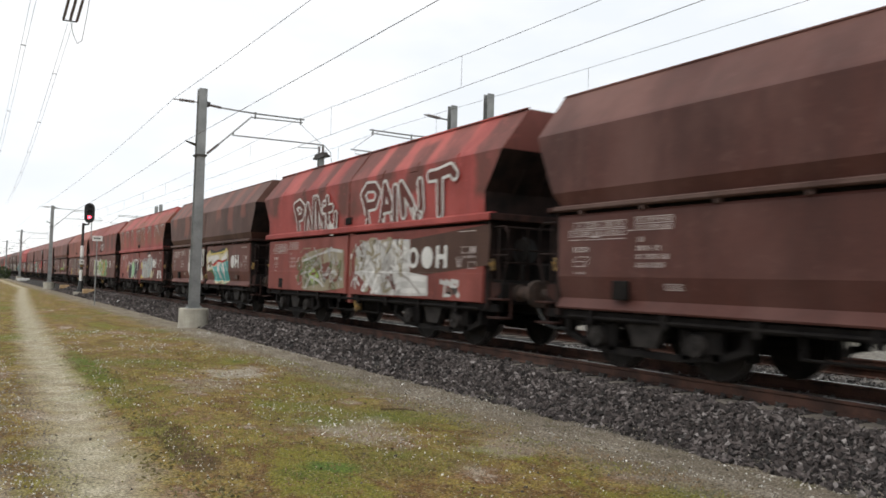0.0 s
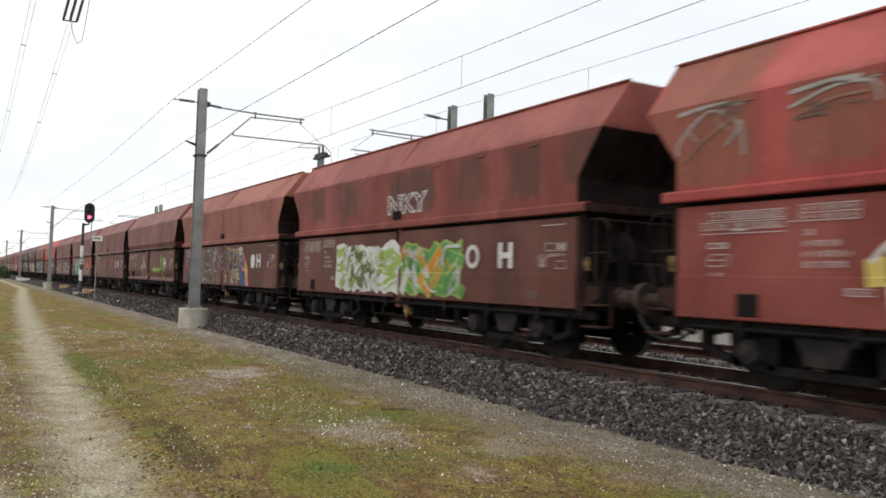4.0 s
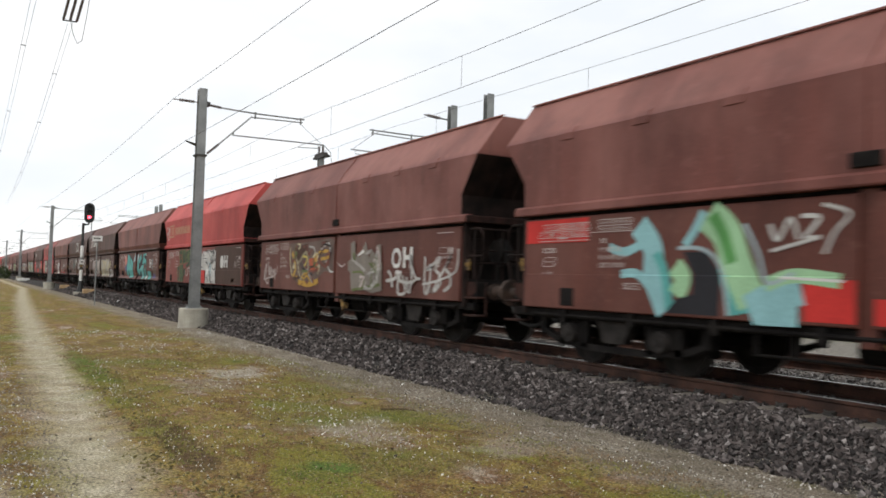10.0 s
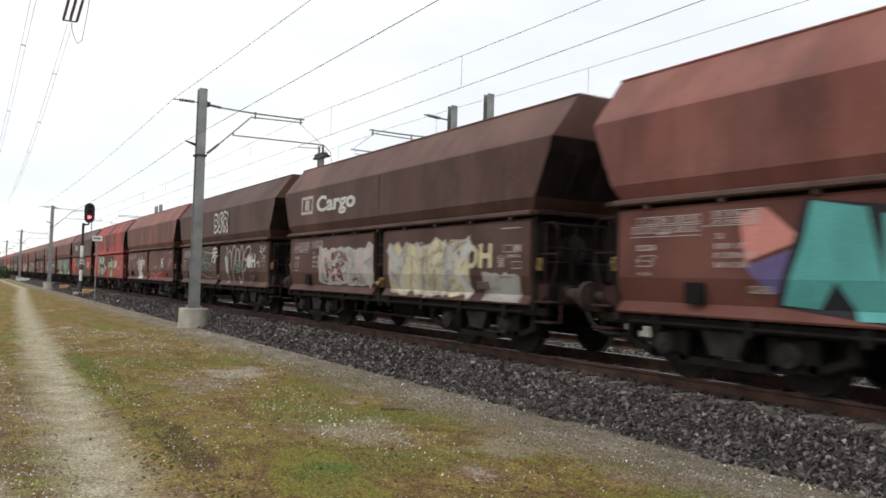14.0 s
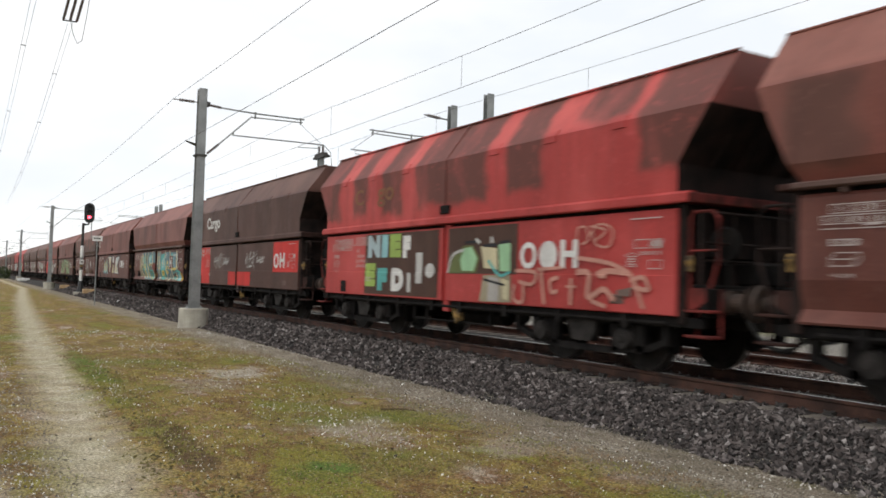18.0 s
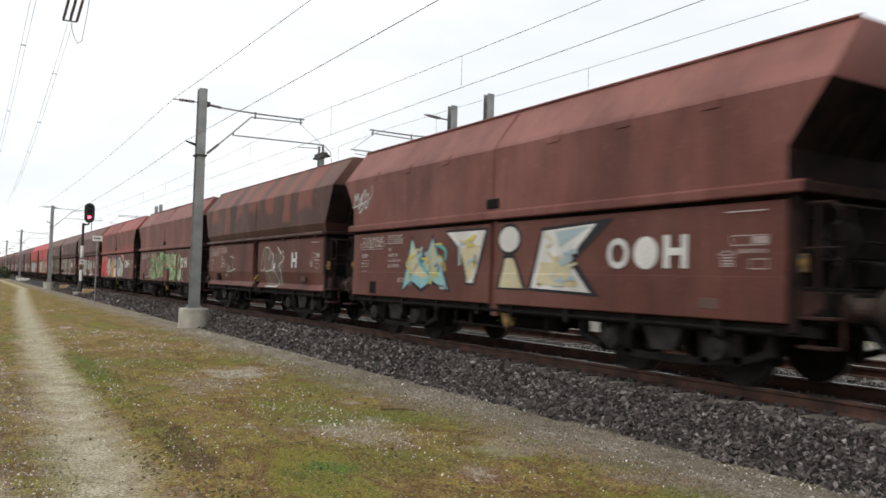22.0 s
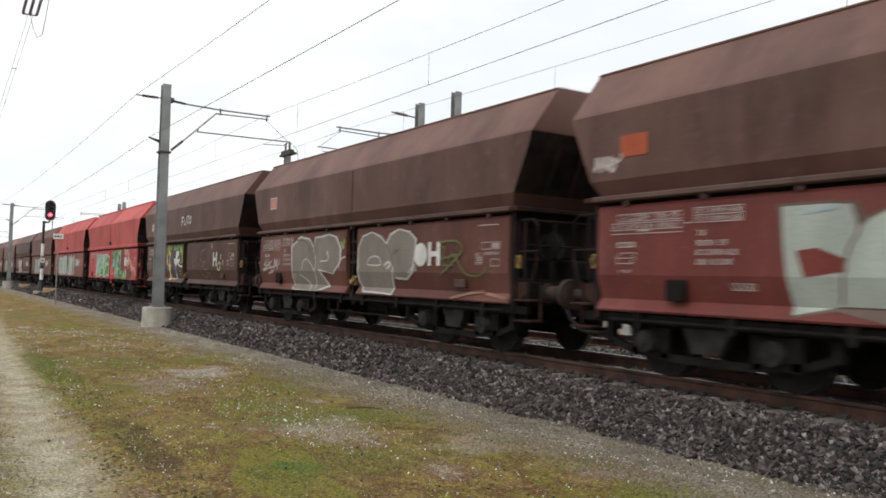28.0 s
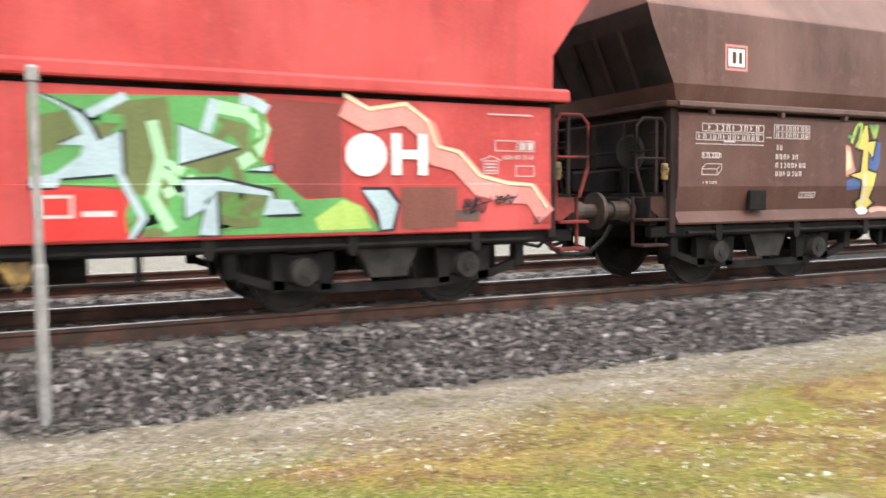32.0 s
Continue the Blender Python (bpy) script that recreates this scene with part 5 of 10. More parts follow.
w.poly("cream", ((5.65, 1.84), (5.80, 1.92), (6.10, 2.04), (6.26, 1.91), (6.95, 1.89), (7.54, 1.92), (7.63, 1.84), (8.05, 1.96), (8.20, 2.06), (8.41, 1.99), (8.46, 1.59), (8.32, 1.57), (5.83, 1.27), (5.72, 1.45)), 1)
w.poly("teal", ((6.51, 1.42), (7.14, 1.47), (7.64, 1.55), (8.10, 1.60), (8.47, 1.64), (8.51, 1.22), (8.55, 0.96), (8.20, 0.85), (7.65, 0.98), (6.99, 0.91), (6.58, 0.94), (6.71, 1.11)), 2)
w.poly("white", ((5.81, 1.78), (6.77, 1.84), (7.38, 1.82), (7.30, 1.63), (6.96, 1.53), (6.13, 1.36), (5.83, 1.36), (6.02, 1.57)), 3)
w.poly("white", ((7.67, 1.73), (8.31, 1.94), (8.39, 1.67), (7.87, 1.60), (8.11, 1.29), (7.96, 1.09)), 3)
w.poly("white", ((7.13, 1.66), (7.55, 1.60), (7.40, 1.39), (7.65, 1.03), (7.41, 1.02), (7.15, 1.34)), 3)
w.poly("olive", ((6.12, 1.62), (6.46, 1.68), (6.32, 1.42), (6.08, 1.44)), 4)
w.stroke("rust", ((5.77, 1.48), (6.12, 1.57), (6.60, 1.50), (7.13, 1.66), (7.55, 1.63), (7.87, 1.60), (8.42, 1.69)), 0.06, 5)
w.stroke("red", ((6.56, 1.48), (7.05, 1.56), (7.39, 1.66), (7.67, 1.60), (8.10, 1.65)), 0.05, 6)
w.stroke("white", ((6.61, 1.36), (6.98, 1.17), (6.81, 0.95)), 0.05, 5)
w.stroke("white", ((7.64, 1.50), (7.88, 1.24), (8.12, 0.89)), 0.05, 5)
w.stroke("white", ((8.10, 1.60), (8.40, 1.30)), 0.05, 5)
w.stroke("yellow", ((5.81, 1.86), (6.15, 2.00), (6.31, 1.88), (7.54, 1.92), (8.09, 1.96), (8.20, 2.05), (8.44, 1.97)), 0.05, 6)
w.stroke("black", ((6.20, 2.03), (6.95, 1.93), (7.46, 1.99), (8.01, 2.05)), 0.07, 5)
w.stroke("cream", ((6.81, 0.91), (7.25, 0.88), (7.66, 0.97), (7.89, 0.88), (8.27, 0.92), (8.55, 0.95)), 0.06, 6)
w.close("graffiti", "white and turquoise graffiti with yellow edge")
w.big(ring=False, at=8.82, space=0.48)
w = W(3)
for a, b, c, d in ((0.0, 1.0, 2.6, 3.36), (1.6, 2.6, 2.95, 3.36), (3.2, 4.0, 2.7, 3.36), (4.8, 5.85, 2.6, 3.30), (5.95, 7.1, 2.6, 3.36), (7.7, 8.6, 2.8, 3.36), (9.4, 10.3, 2.8, 3.36), (10.6, 11.5, 2.6, 3.36)):
    w.curve("grey", ((a, c + 0.2), (a + 0.05, (c + d) / 2), ((a + b) / 2, d - 0.08), (b - 0.08, (c + d) / 2 + 0.1), (b, c + 0.1)), 0.035, 2)
    w.scrawl(a, b, c + 0.05, d - 0.04, ("scrub", "dim", "grey"), 7, int(a * 10), 3.2, 0.012, 0.04)
    w.curve("grey", ((a, d - 0.06), ((a + b) / 2, d - 0.02), (b, d - 0.05)), 0.05, 1)
    w.curve("scrub", ((a + 0.1, c + 0.1), ((a + b) / 2, (c + d) / 2), (b - 0.1, d - 0.2)), 0.03, 3)
w.close("graffiti", "scrubbed remains of old graffiti")
w.poly("white", ((10.29, 0.9), (10.35, 1.28), (10.6, 1.26), (10.5, 0.9)), 2)
w.poly("white", ((10.7, 1.28), (11.0, 1.26), (11.2, 0.92), (10.95, 0.9)), 2)
w.rect("maroon", 8.9, 11.2, 0.83, 2.13, 0)
w.close("patch", "dark maroon repainted field")
w.poly("yellow", ((2.44, 1.49), (2.67, 1.52), (2.67, 1.23), (2.46, 1.21)), 1.00)
w.poly("black", ((2.94, 1.46), (3.26, 1.57), (3.51, 1.60), (3.69, 1.49), (3.75, 1.22), (3.71, 1.00), (3.56, 0.84), (3.10, 0.84), (2.90, 0.98), (2.86, 1.26)), 1.33)
w.poly("mint", ((3.69, 1.54), (3.95, 1.70), (4.19, 1.70), (4.38, 1.61), (4.50, 1.43), (4.53, 1.20), (4.46, 1.02), (4.23, 0.99), (4.00, 0.87), (3.71, 0.88), (3.82, 1.16)), 1.66)
w.poly("black", ((4.51, 1.61), (4.70, 1.71), (5.11, 1.69), (5.24, 1.58), (5.29, 1.31), (5.46, 1.31), (5.38, 1.48), (5.46, 1.62), (5.72, 1.70), (5.75, 0.91), (5.16, 0.86), (4.69, 0.87), (4.55, 1.07)), 1.99)
w.poly("rust", ((5.38, 1.26), (5.74, 1.23), (5.76, 0.86), (5.12, 0.85), (5.12, 1.04)), 2.32)
w.curve("white", ((2.50, 1.46), (2.71, 1.66), (2.95, 1.74), (2.94, 1.61), (3.66, 1.65), (3.95, 1.81), (4.33, 1.72), (4.59, 1.82), (4.65, 1.76), (4.98, 1.83), (5.23, 1.77), (5.55, 1.81), (5.71, 1.86)), 0.05, 2.65)
w.curve("white", ((4.60, 1.71), (4.75, 1.53), (4.72, 1.20)), 0.05, 2.98)
w.curve("white", ((4.86, 1.76), (5.15, 1.70), (5.22, 1.31), (5.37, 1.31), (5.28, 1.53), (5.44, 1.66), (5.71, 1.72)), 0.05, 3.31)
w.curve("white", ((2.89, 1.42), (3.26, 1.58), (3.56, 1.61), (3.76, 1.38), (3.72, 1.05), (3.59, 0.86)), 0.045, 3.64)
w.curve("white", ((2.70, 1.26), (2.75, 0.83)), 0.05, 3.97)
w.curve("white", ((4.46, 1.02), (4.73, 0.85)), 0.08, 4.30)
w.curve("white", ((5.03, 1.03), (5.09, 0.85)), 0.06, 4.63)
w.curve("white", ((6.01, 1.76), (6.19, 1.73), (6.30, 1.52), (6.36, 1.29)), 0.05, 4.96)
w.poly("yellow", ((6.34, 1.61), (6.63, 1.69), (6.81, 1.38), (6.48, 1.32)), 5.29)
w.poly("yellow", ((6.42, 1.00), (7.26, 1.13), (7.27, 0.90), (6.40, 0.87)), 5.62)
w.poly("grey", ((6.67, 1.78), (6.92, 1.83), (7.24, 1.55), (7.76, 1.71), (7.85, 1.45), (8.19, 1.90), (8.97, 1.87), (9.09, 1.57), (8.99, 1.10), (8.27, 0.92), (7.51, 0.88), (6.77, 0.95)), 5.95)
w.curve("pale", ((6.76, 1.78), (6.87, 1.43), (6.83, 0.97)), 0.13, 6.28)
w.curve("silver", ((7.00, 1.49), (7.74, 1.49)), 0.12, 6.61)
w.curve("pale", ((7.26, 1.88), (7.34, 1.49)), 0.13, 6.94)
w.curve("silver", ((7.52, 1.72), (7.57, 1.37)), 0.12, 7.27)
w.curve("pale", ((7.83, 1.87), (7.86, 1.49), (7.72, 1.35)), 0.14, 7.60)
w.curve("silver", ((7.66, 1.35), (7.68, 0.92)), 0.16, 7.93)
w.curve("pale", ((8.27, 1.86), (8.22, 1.54), (8.30, 1.45)), 0.15, 8.26)
w.curve("silver", ((8.62, 1.83), (8.64, 1.50)), 0.15, 8.59)
w.curve("pale", ((8.97, 1.92), (9.03, 1.57), (8.98, 1.13)), 0.16, 8.92)
w.curve("silver", ((8.11, 1.41), (8.06, 1.11), (8.27, 0.97)), 0.15, 9.25)
w.curve("pale", ((8.37, 1.35), (8.38, 1.04), (8.61, 1.06), (8.65, 1.43)), 0.15, 9.58)
w.curve("silver", ((7.38, 1.25), (7.03, 1.08), (7.09, 0.91)), 0.12, 9.91)
w.curve("grey", ((7.08, 1.81), (7.18, 0.96)), 0.05, 10.24)
w.curve("black", ((8.20, 1.58), (8.33, 1.48)), 0.05, 10.57)
w.curve("grey", ((7.98, 1.83), (7.98, 0.99)), 0.05, 10.90)
w.curve("grey", ((8.79, 1.76), (8.83, 1.13)), 0.04, 11.23)
w.curve("white", ((6.73, 1.74), (6.94, 1.34)), 0.05, 11.56)
w.curve("black", ((7.89, 2.06), (8.29, 2.10), (8.72, 2.09)), 0.07, 11.89)
w.poly("white", ((8.00, 1.95), (8.44, 2.03), (8.70, 2.02), (8.71, 1.92), (8.06, 1.92)), 12.22)
w.poly("cream", ((9.01, 1.27), (9.23, 1.29), (9.43, 0.93), (8.83, 0.92)), 12.55)
w.poly("cream", ((9.55, 1.28), (9.62, 1.29), (9.63, 1.01), (9.57, 1.03), (9.44, 1.14)), 12.88)
w.close("graffiti", "black, turquoise and silver graffiti")
w.big(ring=False, at=9.14, space=0.45)
w = W(4)
w.wild(2.56, 5.7, 0.86, 1.98, 4, ("white", "lime", "olive"), "white", 41, shards=8)
w.wild(5.87, 8.1, 0.86, 1.9, 3, ("green", "silver", "orange"), "lime", 42, shards=8)
w.text("NKY", "white", 5.2, 6.9, 2.5, 2.9, 2, 0.0, 0.05)
w.close("graffiti", "green and white graffiti")
w.big(disc=False, at=8.3, space=1.0)
w = W(5)
w.poly("dim", ((2.59, 1.96), (4.23, 2.11), (4.84, 2.11), (4.84, 0.83), (2.36, 0.83), (2.40, 1.46)), 0)
w.poly("amber", ((2.25, 1.39), (2.78, 1.46), (2.74, 0.83), (2.13, 0.84)), 1)
w.curve("grey", ((3.18, 1.94), (3.34, 1.53), (3.88, 1.59), (3.99, 1.89)), 0.04, 2)
w.curve("grey", ((4.11, 2.05), (4.62, 1.84), (4.39, 1.58), (4.76, 1.26)), 0.04, 2)
w.curve("grey", ((4.90, 1.95), (5.20, 1.76), (5.58, 1.78), (5.78, 1.96)), 0.04, 2)
w.curve("grey", ((5.04, 1.48), (5.26, 1.70), (5.59, 1.57), (5.79, 1.69)), 0.04, 2)
w.curve("grey", ((2.91, 1.67), (3.36, 1.25), (4.15, 1.32), (4.54, 1.01)), 0.04, 2)
w.curve("grey", ((5.05, 1.39), (5.32, 1.48), (5.54, 1.36), (5.80, 1.42)), 0.04, 2)
w.curve("stencil", ((3.32, 2.01), (3.99, 1.92), (4.14, 1.49), (3.48, 1.56)), 0.025, 3)
w.curve("stencil", ((2.64, 1.17), (3.38, 0.98), (4.17, 0.93)), 0.025, 3)
w.curve("stencil", ((4.61, 2.03), (4.58, 1.45), (4.78, 0.89)), 0.025, 3)
w.poly("dim", ((6.03, 1.98), (6.52, 2.07), (7.15, 2.02), (7.65, 1.92), (7.82, 1.55), (7.85, 0.83), (7.02, 0.83), (6.16, 1.28)), 0)
w.poly("brown", ((6.29, 1.68), (6.98, 1.83), (7.42, 1.61), (7.09, 1.34), (6.45, 1.39)), 1)
w.curve("grey", ((6.10, 1.68), (6.28, 1.91), (6.98, 1.97), (7.50, 1.71), (7.43, 1.34), (6.82, 1.36)), 0.04, 2)
w.curve("grey", ((6.81, 1.61), (7.08, 1.50), (7.42, 1.53)), 0.04, 2)
w.curve("grey", ((6.64, 1.28), (7.18, 1.20), (7.83, 1.19)), 0.04, 2)
w.curve("grey", ((7.01, 1.07), (7.43, 1.10), (7.84, 1.03)), 0.04, 2)
w.curve("grey", ((6.14, 1.91), (6.43, 1.79), (6.35, 1.45), (6.16, 1.28)), 0.04, 2)
w.poly("amber", ((6.13, 2.12), (6.52, 2.04), (6.79, 2.06), (6.71, 1.95), (6.23, 1.97)), 3)
w.poly("amber", ((7.28, 2.03), (7.53, 1.98), (7.47, 1.84), (7.24, 1.93)), 3)
w.poly("white", ((7.57, 2.05), (7.84, 2.07), (7.89, 1.86), (7.70, 1.76)), 3)
w.poly("orange", ((7.85, 2.01), (8.12, 1.80), (8.42, 1.49), (8.58, 1.30), (8.61, 1.06), (8.69, 0.83), (8.37, 0.83), (8.21, 1.29), (7.97, 1.65)), 1)
w.poly("blue", ((7.78, 1.76), (7.89, 1.86), (8.12, 1.65), (8.28, 1.34), (8.37, 0.83), (7.89, 0.83), (7.79, 1.29)), 2)
w.poly("pink", ((7.79, 1.47), (8.28, 1.39), (8.36, 1.25), (7.98, 1.32)), 3)
w.poly("yellow", ((8.28, 1.52), (8.42, 1.49), (8.58, 1.27), (8.54, 1.05), (8.36, 1.10), (8.32, 1.34)), 3)
w.poly("pink", ((8.33, 1.05), (8.58, 1.03), (8.65, 0.83), (8.41, 0.83)), 3)
w.scrawl(2.3, 5.5, 0.9, 2.05, ("scrub", "grey", "dim", "silver", "rust"), 60, 55, 4.0, 0.015, 0.06)
w.scrawl(5.95, 8.0, 0.9, 2.0, ("scrub", "grey", "dim", "silver", "amber", "purple"), 50, 56, 4.0, 0.015, 0.06)
w.close("graffiti", "many-coloured scrubbed graffiti in grey, blue and orange")
w.big(ring=False, at=8.86, space=0.56)
w = W(6)
w.curve("grey", ((3.7, 0.95), (3.65, 1.4), (4.0, 1.5), (4.05, 1.0), (4.2, 1.45), (4.6, 1.4), (4.65, 0.95)), 0.13, 2)
w.curve("silver", ((4.0, 1.75), (4.2, 2.0), (4.35, 1.8), (4.1, 1.65), (4.5, 1.6), (4.6, 1.3)), 0.06, 4)
w.curl("lime", 6.4, 8.0, 1.2, 1.38, 6, 0.07, 2, 3)
for k, (a, b) in enumerate((((8.1, 1.98), (8.55, 0.9)), ((8.62, 1.85), (8.95, 1.2)))):
    for q in range(9):
        u, z = a[0] + (b[0] - a[0]) * q / 9, a[1] + (b[1] - a[1]) * q / 9
        w.curl("lime", u - 0.08, u + 0.14, z - 0.07, z + 0.05, 2, 0.035, 2 + q % 2, q + 11 * k)
w.close("graffiti", "yellow-green tag and a grey figure shape")
w.big(ring=False, disc=False, at=8.9)
w = W(7)
for k, (a, b, c, d) in enumerate(((2.7, 1.62, 0.35, 0.22), (3.3, 1.5, 0.5, 0.3), (4.3, 1.62, 0.35, 0.28), (6.2, 1.93, 0.42, 0.13), (7.2, 1.72, 0.75, 0.24), (6.7, 1.38, 0.38, 0.18), (7.75, 1.35, 0.2, 0.16), (9.05, 1.58, 0.3, 0.2))):
    w.blob("scuffed", a, b, c, d, 0.5 + 0.4 * k, 22, 0.10, random.Random(70 + k))
w.curve("silver", ((4.50, 1.95), (4.62, 1.75), (4.50, 1.5), (4.62, 1.42)), 0.06, 4)
w.curve("stencil", ((4.25, 1.9), (4.4, 1.8)), 0.05, 4)
w.curve("stencil", ((3.2, 1.35), (3.6, 1.28)), 0.03, 4)
w.close("graffiti", "scrubbed rust-red patches and a white tag")
w.big(disc=False, at=8.47, space=0.95)
w = W(8)
for a in ((0.05, 1.5, 1.78, 2.13), (4.94, 5.52, 0.84, 1.28), (5.72, 6.47, 0.84, 1.1), (8.04, 9.0, 1.27, 1.78), (10.3, 11.2, 1.27, 2.13)):
    w.rect("red", *a)
    w.close("patch", "fresh red repainted patch")
w.close("patch", "fresh red repainted patches")
w.curl("white", 11.0, 11.55, 2.8, 3.35, 3, 0.05, 3, 7)
w.curve("cyan", ((2.50, 1.97), (2.76, 1.66), (2.78, 1.32), (2.94, 0.98), (3.01, 0.86)), 0.34, 1.00)
w.curve("cyan", ((1.95, 1.69), (2.26, 1.62), (2.62, 1.75)), 0.12, 1.10)
w.curve("cyan", ((2.19, 1.32), (2.48, 1.33), (2.71, 1.16), (2.87, 0.92)), 0.12, 1.15)
w.curve("teal", ((2.83, 1.60), (2.98, 1.32), (3.07, 0.88)), 0.14, 1.20)
w.curve("mint", ((3.14, 1.43), (3.28, 1.27), (3.17, 1.06)), 0.26, 1.30)
w.curve("teal", ((3.99, 1.46), (4.10, 1.17), (4.16, 0.88)), 0.4, 1.35)
w.curve("mint", ((3.65, 2.04), (3.92, 1.81), (4.09, 1.41), (4.31, 1.01)), 0.42, 1.40)
w.curve("green", ((3.72, 2.04), (3.88, 1.81), (4.01, 1.46)), 0.16, 1.45)
w.curve("cyan", ((3.30, 1.68), (3.46, 1.87), (3.59, 2.09)), 0.12, 1.50)
w.curve("cyan", ((4.25, 0.92), (4.57, 1.07), (4.91, 1.19)), 0.36, 1.55)
w.curve("mint", ((4.47, 1.21), (4.82, 1.32), (5.36, 1.27)), 0.16, 1.60)
w.curve("cyan", ((4.39, 0.89), (4.88, 0.90)), 0.25, 1.62)
w.curve("pale", ((4.18, 1.91), (4.36, 1.59), (4.50, 1.24), (4.82, 1.35)), 0.05, 1.70)
w.poly("black", ((3.28, 1.60), (3.64, 1.60), (3.86, 1.32), (3.83, 0.84), (3.01, 0.84), (3.16, 1.01), (3.44, 1.09), (3.44, 1.32)), 1.45)
w.curve("pale", ((3.19, 1.65), (3.58, 1.63), (3.85, 1.41), (3.97, 0.85)), 0.05, 1.60)
w.curve("white", ((4.65, 1.30), (5.40, 1.27)), 0.03, 2.35)
w.curve("silver", ((4.52, 1.89), (4.62, 1.71), (4.78, 1.94), (4.88, 1.71)), 0.05, 2.50)
w.curve("silver", ((4.91, 1.96), (5.12, 1.93), (4.96, 1.73), (5.13, 1.73)), 0.05, 2.65)
w.curve("silver", ((5.16, 2.07), (5.45, 1.96), (5.29, 1.77), (5.18, 1.55)), 0.04, 2.80)
w.curve("silver", ((4.54, 1.59), (5.13, 1.73)), 0.04, 2.95)
w.curve("stencil", ((5.98, 1.90), (6.20, 1.96), (6.34, 1.86), (6.61, 1.96), (6.81, 1.88), (7.25, 1.95)), 0.05, 3.10)
w.curve("scrub", ((6.14, 1.57), (6.42, 1.65), (6.69, 1.52), (6.36, 1.38), (6.63, 1.36)), 0.04, 3.25)
w.curve("silver", ((7.49, 1.25), (7.75, 1.22), (7.88, 1.42), (7.95, 1.23), (8.39, 1.25)), 0.05, 3.40)
w.curve("silver", ((7.70, 0.90), (7.92, 1.06), (8.39, 0.96), (8.14, 0.93)), 0.05, 3.55)
w.curve("silver", ((8.52, 1.25), (8.57, 0.95), (8.78, 1.13), (9.03, 1.17), (8.82, 1.20)), 0.06, 3.70)
w.curve("silver", ((8.73, 1.03), (8.90, 0.95)), 0.05, 3.85)
w.curve("silver", ((7.95, 1.49), (8.09, 1.45)), 0.05, 4.00)
w.curve("stencil", ((7.21, 1.45), (7.53, 1.55)), 0.05, 4.15)
w.curve("silver", ((9.52, 1.39), (9.56, 1.53), (9.71, 1.56), (9.82, 1.39), (9.75, 1.24), (9.65, 1.23), (10.02, 1.32), (10.21, 1.20), (10.23, 1.08), (9.83, 1.05), (9.76, 1.22), (9.91, 1.56)), 0.06, 4.30)
w.curve("silver", ((9.55, 1.08), (9.81, 0.98), (9.89, 1.07)), 0.05, 4.45)
w.close("graffiti", "turquoise graffiti and white tags")
w.big("cream", ring=False, disc=False, at=9.02)
w = W(9)
w.curl("silver", 10.0, 11.1, 0.88, 1.75, 3, 0.06, 3, 10)
w.curl("stencil", 0.4, 1.4, 0.95, 1.5, 3, 0.05, 3, 12)
w.poly("dim", ((2.44, 2.06), (4.36, 2.07), (5.28, 2.13), (5.52, 2.06), (5.50, 1.30), (4.99, 1.32), (4.60, 1.17), (4.51, 0.96), (3.37, 0.93), (2.62, 1.19)), 1.00)
w.poly("brown", ((2.78, 1.94), (3.80, 2.02), (3.91, 1.70), (3.02, 1.60)), 1.33)
w.poly("dim", ((4.45, 2.07), (5.48, 2.09), (5.45, 1.81), (4.55, 1.79)), 1.66)
w.curve("amber", ((2.68, 1.83), (2.94, 1.43), (2.84, 1.15)), 0.11, 1.99)
w.curve("sand", ((3.13, 1.52), (3.72, 1.80), (3.85, 1.38), (3.46, 1.21)), 0.1, 2.32)
w.curve("amber", ((3.21, 1.03), (3.96, 0.97), (4.59, 1.08)), 0.13, 2.65)
w.poly("vermilion", ((3.92, 1.63), (4.46, 1.66), (4.58, 1.35), (4.03, 1.32)), 2.98)
w.curve("amber", ((4.57, 1.78), (5.14, 1.81), (5.24, 1.67), (4.73, 1.62)), 0.08, 3.31)
w.curve("grey", ((3.90, 1.95), (4.28, 1.89), (4.30, 1.66)), 0.06, 3.64)
w.curve("silver", ((4.73, 1.85), (5.21, 2.01), (5.31, 1.77)), 0.05, 3.97)
w.curve("silver", ((5.06, 1.58), (5.31, 1.33), (5.55, 1.31)), 0.05, 4.30)
w.curve("cream", ((2.56, 1.95), (2.54, 1.61), (2.73, 1.19)), 0.05, 4.63)
w.curve("cream", ((2.95, 1.83), (3.25, 1.27), (3.57, 1.00)), 0.05, 4.96)
w.curve("rust", ((3.53, 1.59), (4.04, 1.22), (4.33, 1.02)), 0.08, 5.29)
w.curve("black", ((3.33, 1.54), (3.54, 1.38), (4.23, 1.22)), 0.05, 5.62)
w.curve("grey", ((3.83, 1.38), (4.23, 1.02)), 0.05, 5.95)
w.curve("cream", ((4.39, 1.38), (4.65, 1.46), (4.58, 1.25)), 0.04, 6.28)
w.curve("yellow", ((3.52, 1.70), (3.82, 1.65), (3.64, 1.43)), 0.06, 6.61)
w.curve("rust", ((4.55, 1.63), (4.99, 1.43), (5.31, 1.53)), 0.07, 6.94)
w.curve("black", ((4.80, 1.98), (5.37, 1.91), (5.30, 1.57)), 0.04, 7.27)
w.scrawl(2.55, 5.35, 1.32, 2.03, ("amber", "rust", "cream", "brown", "olive"), 22, 91, 7.32, 0.03, 0.07)
w.scrawl(2.75, 4.45, 0.98, 1.32, ("amber", "rust", "brown", "olive"), 10, 92, 7.32, 0.03, 0.07)
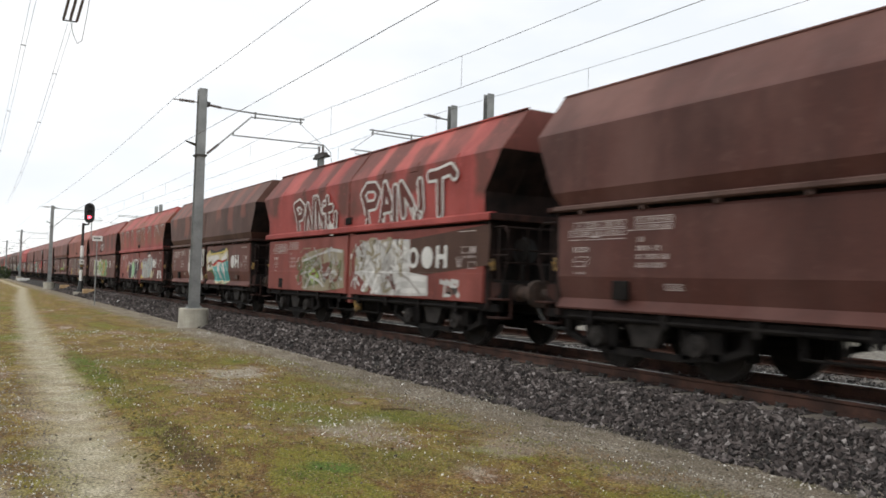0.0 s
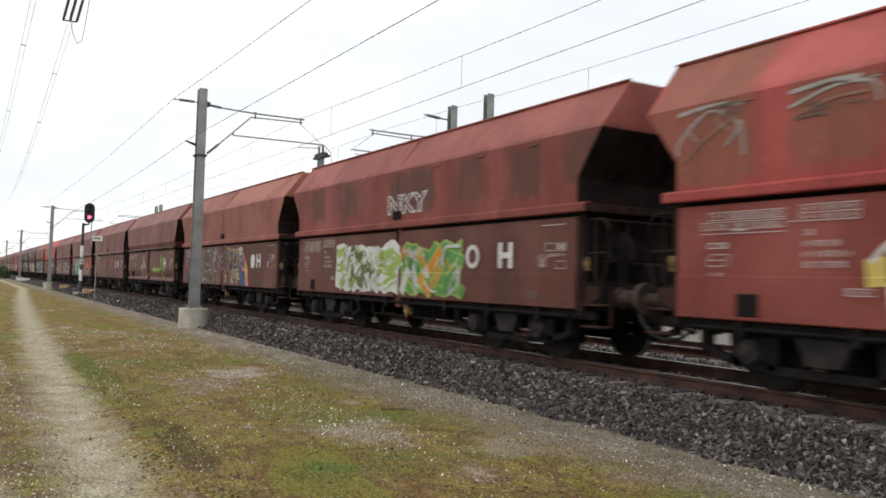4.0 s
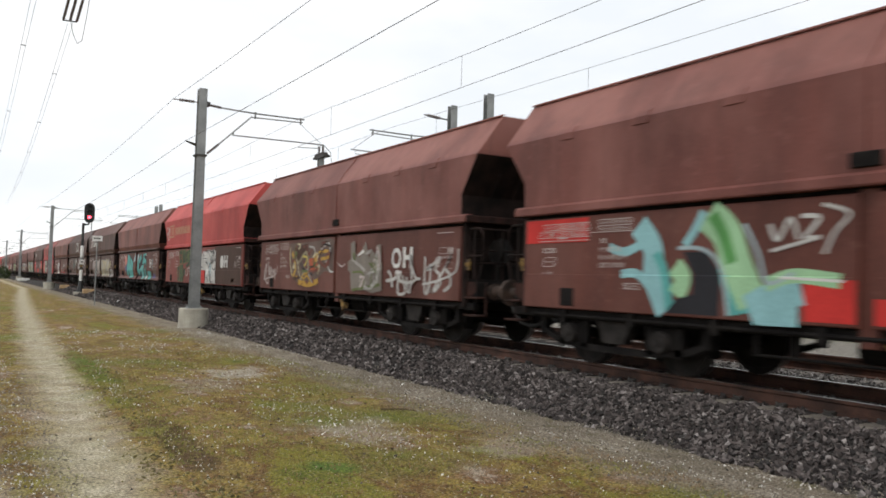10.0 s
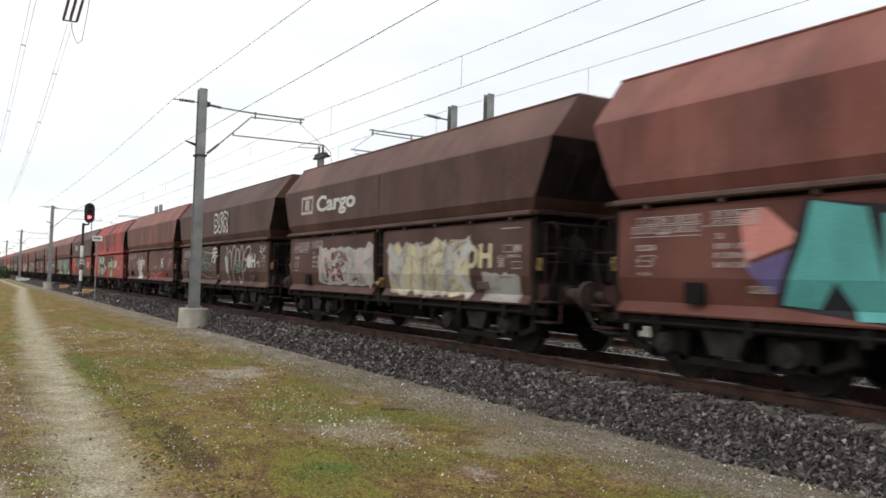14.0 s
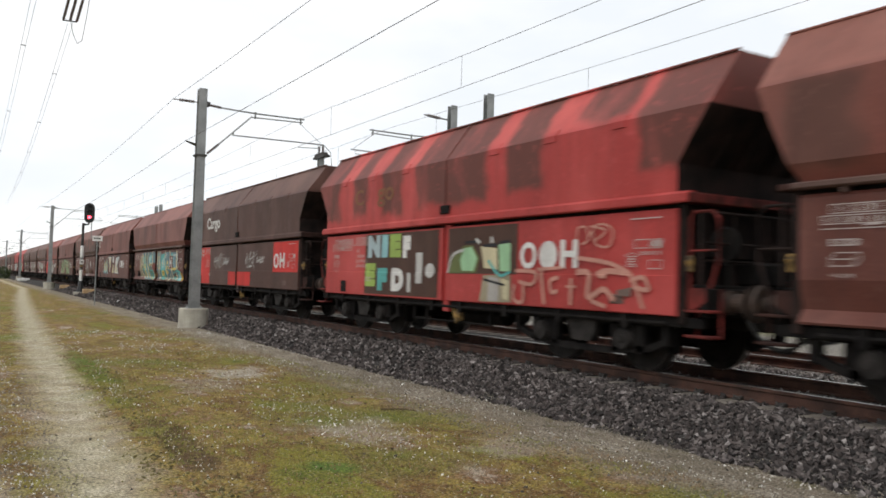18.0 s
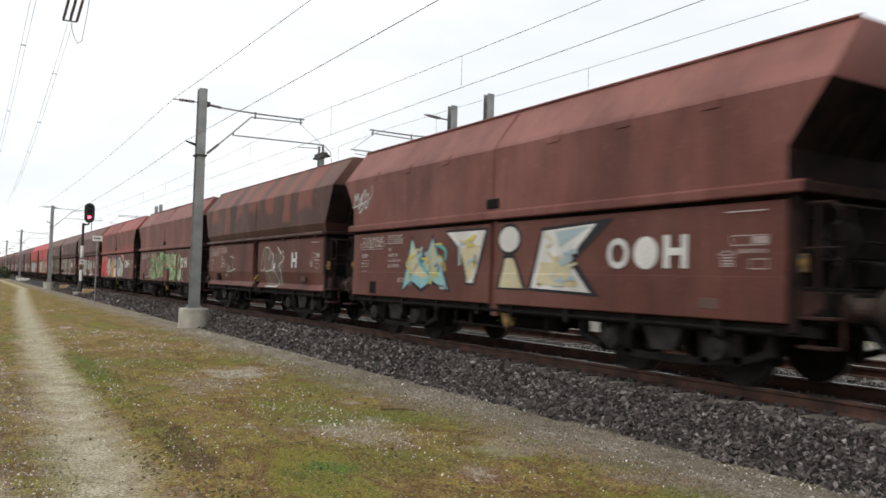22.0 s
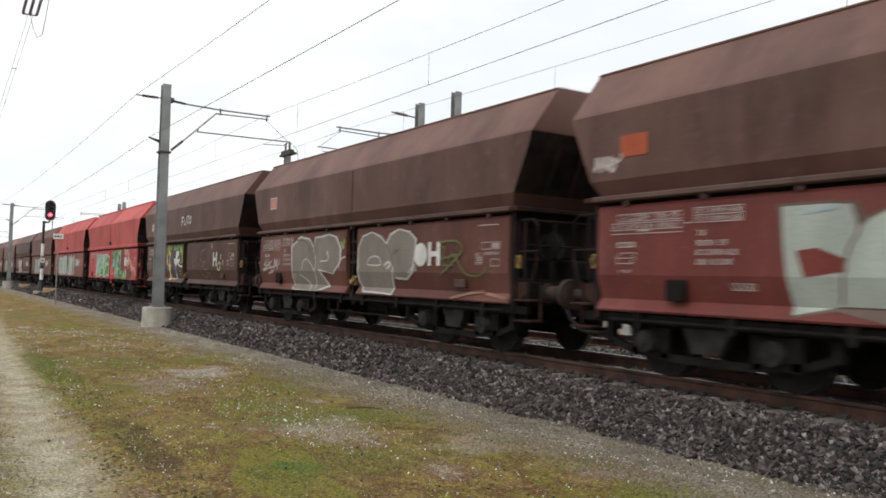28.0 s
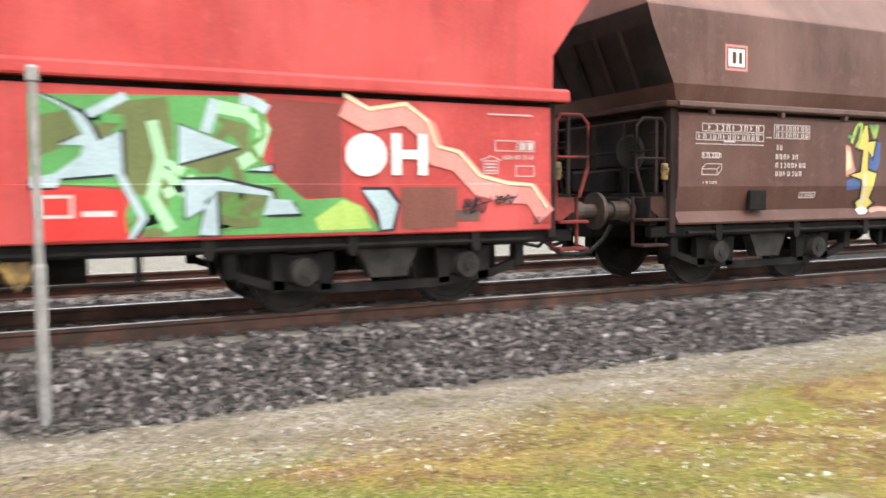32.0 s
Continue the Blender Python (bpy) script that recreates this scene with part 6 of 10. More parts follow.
w.poly("ash", ((6.52, 1.96), (6.75, 2.01), (6.82, 1.64), (7.22, 1.88), (7.33, 1.99), (7.52, 1.59), (7.62, 1.83), (7.90, 1.64), (7.90, 1.90), (8.08, 1.90), (8.11, 1.54), (8.17, 1.50), (8.19, 0.92), (7.71, 0.85), (7.37, 0.91), (6.63, 0.88), (6.55, 1.30), (6.41, 1.34), (6.40, 1.56), (6.57, 1.60)), 7.60)
w.poly("rust", ((6.87, 1.73), (7.04, 1.90), (7.22, 1.81), (7.04, 1.64)), 7.93)
w.poly("white", ((6.92, 1.69), (7.22, 1.82), (7.28, 1.75), (6.99, 1.66)), 8.26)
w.curve("grey", ((6.63, 1.60), (7.35, 1.34)), 0.07, 8.59)
w.curve("olive", ((6.68, 1.30), (7.24, 1.28), (7.31, 0.93)), 0.05, 8.92)
w.curve("olive", ((7.69, 1.51), (7.68, 0.90)), 0.05, 9.25)
w.curve("stencil", ((7.90, 1.86), (8.06, 1.58), (7.96, 1.35)), 0.06, 9.58)
w.curve("olive", ((6.70, 0.90), (8.13, 1.04)), 0.06, 9.91)
w.curve("grey", ((7.48, 1.26), (8.12, 1.39)), 0.05, 10.24)
w.scrawl(6.7, 8.0, 0.95, 1.8, ("stencil", "grey", "silver", "olive"), 16, 93, 10.28, 0.02, 0.05)
w.curve("stencil", ((5.83, 1.52), (6.06, 1.43), (6.27, 1.50)), 0.03, 10.57)
w.curve("silver", ((8.47, 1.34), (8.63, 1.24), (8.70, 1.00)), 0.07, 10.90)
w.curve("silver", ((8.41, 1.13), (8.81, 1.18), (8.85, 1.32), (8.94, 1.27), (8.95, 0.88)), 0.07, 11.23)
w.curve("silver", ((8.92, 1.28), (9.06, 1.31), (9.04, 1.14), (9.45, 1.11), (9.53, 1.25), (9.42, 1.67), (9.56, 1.36), (9.72, 1.20), (9.89, 1.19)), 0.06, 11.56)
w.curve("silver", ((9.72, 1.19), (9.53, 1.08), (9.45, 0.89)), 0.05, 11.89)
w.curve("silver", ((9.16, 1.25), (9.26, 0.91), (8.97, 0.87)), 0.06, 12.22)
w.curve("silver", ((9.33, 1.22), (9.38, 0.90)), 0.06, 12.55)
w.close("graffiti", "orange and grey graffiti with white tags")
w.big(disc=False, at=8.6, space=0.5)
w = W(10)
w.frame_box("gold", 0.55, 1.45, 2.68, 3.2, 0.06)
w.rect("gold", 0.72, 0.85, 2.78, 3.1)
w.rect("gold", 1.05, 1.28, 2.78, 3.1)
for k in range(8):
    w.rect("gold", 1.66 + 0.32 * k, 1.88 + 0.32 * k, 2.78, 3.08)
w.curve("stencil", ((0.02, 3.02), (0.22, 3.16), (0.40, 2.98), (0.24, 2.80), (0.42, 2.58), (0.62, 2.80), (0.50, 3.10), (0.36, 2.72)), 0.06, 3)
w.curve("stencil", ((0.05, 2.86), (0.35, 2.90), (0.66, 3.05)), 0.05, 4)
w.close("lettering", "faded gold bars and framed plate")
w.rect("brown", 7.9, 11.1, 0.83, 2.13)
w.close("patch", "dark brown repainted field")
w.rect("brown", 4.4, 5.5, 0.83, 1.25)
w.close("patch", "dark brown repainted field")
w.scrawl(6.7, 8.0, 0.9, 2.0, ("grey", "black", "pale", "grey"), 30, 104, 8.0, 0.015, 0.04)
w.rect("red", 5.83, 6.68, 0.84, 1.30, 9)
w.poly("olive", ((2.44, 2.09), (2.91, 2.14), (2.99, 1.59), (2.54, 1.54)), 1.00)
w.poly("pine", ((2.50, 2.06), (2.86, 2.11), (2.93, 1.62), (2.59, 1.57)), 1.33)
w.poly("maroonred", ((2.66, 1.94), (2.80, 1.97), (2.84, 1.72), (2.70, 1.70)), 1.66)
w.poly("olive", ((2.98, 2.10), (3.56, 2.14), (3.59, 1.60), (3.09, 1.55)), 1.99)
w.poly("pine", ((3.03, 2.08), (3.20, 2.10), (3.28, 1.75), (3.37, 2.10), (3.52, 2.12), (3.55, 1.63), (3.14, 1.58)), 2.32)
w.poly("olive", ((3.59, 2.05), (3.99, 2.10), (4.06, 1.64), (3.64, 1.58)), 2.65)
w.poly("pine", ((3.64, 2.02), (3.95, 2.07), (3.92, 1.96), (3.79, 1.94), (3.82, 1.77), (4.01, 1.76), (3.99, 1.67), (3.67, 1.61)), 2.98)
w.poly("olive", ((3.99, 2.09), (4.31, 2.14), (4.57, 1.73), (4.48, 1.63), (4.05, 1.58)), 3.31)
w.poly("pine", ((4.04, 2.06), (4.28, 2.11), (4.28, 2.02), (4.16, 1.99), (4.17, 1.90), (4.42, 1.92), (4.43, 1.82), (4.20, 1.79), (4.23, 1.71), (4.51, 1.73), (4.46, 1.65), (4.09, 1.61)), 3.64)
w.poly("olive", ((2.17, 1.42), (2.60, 1.51), (2.70, 0.86), (2.36, 0.83)), 3.97)
w.poly("pine", ((2.22, 1.40), (2.55, 1.47), (2.64, 0.90), (2.39, 0.84)), 4.30)
w.poly("maroonred", ((2.35, 1.31), (2.47, 1.33), (2.51, 1.01), (2.42, 1.00)), 4.63)
w.poly("olive", ((2.64, 1.49), (3.17, 1.56), (3.36, 0.83), (2.76, 0.83)), 4.96)
w.poly("pine", ((2.69, 1.48), (2.85, 1.51), (3.00, 0.84), (2.81, 0.83)), 5.29)
w.poly("pine", ((2.97, 1.52), (3.14, 1.53), (3.31, 0.84), (3.13, 0.84)), 5.62)
w.poly("pine", ((3.30, 1.32), (3.63, 1.40), (3.59, 1.14), (3.37, 1.02)), 5.95)
w.poly("pine", ((3.69, 1.48), (4.00, 1.60), (4.46, 1.63), (4.29, 1.51), (3.84, 1.40)), 6.28)
w.curve("stencil", ((3.61, 1.32), (3.85, 1.09), (4.15, 1.16), (4.19, 1.48)), 0.035, 6.61)
w.curve("stencil", ((3.84, 1.32), (4.33, 1.42), (3.95, 1.20)), 0.035, 6.94)
w.curve("stencil", ((4.52, 0.89), (4.63, 1.33), (4.85, 1.72), (5.20, 1.30)), 0.03, 7.27)
w.curve("stencil", ((4.66, 0.84), (4.90, 0.94)), 0.03, 7.60)
w.poly("silver", ((6.13, 1.72), (6.18, 1.91), (6.39, 2.01), (6.69, 1.99), (7.18, 2.07), (7.51, 2.01), (7.70, 2.07), (7.89, 2.04), (8.10, 1.98), (8.11, 1.34), (8.18, 0.84), (7.56, 0.84), (6.81, 0.83), (6.80, 1.24), (6.79, 1.31), (5.91, 1.31), (5.86, 1.55), (6.11, 1.55)), 7.93)
w.poly("white", ((6.39, 1.95), (6.76, 1.96), (7.12, 1.88), (6.84, 1.66), (6.40, 1.76)), 8.26)
w.poly("white", ((7.18, 2.01), (7.64, 1.97), (7.39, 1.69), (7.12, 1.83)), 8.59)
w.poly("white", ((6.85, 1.52), (7.27, 1.34), (7.15, 1.07), (6.84, 1.11)), 8.92)
w.poly("white", ((7.53, 1.47), (8.02, 1.60), (8.10, 0.97), (7.68, 0.91)), 9.25)
w.poly("pale", ((7.26, 1.61), (7.59, 1.51), (7.55, 1.08), (7.35, 1.25)), 9.58)
w.curve("black", ((6.72, 2.00), (7.25, 2.01), (7.70, 1.94), (7.95, 1.91)), 0.035, 9.91)
w.curve("black", ((7.64, 2.06), (7.92, 1.95)), 0.04, 10.24)
w.curve("black", ((7.01, 1.97), (7.20, 1.87)), 0.03, 10.57)
w.curve("black", ((7.55, 1.71), (7.93, 1.91)), 0.035, 10.90)
w.curve("black", ((7.96, 1.72), (8.10, 1.69), (8.02, 1.63)), 0.05, 11.23)
w.curve("black", ((6.77, 1.61), (7.09, 1.54), (7.17, 1.38), (7.40, 1.52)), 0.04, 11.56)
w.curve("black", ((7.40, 1.52), (7.90, 1.68)), 0.04, 11.89)
w.curve("black", ((7.25, 1.21), (7.49, 0.95), (7.74, 0.86)), 0.05, 12.22)
w.curve("black", ((7.75, 1.38), (7.91, 1.32), (8.11, 1.39)), 0.04, 12.55)
w.curve("black", ((7.02, 1.04), (7.23, 0.88)), 0.05, 12.88)
w.curve("black", ((6.70, 1.73), (6.88, 1.73)), 0.03, 13.21)
w.curve("black", ((6.39, 1.93), (6.55, 1.84), (6.48, 1.71)), 0.04, 13.54)
w.curve("black", ((7.65, 1.73), (7.84, 1.64), (7.71, 1.56)), 0.03, 13.87)
w.curve("black", ((5.94, 1.55), (6.10, 1.45), (6.41, 1.41)), 0.03, 14.20)
w.close("graffiti", "olive and white graffiti")
w.big("white", ring=False, at=8.68, space=0.5)
w = W(11)
w.poly("pink", ((1.98, 2.03), (2.33, 2.09), (2.80, 1.71), (2.06, 1.47)), 1.00)
w.poly("purple", ((2.06, 1.42), (2.68, 1.61), (2.81, 1.24), (2.39, 1.10)), 1.33)
w.poly("pale", ((4.56, 1.68), (4.85, 1.98), (5.11, 2.14), (5.13, 1.74)), 1.66)
w.poly("black", ((2.82, 2.14), (3.68, 2.03), (4.49, 1.75), (4.55, 0.87), (3.76, 0.85), (2.45, 0.98), (2.70, 1.73)), 1.99)
w.poly("teal", ((2.90, 2.12), (3.51, 2.01), (3.71, 1.24), (3.68, 1.95), (4.41, 1.69), (4.43, 1.37), (4.37, 0.89), (3.43, 0.87), (3.18, 1.27), (2.97, 0.97), (2.53, 1.00), (2.80, 1.69)), 2.32)
w.poly("pale", ((5.65, 2.06), (6.00, 2.08), (6.28, 1.91), (5.69, 1.63)), 2.65)
w.poly("black", ((5.65, 1.62), (6.74, 2.14), (6.87, 1.81), (7.29, 2.12), (8.04, 2.12), (8.07, 0.91), (5.49, 0.97)), 2.98)
w.poly("teal", ((5.69, 1.59), (6.67, 2.09), (6.81, 1.86), (6.13, 1.57), (6.09, 1.46), (6.27, 1.28), (6.66, 1.27), (6.18, 1.01), (5.80, 1.15), (5.71, 1.38)), 3.31)
w.poly("teal", ((6.12, 1.25), (6.89, 1.51), (7.41, 1.55), (7.42, 0.86), (6.85, 0.84), (6.78, 1.06), (6.67, 1.26)), 3.64)
w.poly("teal", ((7.31, 2.07), (7.99, 2.10), (7.97, 1.98), (7.54, 2.02), (7.45, 1.92), (7.95, 1.80), (8.00, 1.18), (8.01, 0.93), (7.94, 0.83), (7.92, 1.22), (7.89, 1.62), (7.05, 1.57), (7.09, 1.69), (7.26, 1.89)), 3.97)
w.poly("rust", ((7.47, 1.51), (7.85, 1.56), (7.85, 0.88), (7.51, 0.84)), 4.30)
w.poly("teal", ((7.59, 1.33), (7.84, 1.36), (7.83, 0.88), (7.64, 0.87)), 4.63)
w.curve("white", ((7.99, 2.11), (7.95, 1.99)), 0.06, 4.96)
w.poly("white", ((7.77, 0.97), (8.12, 1.04), (8.23, 0.84), (7.92, 0.83)), 5.29)
w.curve("pale", ((6.90, 1.51), (7.07, 0.85)), 0.06, 5.62)
w.poly("teal", ((8.29, 1.22), (9.08, 1.23), (9.15, 0.86), (8.48, 0.83)), 5.95)
w.poly("dim", ((9.29, 0.93), (9.79, 1.33), (10.46, 1.38), (10.42, 0.93), (9.20, 0.86)), 6.28)
w.poly("purple", ((9.39, 0.91), (9.75, 1.12), (10.13, 1.09), (10.08, 0.91)), 6.61)
w.curve("pale", ((9.62, 1.81), (9.56, 1.33)), 0.1, 6.94)
w.curve("stencil", ((9.57, 1.98), (10.03, 1.99), (10.45, 1.94), (10.68, 1.86)), 0.02, 7.27)
w.curve("scrub", ((10.00, 1.96), (9.68, 1.67)), 0.06, 7.60)
w.curve("stencil", ((10.08, 1.96), (10.34, 1.85), (10.55, 1.58)), 0.02, 7.93)
w.curve("scrub", ((9.59, 1.50), (10.17, 1.45)), 0.05, 8.26)
w.close("graffiti", "turquoise block graffiti with pink and purple")
w.big(ring=False, disc=False, at=8.85)
w = W(12)
w.frame_box("stencil", 0.8, 1.6, 2.78, 3.25, 0.08)
w.rect("stencil", 1.05, 1.35, 2.88, 3.15)
w.text("Cargo", "white", 1.87, 4.2, 2.68, 3.2, 2, 0.03)
w.close("lettering", "white lettering and framed plate")
w.wild(2.1, 5.1, 1.0, 1.95, 4, ("grey", "stencil", "rust"), "silver", 121, shards=6)
w.wild(5.93, 9.0, 0.86, 1.98, 4, ("cream", "silver", "cream"), "grey", 122, shards=8)
w.wild(9.5, 10.5, 0.86, 1.3, 2, ("grey",), "grey", 123, shards=4)
w.close("graffiti", "cream and grey graffiti")
w.big("cream", disc=False, at=8.9, space=0.46)
w = W(13)
w.bubble("white", "brown", ((((4.98, 2.74), (4.98, 3.18)), ((4.98, 3.2), (5.25, 3.15), (5.2, 2.98), (5.0, 2.96)), ((5.2, 2.96), (5.35, 2.82), (5.08, 2.72))), (((5.85, 3.22), (5.6, 3.16), (5.65, 2.98), (5.88, 2.88), (5.75, 2.71), (5.55, 2.74)),), (((6.2, 2.72), (6.2, 3.22)), ((6.2, 3.22), (6.55, 3.15), (6.5, 2.98), (6.25, 2.95)), ((6.3, 2.95), (6.58, 2.7)))), 0.26, 0.07)
w.close("graffiti", "white outlined graffiti letters")
w.curve("scrub", ((1.81, 2.01), (1.92, 1.37)), 0.06, 1.00)
w.curve("scrub", ((2.11, 2.05), (2.18, 1.39)), 0.06, 1.33)
w.curve("scrub", ((2.38, 1.99), (2.52, 1.28)), 0.05, 1.66)
w.curve("stencil", ((2.63, 1.37), (2.56, 1.92), (2.78, 2.04), (2.85, 1.86), (2.76, 1.31)), 0.04, 1.99)
w.curve("patina", ((2.92, 1.67), (3.25, 2.02), (3.54, 1.95), (3.39, 1.73), (2.99, 1.55)), 0.035, 2.32)
w.curve("patina", ((3.06, 1.32), (3.61, 1.84), (4.55, 1.92)), 0.035, 2.65)
w.curve("patina", ((2.98, 1.73), (3.74, 1.49), (3.05, 1.26)), 0.03, 2.98)
w.curve("patina", ((3.71, 1.89), (3.85, 1.38), (4.37, 1.54), (3.94, 1.77)), 0.04, 3.31)
w.curve("patina", ((4.35, 1.87), (4.28, 1.32), (4.58, 1.32)), 0.03, 3.64)
w.curve("patina", ((2.99, 1.46), (3.84, 1.60), (4.58, 1.46)), 0.04, 3.97)
w.curve("grey", ((3.49, 1.96), (3.82, 1.97), (4.55, 1.89)), 0.03, 4.30)
w.curve("patina", ((3.29, 1.26), (3.50, 1.72), (3.85, 1.26)), 0.035, 4.63)
w.curve("grey", ((2.48, 0.95), (3.14, 1.17), (3.78, 1.07), (4.51, 1.05)), 0.03, 4.96)
w.curve("white", ((4.70, 2.03), (5.03, 2.09), (5.31, 2.03)), 0.06, 5.29)
w.curve("white", ((4.65, 1.92), (5.36, 1.95)), 0.06, 5.62)
w.curve("white", ((4.94, 2.07), (5.14, 1.80), (5.41, 1.84)), 0.06, 5.95)
w.curve("white", ((4.62, 1.59), (4.76, 1.81), (5.05, 1.70), (4.86, 1.57)), 0.06, 6.28)
w.curve("white", ((5.05, 1.56), (5.18, 1.80), (4.85, 1.86)), 0.06, 6.61)
w.poly("silver", ((6.32, 1.76), (6.55, 1.85), (6.84, 1.24), (6.55, 1.23)), 6.94)
w.curve("silver", ((6.47, 2.06), (6.60, 2.05), (6.55, 1.86)), 0.07, 7.27)
w.curve("stencil", ((6.66, 1.24), (6.81, 0.95), (6.63, 0.91)), 0.05, 7.60)
w.curve("stencil", ((6.74, 1.34), (6.79, 1.88), (6.97, 1.96), (7.09, 1.75), (7.15, 1.36)), 0.055, 7.93)
w.curve("stencil", ((7.11, 1.52), (7.19, 1.95), (7.43, 2.12), (7.58, 1.92), (7.44, 1.52), (7.29, 0.97)), 0.06, 8.26)
w.curve("stencil", ((7.58, 1.38), (7.70, 1.95), (7.89, 1.99), (7.99, 1.77), (8.01, 1.33)), 0.055, 8.59)
w.curve("stencil", ((8.04, 1.60), (8.15, 2.06), (8.31, 2.07), (8.41, 1.84), (8.41, 1.30), (8.30, 1.01), (8.19, 0.91), (7.99, 1.03), (7.95, 1.13)), 0.06, 8.92)
w.curve("stencil", ((8.42, 1.72), (8.72, 1.99), (9.04, 2.07), (9.17, 1.97), (9.11, 1.81), (8.73, 1.65), (8.43, 1.72)), 0.06, 9.25)
w.curve("stencil", ((8.56, 1.68), (8.74, 1.61), (8.72, 1.39), (8.50, 1.25)), 0.05, 9.58)
w.curve("patina", ((7.67, 1.63), (8.33, 1.59)), 0.05, 9.91)
w.curve("patina", ((8.33, 1.53), (7.71, 1.49), (8.36, 1.41)), 0.05, 10.24)
w.curve("patina", ((7.78, 1.30), (8.21, 1.66)), 0.04, 10.57)
w.curve("patina", ((7.68, 1.38), (8.03, 1.26), (8.36, 1.51)), 0.05, 10.90)
w.curve("patina", ((7.64, 1.24), (8.34, 1.28)), 0.03, 11.23)
w.curve("patina", ((7.99, 1.66), (8.03, 1.25)), 0.04, 11.56)
w.curve("silver", ((10.14, 2.00), (10.31, 1.97)), 0.05, 11.89)
w.curve("silver", ((10.12, 1.86), (10.25, 1.90), (10.35, 1.82)), 0.07, 12.22)
w.curve("silver", ((10.39, 1.95), (10.64, 2.00)), 0.05, 12.55)
w.curve("silver", ((10.44, 1.90), (10.58, 1.91)), 0.05, 12.88)
w.curve("scrub", ((9.36, 1.37), (9.22, 1.19), (9.27, 1.04), (9.10, 0.89)), 0.05, 13.21)
w.curve("scrub", ((10.70, 1.26), (10.65, 1.05), (10.36, 0.87)), 0.05, 13.54)
w.curve("scrub", ((9.25, 1.81), (9.60, 1.87)), 0.04, 13.87)
w.curve("stencil", ((9.86, 1.54), (10.08, 1.59)), 0.07, 14.20)
w.close("graffiti", "looping silver tag and turquoise scribble")
w.big(ring=False, at=8.8, space=0.45)
w = W(14)
w.poly("white", ((2.98, 0.86), (3.05, 1.2), (2.98, 1.25), (3.0, 1.75), (3.1, 1.95), (3.25, 1.78), (3.8, 1.78), (3.95, 1.98), (4.06, 1.75), (4.06, 1.25), (3.98, 1.2), (4.05, 0.86)), 2)
for a in (3.22, 3.72):
    w.rect("brown", a - 0.06, a + 0.1, 1.6, 1.7, 4)
    w.frame_box("brown", a - 0.02, a + 0.14, 1.42, 1.52, 0.03, 4)
w.blob("brown", 3.5, 1.36, 0.12, 0.06, 4)
for k in (-1, 1):
    for z in (1.18, 1.25):
        w.stroke("brown", ((3.5 + k * 0.2, z), (3.5 + k * 0.55, z + 0.04)), 0.02, 4)
w.stroke("brown", ((3.3, 1.28), (3.5, 1.22), (3.7, 1.28)), 0.03, 4)
w.blob("silver", 2.68, 1.65, 0.17, 0.1, 2)
w.blob("silver", 4.4, 1.66, 0.26, 0.15, 2)
w.poly("silver", ((4.25, 1.55), (4.15, 1.42), (4.4, 1.52)), 2)
w.curl("rust", 5.8, 8.9, 0.88, 1.3, 6, 0.10, 2, 141)
w.curl("red", 5.9, 9.3, 0.88, 1.25, 7, 0.05, 4, 142)
w.curl("stencil", 6.0, 8.6, 0.9, 1.5, 5, 0.03, 6, 143)
w.rect("stencil", 7.3, 7.6, 1.42, 1.47, 3)
w.close("graffiti", "white painted animal-face shape and red scribble")
w.big(ring=False, disc=False, at=8.5)
w = W(15)
w.rect("brown", 2.2, 5.4, 0.84, 2.12)
w.rect("brown", 5.75, 7.9, 1.3, 2.12)
for ch, ink, a, b, c, d in (("N", "pale", 2.35, 2.95, 1.62, 2.1), ("I", "cyan", 3.02, 3.3, 1.62, 2.1), ("E", "lime", 3.4, 3.9, 1.62, 2.1), ("F", "white", 3.98, 4.3, 1.6, 2.05), ("E", "lime", 2.25, 2.75, 1.0, 1.5), ("F", "teal", 2.85, 3.3, 0.92, 1.4), ("D", "white", 3.5, 4.05, 0.92, 1.4), ("I", "silver", 4.2, 4.35, 0.92, 1.3), ("I", "silver", 4.55, 4.8, 1.1, 1.7)):
    w.text(ch, ink, a, b, c, d, 3, 0.09)
w.blob("silver", 5.1, 1.35, 0.18, 0.14, 3)
w.text("C", "tarnish", 1.65, 2.1, 2.8, 3.15, 3, 0.02)
w.text("go", "tarnish", 2.78, 3.55, 2.7, 3.1, 3, 0.02)
w.poly("olive", ((6.30, 1.80), (6.57, 1.80), (6.81, 1.58), (6.69, 1.32), (5.77, 1.31), (5.95, 1.63)), 1.00)
w.poly("mint", ((6.30, 1.75), (6.55, 1.77), (6.73, 1.57), (6.62, 1.35), (6.24, 1.35), (6.17, 1.54)), 1.33)
w.poly("cream", ((6.83, 1.78), (7.33, 1.73), (7.36, 1.38), (6.95, 1.40)), 1.66)
w.poly("mint", ((7.37, 1.79), (7.71, 1.81), (7.73, 1.34), (7.42, 1.35)), 1.99)
w.poly("sand", ((6.94, 1.28), (7.74, 1.29), (7.76, 0.84), (6.84, 0.83)), 2.32)
w.poly("grey", ((7.11, 1.26), (7.43, 1.23), (7.41, 0.85), (7.09, 0.85)), 2.65)
w.poly("cream", ((7.48, 1.23), (7.71, 1.19), (7.70, 0.87), (7.53, 0.90)), 2.98)
w.curve("black", ((6.34, 1.85), (6.84, 1.86)), 0.05, 3.31)
w.curve("black", ((6.91, 1.78), (7.34, 1.79)), 0.05, 3.64)
w.curve("black", ((7.40, 1.82), (7.71, 1.84)), 0.05, 3.97)
w.curve("black", ((6.95, 1.21), (7.59, 1.12)), 0.04, 4.30)
w.curve("silver", ((5.77, 1.31), (5.93, 1.63), (6.30, 1.72)), 0.05, 4.63)
